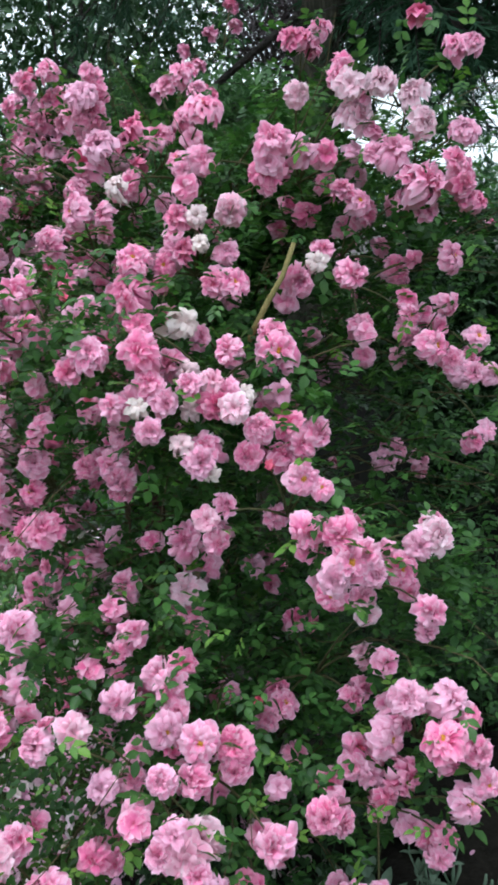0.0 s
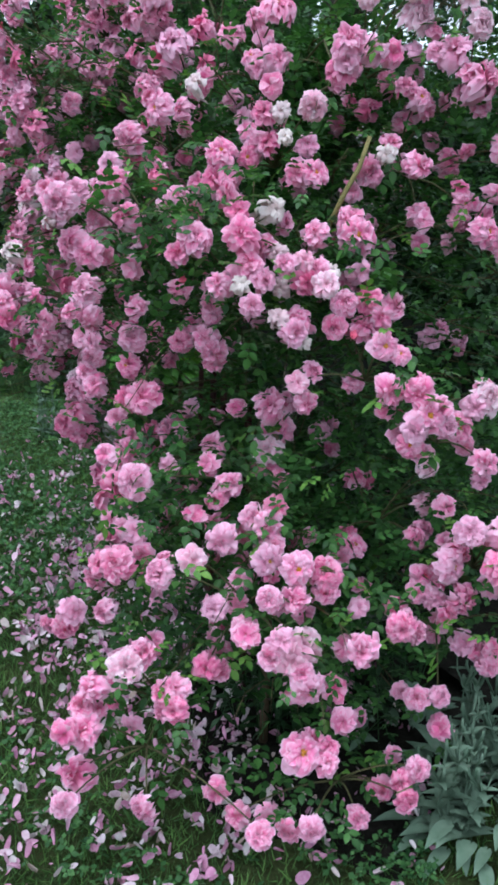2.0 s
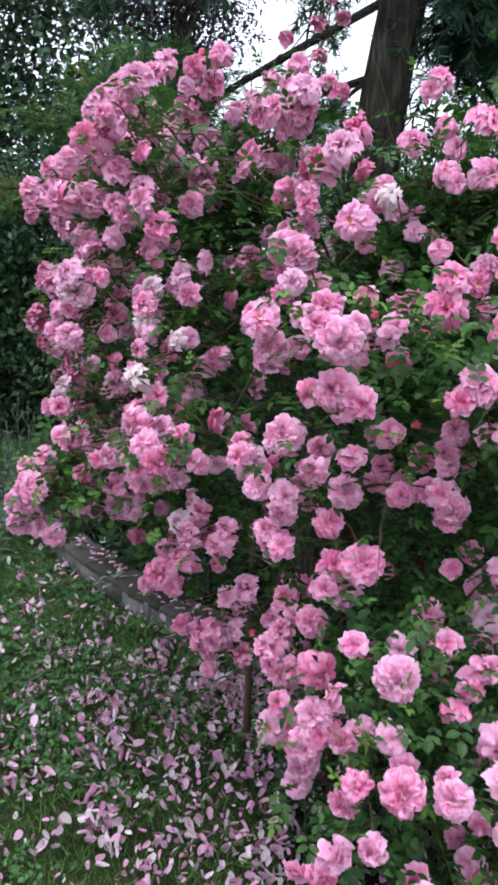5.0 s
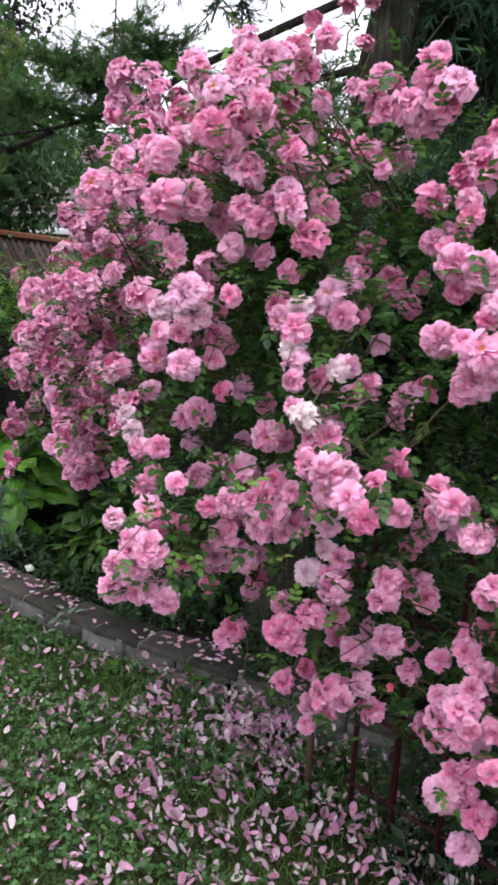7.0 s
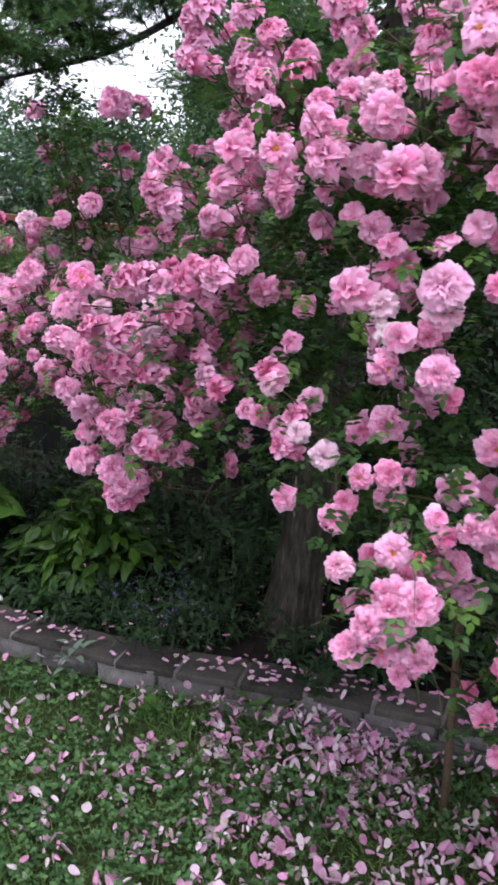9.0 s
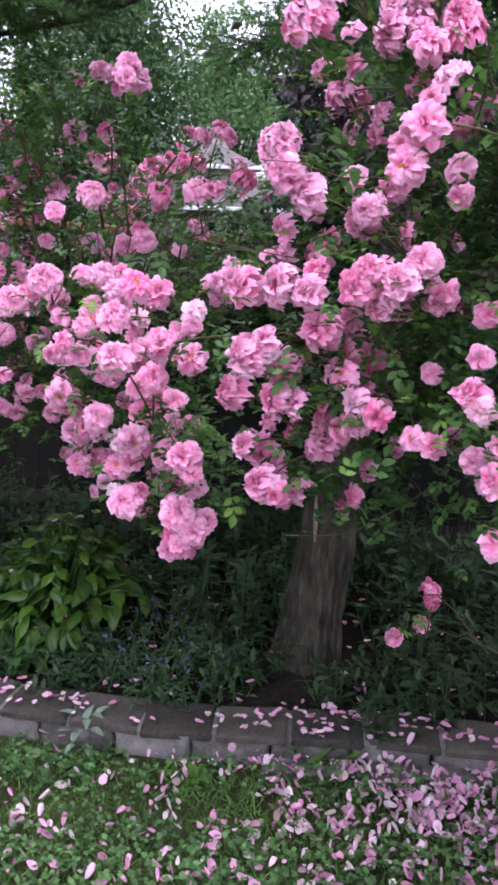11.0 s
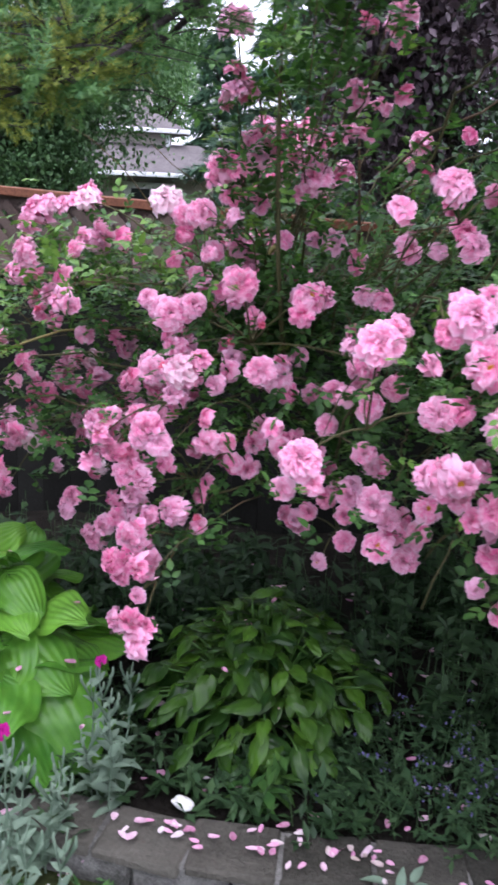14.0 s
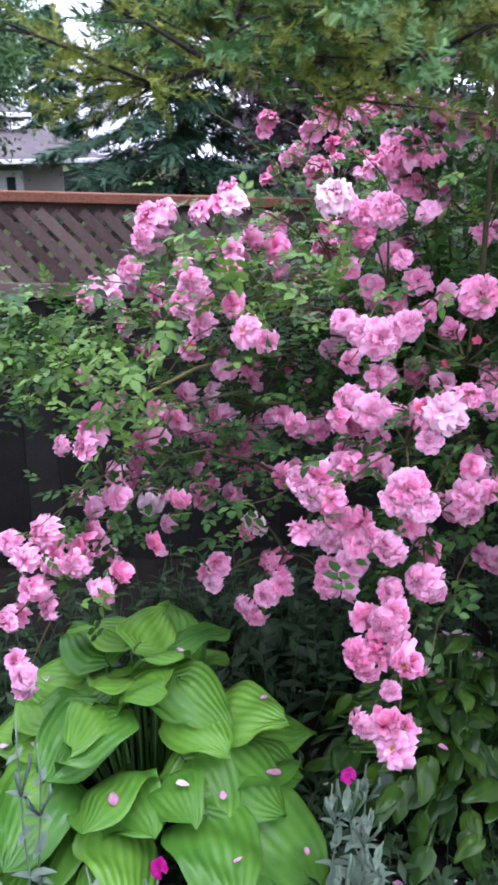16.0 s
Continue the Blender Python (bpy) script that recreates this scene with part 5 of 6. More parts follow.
spray(arch_rose, [(-0.41, 2.95, 2.05, 1.04), (-0.30, 3.00, 2.07, 1.19), (-0.40, 3.02, 2.21, 1.25), (-0.42, 2.83, 2.17, 1.17), (-0.35, 2.82, 2.14, 1.18), (-0.36, 2.82, 2.23, 1.26), (-0.36, 2.76, 2.17, 1.30), (-0.42, 3.18, 2.06, 0.92), (-0.55, 3.13, 2.10, 1.30), (-0.47, 3.15, 2.19, 0.80), (-0.37, 2.71, 2.21, 1.26)])
spray(arch_rose, [(-0.65, 3.18, 2.12, 1.30), (-0.61, 3.23, 2.21, 1.30), (-0.62, 3.17, 2.27, 0.87), (-0.55, 3.13, 2.27, 1.20), (-0.54, 3.21, 2.30, 1.23), (-0.68, 3.23, 2.35, 1.07), (-0.73, 3.35, 2.23, 1.09), (-0.59, 3.05, 2.34, 0.93), (-0.76, 3.40, 2.30, 1.22)])
spray(arch_rose, [(-0.29, 3.32, 2.14, 0.98)])
spray(arch_rose, [(-0.85, 2.92, 2.21, 1.01), (-0.80, 2.86, 2.22, 1.30)])
spray(arch_rose, [(-0.81, 3.84, 2.24, 1.30), (-0.81, 3.86, 2.31, 1.30), (-0.82, 3.80, 2.32, 1.30), (-0.77, 3.70, 2.31, 1.12)])
spray(arch_rose, [(-0.07, 3.45, 2.37, 0.81), (-0.25, 3.60, 2.40, 0.88)])
spray(arch_rose, [(0.04, 3.69, 2.65, 0.80), (0.02, 3.80, 2.75, 0.87)])
# sprays of fence rose
spray(fence_rose, [(-0.06, 6.64, 0.59, 0.80), (-0.12, 6.55, 0.82, 0.91), (-0.32, 6.68, 0.60, 0.89), (-0.24, 6.47, 0.73, 0.89)])
spray(fence_rose, [(-0.77, 5.50, 0.60, 1.27, "open"), (-0.76, 5.57, 0.64, 0.97), (-0.74, 5.52, 0.72, 0.64), (-0.79, 5.48, 0.83, 1.06, "open"), (-0.76, 5.59, 0.81, 1.02), (-0.75, 5.54, 0.83, 1.13), (-0.75, 5.53, 0.89, 1.08)])
spray(fence_rose, [(-0.08, 5.27, 0.64, 0.82), (-0.15, 5.33, 0.80, 0.78), (-0.21, 5.21, 0.91, 0.82), (-0.26, 5.12, 0.81, 0.86)])
spray(fence_rose, [(-0.36, 5.98, 0.67, 0.80), (-0.36, 5.92, 0.71, 0.98), (-0.37, 6.07, 0.73, 0.80), (-0.30, 5.92, 0.77, 1.10, "open"), (-0.35, 5.95, 0.91, 0.97, "pale"), (-0.46, 5.73, 0.82, 1.09, "open"), (-0.15, 6.08, 0.91, 0.95)])
spray(fence_rose, [(-0.86, 6.37, 0.68, 0.94), (-0.86, 6.39, 0.83, 0.84), (-0.80, 6.32, 0.84, 0.85), (-0.85, 6.33, 0.91, 0.91), (-0.82, 6.29, 0.96, 0.91), (-0.83, 6.39, 1.01, 0.83), (-0.81, 6.23, 0.97, 0.91)])
spray(fence_rose, [(0.55, 4.76, 0.72, 0.83)])
spray(fence_rose, [(-0.15, 6.29, 0.79, 0.78), (-0.29, 6.28, 0.91, 1.03, "pale"), (-0.15, 6.19, 0.98, 1.06), (-0.27, 6.29, 0.97, 0.92, "pale"), (-0.19, 6.37, 1.03, 1.06), (0.06, 6.28, 0.82, 0.80), (-0.28, 6.39, 0.95, 1.04), (-0.21, 6.30, 1.07, 1.04), (-0.04, 6.11, 0.96, 0.80)])
spray(fence_rose, [(-0.31, 4.92, 0.82, 1.08), (-0.49, 4.94, 0.92, 1.13), (-0.29, 5.11, 0.96, 0.87), (-0.49, 4.96, 1.03, 1.30), (-0.52, 4.81, 1.06, 0.97)])
spray(fence_rose, [(-0.78, 4.23, 0.88, 1.26), (-0.83, 4.22, 0.92, 1.19), (-0.79, 4.25, 0.97, 1.30), (-0.76, 4.18, 0.95, 0.89), (-0.84, 4.15, 0.95, 1.10), (-0.86, 4.19, 1.00, 1.30), (-0.69, 4.35, 1.00, 1.13), (-0.86, 4.38, 0.99, 1.30), (-0.74, 4.32, 1.11, 1.30), (-0.78, 4.44, 0.96, 1.30), (-0.86, 4.35, 1.17, 1.30, "open")])
spray(fence_rose, [(-0.57, 5.43, 0.91, 0.95), (-0.65, 5.47, 0.95, 1.11), (-0.66, 5.54, 0.92, 0.89), (-0.69, 5.54, 1.04, 1.01), (-0.39, 5.43, 1.02, 0.87), (-0.62, 5.39, 1.15, 0.93), (-0.60, 5.64, 0.95, 1.00), (-0.67, 5.61, 1.03, 0.95), (-0.73, 5.47, 1.16, 0.96), (-0.35, 5.39, 1.09, 1.00), (-0.54, 5.70, 0.97, 0.77)])
spray(fence_rose, [(-0.78, 4.50, 0.98, 0.75, "wilted"), (-0.76, 4.50, 1.05, 1.13), (-0.77, 4.48, 1.14, 1.11, "wilted"), (-0.77, 4.42, 1.13, 1.30, "open"), (-0.74, 4.60, 1.17, 1.14), (-0.83, 4.51, 1.21, 1.12), (-0.74, 4.42, 1.22, 1.10), (-0.70, 4.34, 1.19, 0.92), (-0.82, 4.67, 1.25, 1.16), (-0.74, 4.42, 1.30, 1.18, "open"), (-0.77, 4.71, 1.23, 1.30)])
spray(fence_rose, [(-0.32, 5.25, 1.02, 0.99), (-0.24, 5.31, 1.07, 1.14), (-0.33, 5.16, 1.27, 0.89), (-0.29, 5.36, 1.27, 1.24), (-0.46, 5.01, 1.15, 0.90), (-0.43, 5.08, 1.29, 0.82)])
spray(fence_rose, [(-0.79, 6.32, 1.03, 1.00), (-0.70, 6.31, 1.21, 0.67), (-0.77, 6.21, 1.24, 0.96)])
spray(fence_rose, [(-0.04, 6.07, 1.04, 0.97), (0.04, 6.09, 1.20, 0.98, "pale"), (-0.14, 6.14, 1.20, 1.03, "pale"), (-0.17, 6.20, 1.20, 1.09), (-0.19, 6.23, 1.15, 1.30), (-0.23, 5.94, 1.17, 0.68)])
spray(fence_rose, [(-0.42, 5.85, 1.08, 0.91), (-0.34, 5.84, 1.19, 0.92), (-0.62, 5.72, 1.16, 1.05), (-0.47, 5.68, 1.30, 1.01), (-0.57, 5.65, 1.17, 0.90), (-0.66, 5.72, 1.13, 0.88), (-0.69, 5.65, 1.10, 0.96)])
spray(fence_rose, [(-0.72, 5.66, 1.15, 0.92), (-0.74, 5.50, 1.20, 1.10), (-0.55, 5.61, 1.30, 1.13), (-0.67, 5.47, 1.28, 0.75), (-0.67, 5.49, 1.35, 0.96), (-0.69, 5.44, 1.35, 1.09, "pale")])
spray(fence_rose, [(-0.90, 4.14, 1.17, 1.24), (-0.95, 4.20, 1.38, 1.00), (-0.98, 4.30, 1.42, 1.24)])
spray(fence_rose, [(-0.15, 6.54, 1.23, 0.86), (-0.08, 6.55, 1.45, 1.07), (-0.12, 6.33, 1.31, 0.94), (-0.10, 6.46, 1.49, 1.15, "pale")])
spray(fence_rose, [(-0.84, 5.02, 1.23, 1.30), (-0.84, 4.86, 1.51, 1.30), (-0.71, 4.76, 1.35, 1.07)])
spray(fence_rose, [(-0.75, 4.54, 1.33, 1.30), (-0.75, 4.61, 1.35, 1.12), (-0.72, 4.46, 1.48, 1.00, "pale"), (-0.78, 4.38, 1.40, 1.23), (-0.68, 4.67, 1.46, 1.30, "open"), (-0.68, 4.72, 1.36, 0.88), (-0.67, 4.59, 1.55, 1.04), (-0.95, 4.52, 1.44, 0.72), (-0.65, 4.32, 1.38, 1.28), (-0.58, 4.50, 1.55, 1.30), (-0.67, 4.64, 1.60, 0.95)])
spray(fence_rose, [(-0.49, 5.31, 1.33, 1.15), (-0.46, 5.40, 1.55, 1.30), (-0.40, 5.22, 1.53, 1.15, "open"), (-0.35, 5.48, 1.37, 0.94), (-0.29, 5.41, 1.42, 0.86), (-0.45, 5.55, 1.48, 0.97), (-0.42, 5.04, 1.38, 1.01), (-0.44, 5.61, 1.35, 1.00), (-0.47, 5.61, 1.45, 1.30)])
spray(fence_rose, [(0.54, 6.02, 1.34, 1.12), (0.59, 6.08, 1.38, 1.01), (0.38, 6.12, 1.50, 0.87), (0.68, 5.99, 1.60, 1.30), (0.40, 5.89, 1.55, 1.24), (0.38, 5.94, 1.57, 1.15)])
spray(fence_rose, [(-0.47, 4.94, 1.34, 0.91), (-0.59, 4.91, 1.50, 0.93)])
spray(fence_rose, [(-0.15, 5.80, 1.35, 0.77), (-0.21, 5.74, 1.44, 0.83)])
spray(fence_rose, [(-0.51, 6.04, 1.42, 1.03), (-0.62, 6.02, 1.54, 0.96), (-0.62, 6.00, 1.58, 0.98), (-0.62, 5.88, 1.48, 1.02, "open"), (-0.37, 6.07, 1.72, 0.78), (-0.23, 6.07, 1.61, 0.91)])
spray(fence_rose, [(-0.46, 5.65, 1.46, 0.99), (-0.31, 5.59, 1.61, 0.68), (-0.29, 5.69, 1.71, 0.86), (-0.29, 5.63, 1.72, 1.19)])
spray(fence_rose, [(-0.58, 4.37, 1.46, 0.84), (-0.56, 4.38, 1.50, 1.04, "pale"), (-0.35, 4.40, 1.58, 1.22), (-0.35, 4.47, 1.56, 1.03), (-0.90, 4.38, 1.51, 1.16)])
spray(fence_rose, [(0.63, 5.73, 1.50, 0.80), (0.46, 5.71, 1.52, 0.81)])
spray(fence_rose, [(0.89, 6.28, 1.52, 1.25), (1.05, 6.29, 1.59, 1.29)])
spray(fence_rose, [(-0.24, 5.13, 1.53, 0.89), (-0.11, 5.06, 1.65, 1.21), (-0.25, 4.84, 1.68, 1.12)])
spray(fence_rose, [(-0.29, 6.31, 1.57, 0.95), (-0.32, 6.23, 1.70, 1.10)])
spray(fence_rose, [(-0.87, 4.67, 1.59, 1.24)])
spray(fence_rose, [(-0.89, 4.31, 1.60, 1.13)])
spray(fence_rose, [(0.71, 4.92, 1.62, 0.81)])
spray(fence_rose, [(0.01, 5.34, 1.65, 1.18), (-0.02, 5.31, 1.97, 0.88), (-0.21, 5.31, 1.83, 1.30), (-0.17, 5.59, 1.77, 1.02)])
spray(fence_rose, [(-0.19, 4.37, 1.65, 0.74), (-0.24, 4.63, 1.85, 1.17)])
spray(fence_rose, [(0.26, 5.02, 1.72, 0.93)])
spray(fence_rose, [(-0.37, 5.99, 1.74, 0.95, "pale"), (-0.28, 5.76, 1.75, 1.30, "pale")])
spray(fence_rose, [(1.33, 6.39, 1.76, 0.80), (1.34, 6.27, 1.86, 1.30), (1.23, 6.19, 1.94, 1.30)])
spray(fence_rose, [(-0.14, 5.62, 1.77, 0.90), (-0.10, 5.69, 1.82, 1.10), (-0.18, 5.64, 1.88, 0.87), (-0.22, 5.58, 1.86, 1.25), (-0.24, 5.54, 1.84, 0.93), (-0.19, 5.47, 1.91, 1.01), (-0.19, 5.49, 1.95, 0.86), (-0.30, 5.53, 2.05, 1.07), (0.11, 5.65, 1.99, 0.97)])
spray(fence_rose, [(0.80, 6.06, 1.80, 1.29), (1.08, 6.03, 1.91, 1.30)])
spray(fence_rose, [(-0.52, 4.83, 1.83, 1.22), (-0.27, 4.76, 1.84, 1.08)])
spray(fence_rose, [(1.53, 5.53, 1.86, 0.78)])
spray(fence_rose, [(1.32, 5.86, 1.88, 1.30), (1.50, 5.98, 2.04, 1.30), (1.42, 6.07, 2.03, 1.30), (1.32, 6.13, 1.99, 1.30)])
spray(fence_rose, [(0.72, 5.74, 1.90, 0.89), (0.61, 5.82, 2.00, 1.30), (1.00, 5.83, 2.02, 0.85)])
spray(fence_rose, [(0.12, 4.69, 1.90, 1.30), (0.00, 4.79, 2.04, 0.93), (-0.06, 4.66, 2.06, 0.89)])
spray(fence_rose, [(1.13, 4.78, 1.94, 1.25)])
spray(fence_rose, [(0.67, 4.80, 1.99, 1.12)])
spray(fence_rose, [(1.17, 5.47, 2.00, 1.30)])
spray(fence_rose, [(1.62, 6.49, 2.00, 1.30), (1.69, 6.24, 2.06, 1.30)])
spray(fence_rose, [(-0.20, 5.22, 2.05, 1.17), (-0.18, 5.11, 2.25, 1.02), (-0.06, 5.16, 2.25, 1.23)])
spray(fence_rose, [(-0.55, 4.64, 2.19, 1.01)])
spray(fence_rose, [(-0.36, 5.50, 2.21, 1.30)])
spray(fence_rose, [(0.97, 4.46, 2.86, 0.81)])

# dead grey canes that stand out of the fence rose
for line in DEAD_CANES:
    o = Vector(fence_rose["ob"].location)
    st = Strand()
    st.tube([Vector(p) - o for p in line], [0.005, 0.0045, 0.004, 0.003], 6)
    part("dead_cane", st.mesh("dead_cane", STAKE_WOOD), None, fence_rose["ob"], "bare grey cane")

st = Strand()
st.tube([Vector(p) - Vector(fence_rose["ob"].location) for p in ((-0.10, 5.42, 1.20), (-0.22, 5.41, 1.60), (-0.28, 5.40, 1.95), (-0.27, 5.41, 2.15), (-0.30, 5.38, 2.28))], [0.008, 0.007, 0.006, 0.005, 0.003], 6)
part("cane", st.mesh("cane", CANE), None, fence_rose["ob"])
for r, line, width in ((front_rose, ((0.123, 2.047, 1.56), (0.161, 2.059, 1.64), (0.198, 2.071, 1.705), (0.223, 2.082, 1.78)), 0.0075),
                       (fence_rose, ((-0.56, 6.28, 1.20), (-0.47, 6.20, 1.28), (-0.355, 6.10, 1.33), (-0.22, 6.02, 1.335), (-0.05, 5.92, 1.31)), 0.0052),
                       (fence_rose, ((-0.03, 5.97, 1.37), (0.097, 5.896, 1.494), (0.221, 5.789, 1.60)), 0.006),
                       (fence_rose, ((0.02, 5.70, 1.40), (0.106, 5.615, 1.578), (0.175, 5.54, 1.70)), 0.010)):
    st = Strand()
    st.tube([Vector(p) - Vector(r["ob"].location) for p in line], [width * (1 - 0.08 * i) for i in range(len(line))], 7)
    part("cane", st.mesh("cane", OLD_CANE), None, r["ob"], "yellow-green bare cane")
leafy(fence_rose, (-0.79, 4.16, 1.15), (0.05, 0.07, 0.13), 26)
leafy(front_rose, (0.65, 1.97, 1.01), (0.06, 0.06, 0.07), 14)
leafy(front_rose, (-0.33, 1.80, 0.93), (0.12, 0.10, 0.08), 12)
leafy(front_rose, (-0.02, 1.78, 0.92), (0.14, 0.10, 0.06), 10)
leafy(front_rose, (-0.28, 1.90, 1.58), (0.12, 0.08, 0.06), 14)
leafy(front_rose, (0.20, 1.92, 1.45), (0.06, 0.06, 0.06), 12)
leafy(fence_rose, (-0.28, 5.40, 2.08), (0.15, 0.20, 0.30), 50)
leafy(front_rose, (0.85, 2.75, 1.2), (0.5, 0.5, 0.9), 150)
leafy(front_rose, (0.25, 2.35, 0.75), (0.5, 0.4, 0.5), 70)
leafy(front_rose, (-0.15, 2.05, 0.85), (0.35, 0.25, 0.30), 24)
leafy(arch_rose, (-0.55, 3.5, 1.5), (0.3, 0.6, 0.5), 40)
leafy(front_rose, (0.15, 2.75, 2.08), (0.12, 0.30, 0.10), 40)
leafy(front_rose, (0.26, 2.75, 2.14), (0.12, 0.35, 0.10), 40)
leafy(fence_rose, (-0.55, 6.62, 1.40), (0.28, 0.18, 0.18), 60)
leafy(fence_rose, (-0.50, 5.12, 2.28), (0.16, 0.14, 0.12), 40)
leafy(fence_rose, (-0.10, 6.10, 1.50), (0.45, 0.35, 0.16), 70)
leafy(fence_rose, (0.15, 5.35, 1.62), (0.35, 0.4, 0.14), 60)
leafy(front_rose, (0.75, 2.9, 2.0), (0.45, 0.5, 0.45), 110)
leafy(fence_rose, (0.50, 4.85, 1.75), (0.42, 0.35, 0.28), 60)
leafy(fence_rose, (0.75, 5.0, 1.4), (0.5, 0.5, 0.35), 80)
leafy(fence_rose, (1.1, 5.2, 1.62), (0.4, 0.5, 0.18), 50)
leafy(fence_rose, (0.45, 5.3, 1.35), (0.5, 0.8, 0.5), 45)
leafy(fence_rose, (0.9, 5.6, 1.75), (0.5, 0.7, 0.25), 35)
rose_leaves(front_rose, 3600, 5200, 51)
rose_leaves(arch_rose, 1800, 1500, 52)
rose_leaves(fence_rose, 2400, 3000, 53)
fresh = dict(fence_rose, blooms=[])  # light green shoots at the outer end
leafy(fresh, (-0.77, 6.24, 1.34), (0.16, 0.14, 0.13), 30)
leafy(fresh, (-0.60, 6.55, 1.38), (0.26, 0.18, 0.16), 40)
leafy(fresh, (-0.66, 6.00, 1.58), (0.12, 0.14, 0.08), 8)
leafy(fresh, (-0.30, 5.95, 1.60), (0.30, 0.30, 0.10), 26)
leafy(fresh, (-0.26, 5.38, 2.15), (0.10, 0.12, 0.22), 16)
rose_leaves(fresh, 340, 0, 57, YOUNG_LEAF)


def twigs(r, count, seed):
    """Fine bare side twigs and old canes inside the plant."""
    rnd = random.Random(seed)
    o = Vector(r["ob"].location)
    st = Strand()
    for _ in range(count):
        p, _z = r["blooms"][rnd.randrange(len(r["blooms"]))]
        core = core_of(r, p)
        a = core.lerp(p, rnd.uniform(0.25, 0.7))
        b = core.lerp(p, rnd.uniform(0.85, 1.05)) + Vector((rnd.gauss(0, 0.10), rnd.gauss(0, 0.10), rnd.gauss(0, 0.10)))
        if b.z < 0.2 or (b.y > 5.6 and b.z < 1.05):
            continue
        st.tube([q - o for q in bend(a, b, rnd.uniform(-0.06, 0.10), 5, 0.012, rnd)], [0.0026, 0.0023, 0.002, 0.0017, 0.0014, 0.001], 4)
    tagged(part("twigwork", st.mesh("twigwork", TWIG), None, r["ob"], "fine brown twigs"), kind="stuff")


twigs(front_rose, 240, 54)
twigs(arch_rose, 170, 55)
twigs(fence_rose, 170, 56)


# ---- plants of the bed ----
def leaf_blade(length, width, rows, cols, fold, droop, veins, rnd, point=0.8, wave=0.0):
    """A broad leaf along +y with pressed veins."""
    v, uv, f = [], [], []
    ph = rnd.uniform(0, 6.28)
    for i in range(rows + 1):
        t = i / rows
        w = width / 2 * (math.sin(math.pi * min(0.999, t ** 0.72)) ** point) + 0.004 * (1 - t)
        for j in range(cols + 1):
            s = 2 * j / cols - 1
            z = -droop * length * t * t + fold * w * abs(s) + veins * math.cos(s * 19) * w * 0.045 * math.sin(math.pi * t)
            z += wave * width * math.sin(t * 9 + ph + 2 * s) * abs(s) * 0.3
            v.append((w * s, length * t - 0.12 * length * abs(s) * (1 - t) * (1 - t), z))
    f = [(i * (cols + 1) + j, i * (cols + 1) + j + 1, (i + 1) * (cols + 1) + j + 1, (i + 1) * (cols + 1) + j) for i in range(rows) for j in range(cols)]
    return v, f


def ribbed_leaf(length, width, rnd, base, fold, droop, rows=12, cols=14):
    """A hosta leaf along +y: broad at the base, pointed at the tip, with uvs across and along."""
    v, uv = [], []
    ph = rnd.uniform(0, 6.28)
    side = rnd.uniform(-0.12, 0.12)
    for i in range(rows + 1):
        t = i / rows
        w = width / 2 * (math.sin(math.pi * min(0.9995, t ** base)) ** 0.62) + 0.003 * (1 - t)
        for j in range(cols + 1):
            s = 2 * j / cols - 1
            y = length * (t - 0.20 * abs(s) ** 1.6 * (1 - t) ** 3)
            z = -droop * length * t * t + fold * w * abs(s) ** 1.3 - 0.25 * w * abs(s) ** 3 + 0.085 * width * math.sin(8 * t + ph + 1.5 * s) * s * s + 0.02 * width * math.sin(13 * t - ph + 4 * s)
            v.append((w * s + side * length * t * t, y, z))
            uv.append((j / cols, t))
    f = [(i * (cols + 1) + j, i * (cols + 1) + j + 1, (i + 1) * (cols + 1) + j + 1, (i + 1) * (cols + 1) + j) for i in range(rows) for j in range(cols)]
    return v, f, uv


def hosta(label, at, radius, height, count, leaf_len, leaf_wid, material, seed, base, steep, petals):
    """A mound of stalked leaves, the outer ones hanging."""
    rnd = random.Random(seed)
    plant = thing("hosta", label, "hosta", "hostas in the bed", at=at)
    for k in range(count):
        t = (k + 0.5) / count
        a = k * 2.399 + rnd.uniform(-0.5, 0.5)
        reach = radius * (0.02 + 0.70 * t ** 0.7) * rnd.uniform(0.75, 1.15)
        z = height * (1 - 0.70 * t ** 1.2) * rnd.uniform(0.74, 1.10)
        grow = rnd.uniform(0.72, 1.15) * (0.8 + 0.3 * t)
        v, f, uv = ribbed_leaf(leaf_len * grow, leaf_wid * grow * rnd.uniform(0.88, 1.1), rnd, base, rnd.uniform(-0.04, 0.20), rnd.uniform(0.2, 0.5))
        foot = Vector((math.cos(a) * reach, math.sin(a) * reach, z))
        m = Matrix.Translation(foot) @ Matrix.Rotation(a - math.pi / 2 + rnd.gauss(0, 0.6), 4, "Z") @ Matrix.Rotation(radians(14 - steep * t + rnd.uniform(-26, 26)), 4, "X") @ Matrix.Rotation(rnd.uniform(-0.5, 0.5), 4, "Y")
        leaf = part("leaf", solid("leaf", [tuple(m @ Vector(p)) for p in v], f, material, uvs=uv), None, plant)
        if rnd.random() < petals:
            spot = m @ Vector(v[7 * 15 + 4]) + Vector(at) + Vector((0, 0, 0.006))
            RESTING.append(tuple(spot))
        st = Strand()
        st.tube(bend((math.cos(a) * 0.03, math.sin(a) * 0.03, -0.03), foot, 0.05, 5), [0.006, 0.006, 0.005, 0.005, 0.004, 0.004], 6)
        part("leaf_stalk", st.mesh("leaf_stalk", HOSTA_DARK), None, leaf)


RESTING = []  # places on leaves where petals came to rest


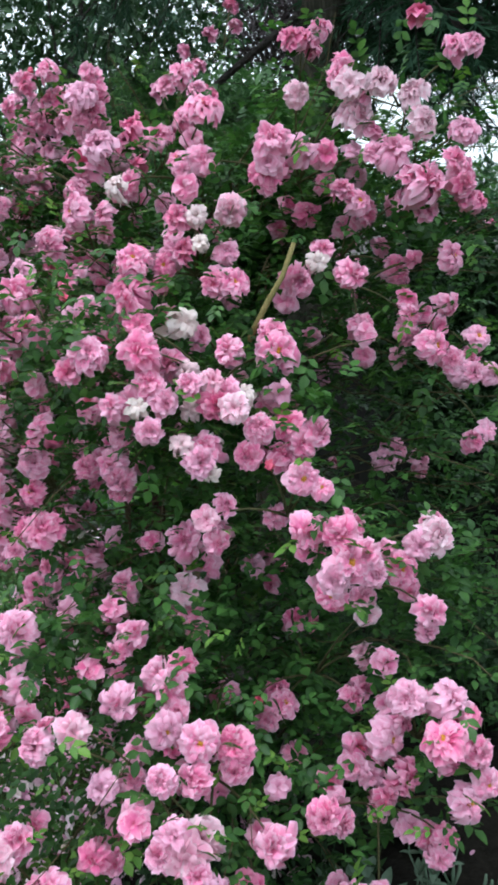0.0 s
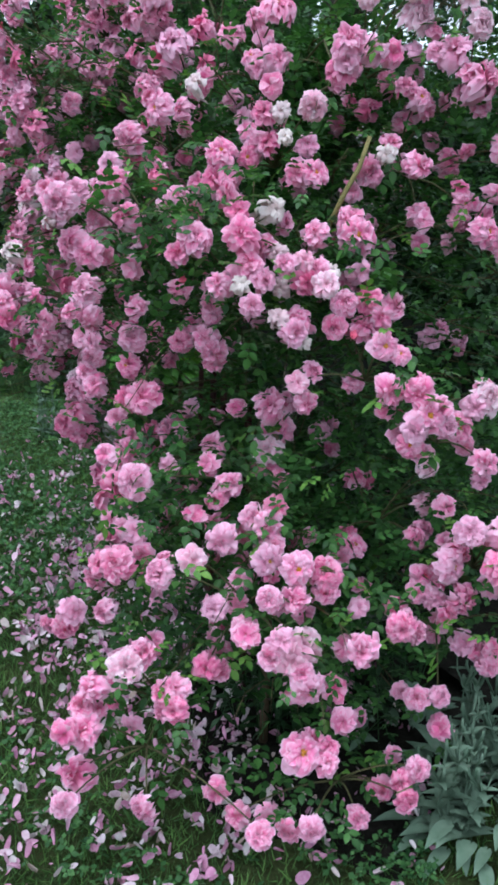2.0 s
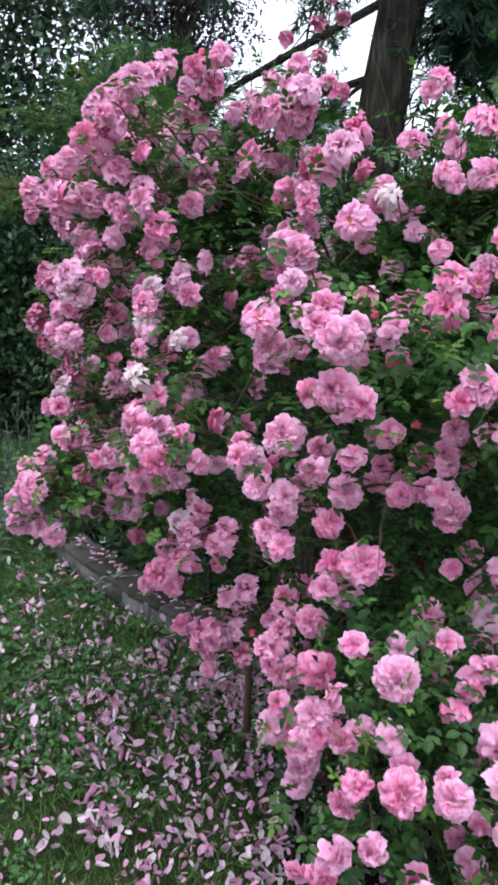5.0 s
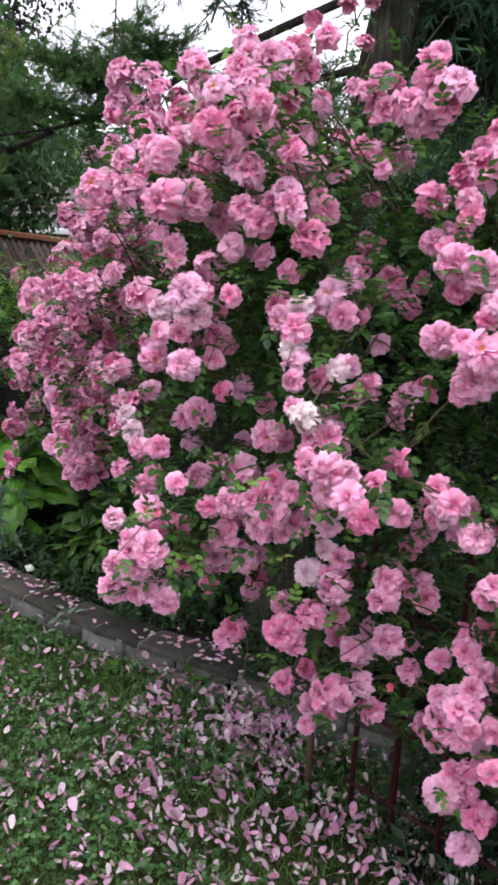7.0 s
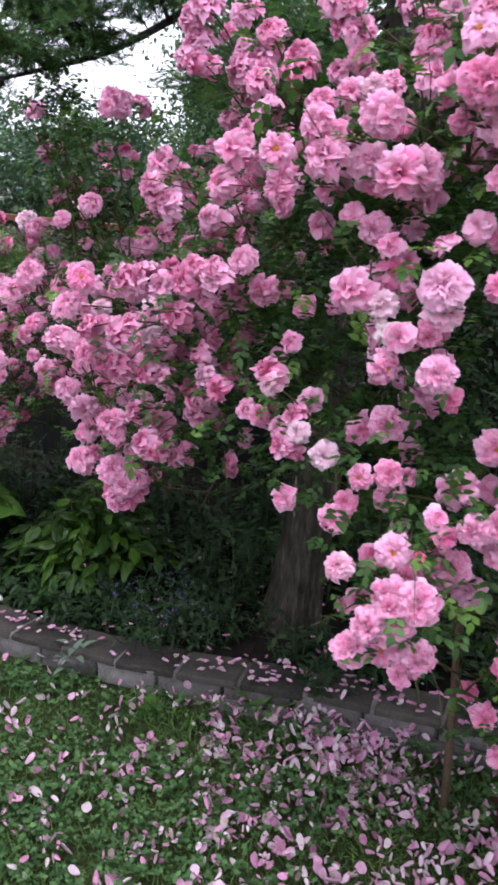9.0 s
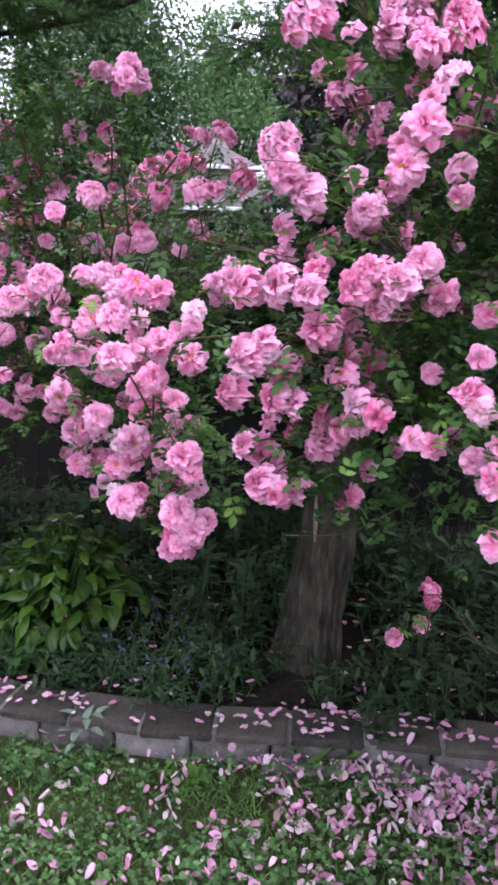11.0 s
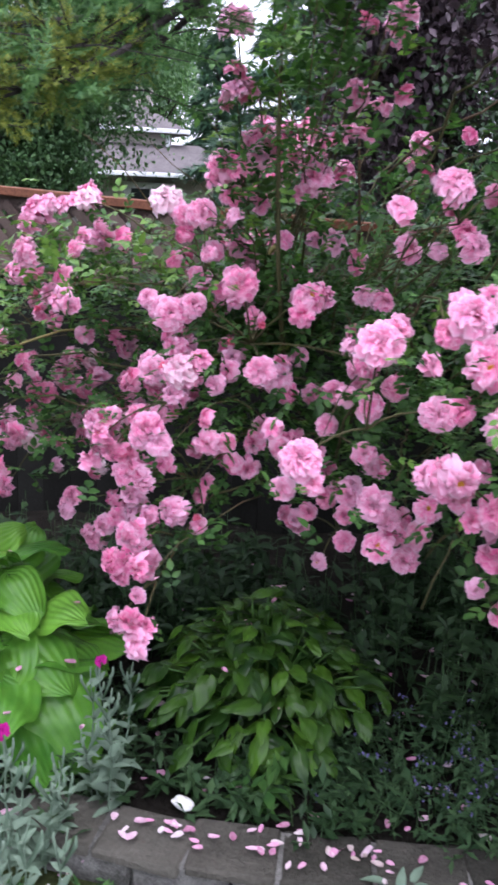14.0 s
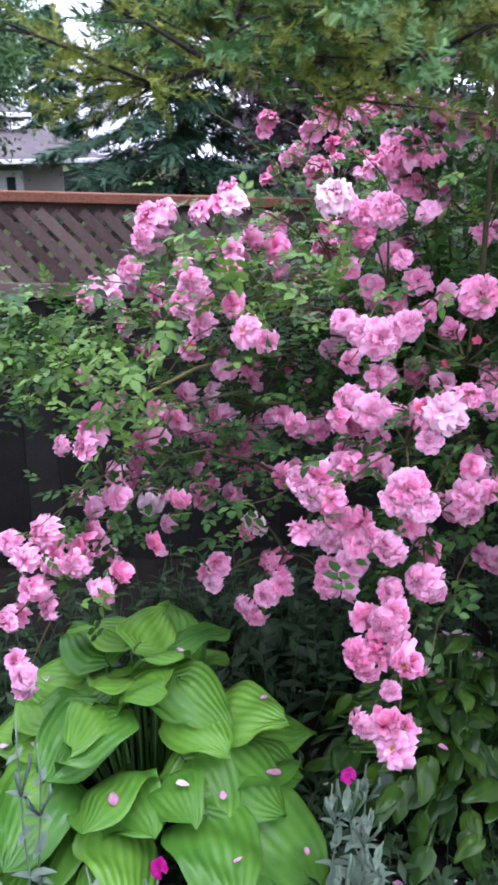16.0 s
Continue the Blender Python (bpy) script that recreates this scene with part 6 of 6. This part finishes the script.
def ribbed(name, dark, light, ribs, depth=0.15):
    """Hosta leaf skin: pressed veins that run from stalk to tip, each leaf its own tone."""
    m = blank(name)
    uv = node(m, "ShaderNodeUVMap")
    xyz = node(m, "ShaderNodeSeparateXYZ")
    link(m, uv.outputs["UV"], xyz.inputs["Vector"])
    wave = node(m, "ShaderNodeMath")
    wave.operation = "MULTIPLY"
    wave.inputs[1].default_value = ribs * 2 * math.pi
    link(m, xyz.outputs["X"], wave.inputs[0])
    sine = node(m, "ShaderNodeMath")
    sine.operation = "SINE"
    link(m, wave.outputs[0], sine.inputs[0])
    o = node(m, "ShaderNodeObjectInfo")
    c = ramp(m, o.outputs["Random"], [(0, dark), (0.6, tuple((p + q) / 2 for p, q in zip(dark, light))), (1, light)])
    c = mixed(m, 0.3, c, ramp(m, texture(m, 16, 4), [(0.35, dark), (0.7, light)]))
    c = mixed(m, ramp(m, sine.outputs[0], [(0.0, (depth, depth, depth)), (0.16, (0, 0, 0))]), c, tuple(v * 0.6 for v in dark))
    return finish(m, c, 0.33, sine.outputs[0], 2.2 * depth, 0.003, 0.22)


hosta("large bright green hosta with broad ribbed leaves", (-0.64, 6.18, 0.05), 0.52, 0.60, 66, 0.225, 0.230, ribbed("bright_hosta_leaf", (0.040, 0.150, 0.016), (0.155, 0.355, 0.036), 8), 61, 0.52, 36, 0.45)
hosta("dark green hosta with narrow pointed leaves", (-0.17, 5.40, 0.06), 0.52, 0.43, 330, 0.092, 0.054, ribbed("dark_hosta_leaf", (0.006, 0.026, 0.006), (0.070, 0.165, 0.014), 3, 0.05), 62, 0.60, 40, 0.06)


def campion(at, height, stems, seed, flowers):
    """Silver felted stems with paired leaves; a few magenta flowers on top."""
    rnd = random.Random(seed)
    plant = thing("rose_campion", "silver-grey felted plant with magenta flowers" if flowers else "silver-grey felted plant with tall bare stems", "perennial", "silver perennials", at=at)
    for k in range(stems):
        a = rnd.uniform(0, 6.28)
        h = height * rnd.uniform(0.6, 1.0)
        tip = Vector((math.cos(a) * 0.16 * rnd.random(), math.sin(a) * 0.16 * rnd.random(), h))
        foot = Vector((math.cos(a) * 0.09 * rnd.random(), math.sin(a) * 0.09 * rnd.random(), -0.02))
        if k < flowers:
            tip = Vector((0.02 * k, 0, height))
        st = Strand()
        line = bend(foot, tip, 0, 8, 0.008, rnd)
        st.tube(line, [0.0035 - 0.0002 * i for i in range(9)], 6)
        blades = []
        for i in range(1, 8):
            for side in (0, math.pi):
                b = i * 1.57 + side + rnd.uniform(-0.3, 0.3)
                ln = 0.082 * (1 - 0.085 * i) * rnd.uniform(0.7, 1.2)
                v, f = leaf_blade(ln, ln * 0.36, 5, 4, 0.35, 0.35, 0, rnd, 0.9)
                m = Matrix.Translation(line[i]) @ Matrix.Rotation(b, 4, "Z") @ Matrix.Rotation(radians(rnd.uniform(15, 50)), 4, "X")
                blades.append(solid("leaf", [tuple(m @ Vector(p)) for p in v], f, SILVER))
        for s in range(3):
            b = rnd.uniform(0, 6.28)
            q = line[6] + Vector((math.cos(b) * 0.035, math.sin(b) * 0.035, 0.05 + 0.03 * rnd.random()))
            st.tube([line[6], q, q + Vector((0, 0, 0.018))], [0.002, 0.0045, 0.003], 6)
        stem = part("stem", st.mesh("stem", SILVER), None, plant)
        for blade in blades:
            part("leaf", blade, None, stem)
        if k < flowers:
            part("flower", CAMPION_FLOWER, None, stem, "magenta flower", at=Matrix.Translation(tip + Vector((0, 0, 0.006))) @ pose(0, 0, 0, rnd.uniform(-12, 12), rnd.uniform(-55, -35)))


CAMPION_FLOWER = bloom_mesh("flower", [(5, 0.017, 0.011, 6, 0.15, 0.3), (5, 0.010, 0.007, 25, 0.2, 0.2)], MAGENTA, 71)
campion((-1.338, 5.45, 0.0), 0.66, 6, 72, 1)
campion((-1.25, 5.86, 0.0), 0.60, 5, 73, 1)
campion((-0.80, 5.60, 0.06), 0.46, 6, 74, 1)
campion((-1.05, 5.62, 0.03), 0.40, 7, 75, 0)
campion((-1.18, 6.25, 0.0), 0.85, 6, 76, 0)
campion((0.62, 1.95, 0.0), 0.42, 9, 77, 0)


def felted_clump(at, radius, count, size, seed):
    rnd = random.Random(seed)
    plant = thing("silver_leaf_clump", "low clump of grey-green felted leaves", "perennial", "silver perennials", at=at)
    for k in range(count):
        a, t = rnd.uniform(0, 6.28), rnd.random() ** 0.6
        ln = size * rnd.uniform(0.7, 1.2)
        v, f = leaf_blade(ln, ln * 0.36, 6, 4, 0.35, 0.35, 0.3, rnd, 0.9)
        m = Matrix.Translation((math.cos(a) * radius * t, math.sin(a) * radius * t, 0.02 + 0.16 * rnd.random() * (1 - 0.6 * t))) @ Matrix.Rotation(a - math.pi / 2 + rnd.uniform(-0.5, 0.5), 4, "Z") @ Matrix.Rotation(radians(60 - 50 * t + rnd.uniform(-15, 15)), 4, "X")
        part("leaf", solid("leaf", [tuple(m @ Vector(p)) for p in v], f, SILVER), None, plant)


felted_clump((0.60, 1.80, 0.0), 0.26, 110, 0.095, 81)
felted_clump((0.42, 2.05, 0.0), 0.20, 50, 0.075, 82)
campion((0.48, 1.72, 0.0), 0.38, 12, 78, 0)
campion((0.70, 1.82, 0.0), 0.40, 12, 79, 0)
felted_clump((-0.70, 4.72, 0.0), 0.06, 12, 0.065, 83)


def herb_patch(label, at, radius, count, height, material, seed, flower=None, blade=0.05, category="perennial"):
    """Fine-leaved stems in a low mound."""
    rng = np.random.default_rng(seed)
    plant = thing("herb_clump", label, category, at=at)
    st = Strand()
    pos, fwd, tops = [], [], []
    rnd = random.Random(seed)
    for k in range(count):
        a, t = rnd.uniform(0, 6.28), rnd.random() ** 0.5
        foot = Vector((math.cos(a) * radius[0] * t, math.sin(a) * radius[1] * t, -0.02))
        tip = foot + Vector((rnd.gauss(0, 0.06), rnd.gauss(0, 0.06), height * rnd.uniform(0.5, 1.1)))
        st.tube([foot, foot.lerp(tip, 0.5), tip], [0.0022, 0.0018, 0.001], 4)
        for i in range(9):
            pos.append(tuple(foot.lerp(tip, rnd.uniform(0.1, 0.95))))
            fwd.append((rnd.gauss(0, 1), rnd.gauss(0, 1), rnd.gauss(0.3, 0.4)))
        tops.append(tuple(tip))
    tagged(part("stemwork", st.mesh("stemwork", HERB), None, plant), kind="stuff")
    m = placements(rng, pos, fwd, blade * rng.uniform(0.6, 1.3, len(pos)), 0.2)
    tagged(part("leaves", scattered("leaves", leaf_shape(1, 0.4, 0.3, 0.2, 2), m, material), None, plant), kind="stuff")
    if flower is not None:
        tp = np.repeat(np.array(tops)[::3], 5, axis=0) + rng.normal(0, 0.009, (len(tops[::3]) * 5, 3))
        m = placements(rng, tp, rng.normal(0, 1, tp.shape), 0.013 * rng.uniform(0.7, 1.3, len(tp)), 0.2)
        tagged(part("blossom", scattered("blossom", LEAF, m, flower), None, plant, "small blue flowers"), kind="stuff")


herb_patch("fine grey-green herb with small blue flowers", (-0.26, 4.72, 0.06), (0.26, 0.34), 150, 0.20, HERB, 91, LAVENDER, 0.034)
herb_patch("leafy green plants, shade-darkened, under the roses", (0.45, 4.9, 0.06), (0.55, 0.5), 150, 0.42, SHADED_GREEN, 92, None, 0.07)
herb_patch("leafy green plants, shade-darkened, under the roses", (0.55, 3.75, 0.06), (0.45, 0.5), 120, 0.30, SHADED_GREEN, 93, None, 0.06)
herb_patch("ferny green plants, shade-darkened, under the roses", (0.35, 5.9, 0.06), (0.4, 0.5), 120, 0.40, SHADED_GREEN, 94, None, 0.08)
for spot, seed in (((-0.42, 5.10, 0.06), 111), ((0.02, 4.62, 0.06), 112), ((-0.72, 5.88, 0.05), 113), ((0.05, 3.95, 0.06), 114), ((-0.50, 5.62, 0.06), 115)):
    herb_patch("low shade-darkened green plants covering the bed", spot, (0.24, 0.24), 60, 0.17, SHADED_GREEN, seed, None, 0.05)
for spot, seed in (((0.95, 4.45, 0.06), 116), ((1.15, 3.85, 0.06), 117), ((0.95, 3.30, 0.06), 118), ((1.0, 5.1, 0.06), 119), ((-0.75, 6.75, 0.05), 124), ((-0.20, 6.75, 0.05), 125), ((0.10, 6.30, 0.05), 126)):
    herb_patch("leafy shade-darkened green plants at the back of the bed", spot, (0.38, 0.38), 110, 0.44, SHADED_GREEN, seed, None, 0.065)
for spot, seed in (((-0.62, 5.30, 0.06), 121), ((-0.36, 4.92, 0.06), 122), ((-0.86, 5.72, 0.04), 123)):
    herb_patch("grassy green weeds in the bed", spot, (0.12, 0.12), 16, 0.13, HERB, seed, None, 0.055)
herb_patch("small leafy green plant beside the wall", (-0.56, 5.22, 0.06), (0.06, 0.06), 9, 0.16, HOSTA_DARK, 95, None, 0.075)
herb_patch("grey-green catmint with pale blue flower spikes", (-1.62, 6.85, 0.0), (0.34, 0.36), 230, 0.72, HERB, 96, LAVENDER, 0.034)
herb_patch("shade-darkened green leaves beneath the trellis rose", (0.1, 2.55, 0.0), (0.45, 0.55), 190, 0.35, SHADED_GREEN, 97, None, 0.05)


def weed(at, seed, count=5, size=0.13):
    rnd = random.Random(seed)
    plant = thing("dandelion", "green dandelion rosette at the foot of the wall", "weed", "weeds by the wall", at=at)
    for k in range(count):
        v, f = leaf_blade(size * rnd.uniform(0.7, 1.1), size * 0.36, 6, 4, 0.3, 0.3, 0.4, rnd, 0.8, 0.5)
        m = Matrix.Rotation(k * 2.4 + rnd.random(), 4, "Z") @ Matrix.Rotation(radians(rnd.uniform(35, 70)), 4, "X")
        part("leaf", solid("leaf", [tuple(m @ Vector(p)) for p in v], f, GRASS_BROAD), None, plant)


GRASS_BROAD = foliage("dandelion_leaf", (0.06, 0.17, 0.025), (0.13, 0.28, 0.05), 0.45, 0.3)
weed((-0.33, 4.05, -0.01), 101)
weed((-0.26, 3.98, -0.01), 102, 4)
weed((-0.62, 4.30, -0.01), 103, 4, 0.09)


def rock(at, size, seed):
    b = bmesh.new()
    bmesh.ops.create_icosphere(b, subdivisions=3, radius=1)
    for v in b.verts:
        k = 1 + 0.28 * noise.noise(v.co * 1.3 + Vector((seed, 0, 0))) + 0.06 * noise.noise(v.co * 5)
        v.co = Vector((v.co.x * size[0], v.co.y * size[1], v.co.z * size[2])) * k
    ob = part("rock", b, ROCK, None, "small white rock beside the wall", at=pose(*at))
    tagged(ob, category="rock")


for k in (0, 1, 3, 5, 6, 8, 9):
    wx, wy, wa = wall_line(1.75 + 0.19 * k)
    herb_patch("low green weeds along the foot of the wall", (wx - math.sin(wa) * 0.09, wy + math.cos(wa) * 0.09, -0.01), (0.10, 0.07), 22, 0.055, GRASS_BROAD if k == 3 else CLOVER, 130 + k, None, 0.030, "weed")


rock((-0.70, 5.38, 0.085), (0.024, 0.034, 0.016), 3)


# ---- grass, clover and fallen petals ----
def lawn_points(rng, n, x0, x1, y0, y1):
    p = np.stack([rng.uniform(x0, x1, n), rng.uniform(y0, y1, n)], -1)
    bare = ((p[:, 0] - 0.28) / 0.56) ** 2 + ((p[:, 1] - 2.35) / 0.70) ** 2 < rng.uniform(0.75, 1.1, len(p))
    return p[~inside_bed(p[:, 0] + 0.07, p[:, 1]) & ~bare]


def grass():
    rng = np.random.default_rng(201)
    p = np.concatenate([lawn_points(rng, 84000, -3.0, 0.7, 1.1, 5.2), lawn_points(rng, 36000, -3.6, -0.6, 5.2, 8.6), lawn_points(rng, 20000, -4.0, 1.5, 0.4, 1.2)])
    v = np.array([(-0.5, 0, 0), (0.5, 0, 0), (0.32, 0.55, 0.02), (-0.32, 0.55, 0.02), (0, 1, 0.10)])
    v[:, 0] *= 0.075
    f = [(0, 1, 2, 3), (3, 2, 4, 4)]
    pos = np.concatenate([p, np.full((len(p), 1), -0.022)], 1)
    fwd = np.concatenate([rng.normal(0, 0.75, (len(p), 2)), np.ones((len(p), 1))], 1)
    m = placements(rng, pos, fwd, rng.uniform(0.022, 0.070, len(p)), 0.1, (0, 0, 0))
    out = np.einsum("nij,vj->nvi", m[:, :, :3], v) + m[:, None, :, 3]
    k = np.arange(len(m))[:, None] * 5
    quads = (k + np.array([[0, 1, 2, 3]])).tolist()
    tris = (k + np.array([[3, 2, 4]])).tolist()
    ob = part("grass", solid("grass", out.reshape(-1, 3), quads + tris, GRASS))
    tagged(ob, "short green lawn grass", "grass", kind="stuff")
    q = lawn_points(rng, 30000, -2.8, 0.4, 1.2, 6.4)
    patch = np.sin(q[:, 0] * 3.1) + np.sin(q[:, 1] * 2.3 + q[:, 0]) + 0.8 * np.sin(q[:, 0] * 9.1 + q[:, 1] * 7.3) + rng.normal(0, 0.5, len(q)) > -0.35
    q = q[patch]
    pos = np.concatenate([q, rng.uniform(0.004, 0.060, (len(q), 1))], 1)
    a = rng.uniform(0, 6.28, len(q))
    ms = []
    for k in range(3):
        d = np.stack([np.cos(a + 2.1 * k), np.sin(a + 2.1 * k), np.full(len(q), 0.1)], -1)
        ms.append(placements(rng, pos, d, rng.uniform(0.008, 0.024, len(q)), 0.35))
    ob = part("clover", scattered("clover", leaf_shape(1, 0.85, 0.15, 0.1, 2), np.concatenate(ms), CLOVER))
    tagged(ob, "small green clover leaves in the lawn", "clover", kind="stuff")


def fallen_petals():
    rng = np.random.default_rng(202)
    heaps = np.concatenate([
        rng.normal((-0.62, 3.25), (0.42, 0.62), (440, 2)), rng.normal((-0.35, 2.3), (0.40, 0.50), (470, 2)),
        rng.normal((-0.95, 4.2), (0.42, 0.60), (190, 2)), rng.normal((-1.3, 3.2), (0.7, 1.1), (150, 2)),
        rng.normal((-0.27, 3.58), (0.10, 0.17), (140, 2)), rng.normal((-0.6, 1.6), (0.5, 0.4), (200, 2))])
    heaps = heaps[rng.random(len(heaps)) < 0.66]
    p = np.repeat(heaps, rng.integers(1, 9, len(heaps)), axis=0)
    p = p + rng.normal(0, 0.032, p.shape)
    bed = inside_bed(p[:, 0], p[:, 1])
    keep = ~bed | (rng.random(len(p)) < 0.12)
    p, bed = p[keep], bed[keep]
    z = np.where(bed, 0.085, rng.uniform(0.0, 0.050, len(p)))
    pos = np.concatenate([p, z[:, None]], 1)
    flat = []
    for k in range(64):
        x, y, a = wall_line(rng.choice((1.15, 1.6, 2.0, 3.0, 3.3)) + rng.normal(0, 0.25))
        d = rng.uniform(0.02, 0.16)
        for _ in range(rng.integers(1, 5)):
            e = min(0.17, max(0.012, d + rng.normal(0, 0.02)))
            along = rng.normal(0, 0.03)
            flat.append((x + math.sin(a) * e + math.cos(a) * along, y - math.cos(a) * e + math.sin(a) * along, 0.106))
    bedp = np.stack([rng.uniform(-0.7, 0.9, 200), rng.uniform(3.6, 6.2, 200), np.full(200, 0.10)], -1)
    bedp = bedp[inside_bed(bedp[:, 0] - 0.2, bedp[:, 1])]
    flat = np.concatenate([np.array(flat), bedp, np.array(RESTING)])
    shapes = []
    for curl, wide in ((0.6, 0.27), (1.0, 0.21), (0.35, 0.32)):
        v = []
        for i in range(4):
            t = i / 3
            w = wide * math.sin(math.pi * (0.08 + 0.66 * t)) ** 1.2 + 0.03
            for s in (-1, 0, 1):
                v.append((w * s, t - 0.08 * s * s * t, curl * s * s * w + 0.5 * curl * (t - 0.5) ** 2))
        shapes.append((np.array(v), [(i * 3 + j, i * 3 + j + 1, i * 3 + j + 4, i * 3 + j + 3) for i in range(3) for j in range(2)]))
    out_v, out_f = [], []
    for n, shape in enumerate(shapes):
        q, e = pos[n::3], flat[n::3]
        a = rng.uniform(0, 6.28, len(q) + len(e))
        fwd = np.stack([np.cos(a), np.sin(a), rng.normal(0.40, 0.8, len(a))], -1)
        fwd[len(q):, 2] = 0
        m = np.concatenate([placements(rng, q, fwd[: len(q)], 0.037 * rng.beta(1.6, 2.2, len(q)) + 0.014, 0.8), placements(rng, e, fwd[len(q):], rng.uniform(0.020, 0.040, len(e)), 0.08)])
        v = np.einsum("nij,vj->nvi", m[:, :, :3], shape[0]) + m[:, None, :, 3]
        f = np.asarray(shape[1])[None] + (np.arange(len(m)) * len(shape[0]))[:, None, None] + sum(len(x) for x in out_v)
        out_v.append(v.reshape(-1, 3))
        out_f += f.reshape(-1, 4).tolist()
    ob = part("fallen_petals", solid("fallen_petals", np.concatenate(out_v), out_f, FALLEN))
    tagged(ob, "pale pink rose petals fallen on lawn and wall", "petals", kind="stuff")


grass()
fallen_petals()
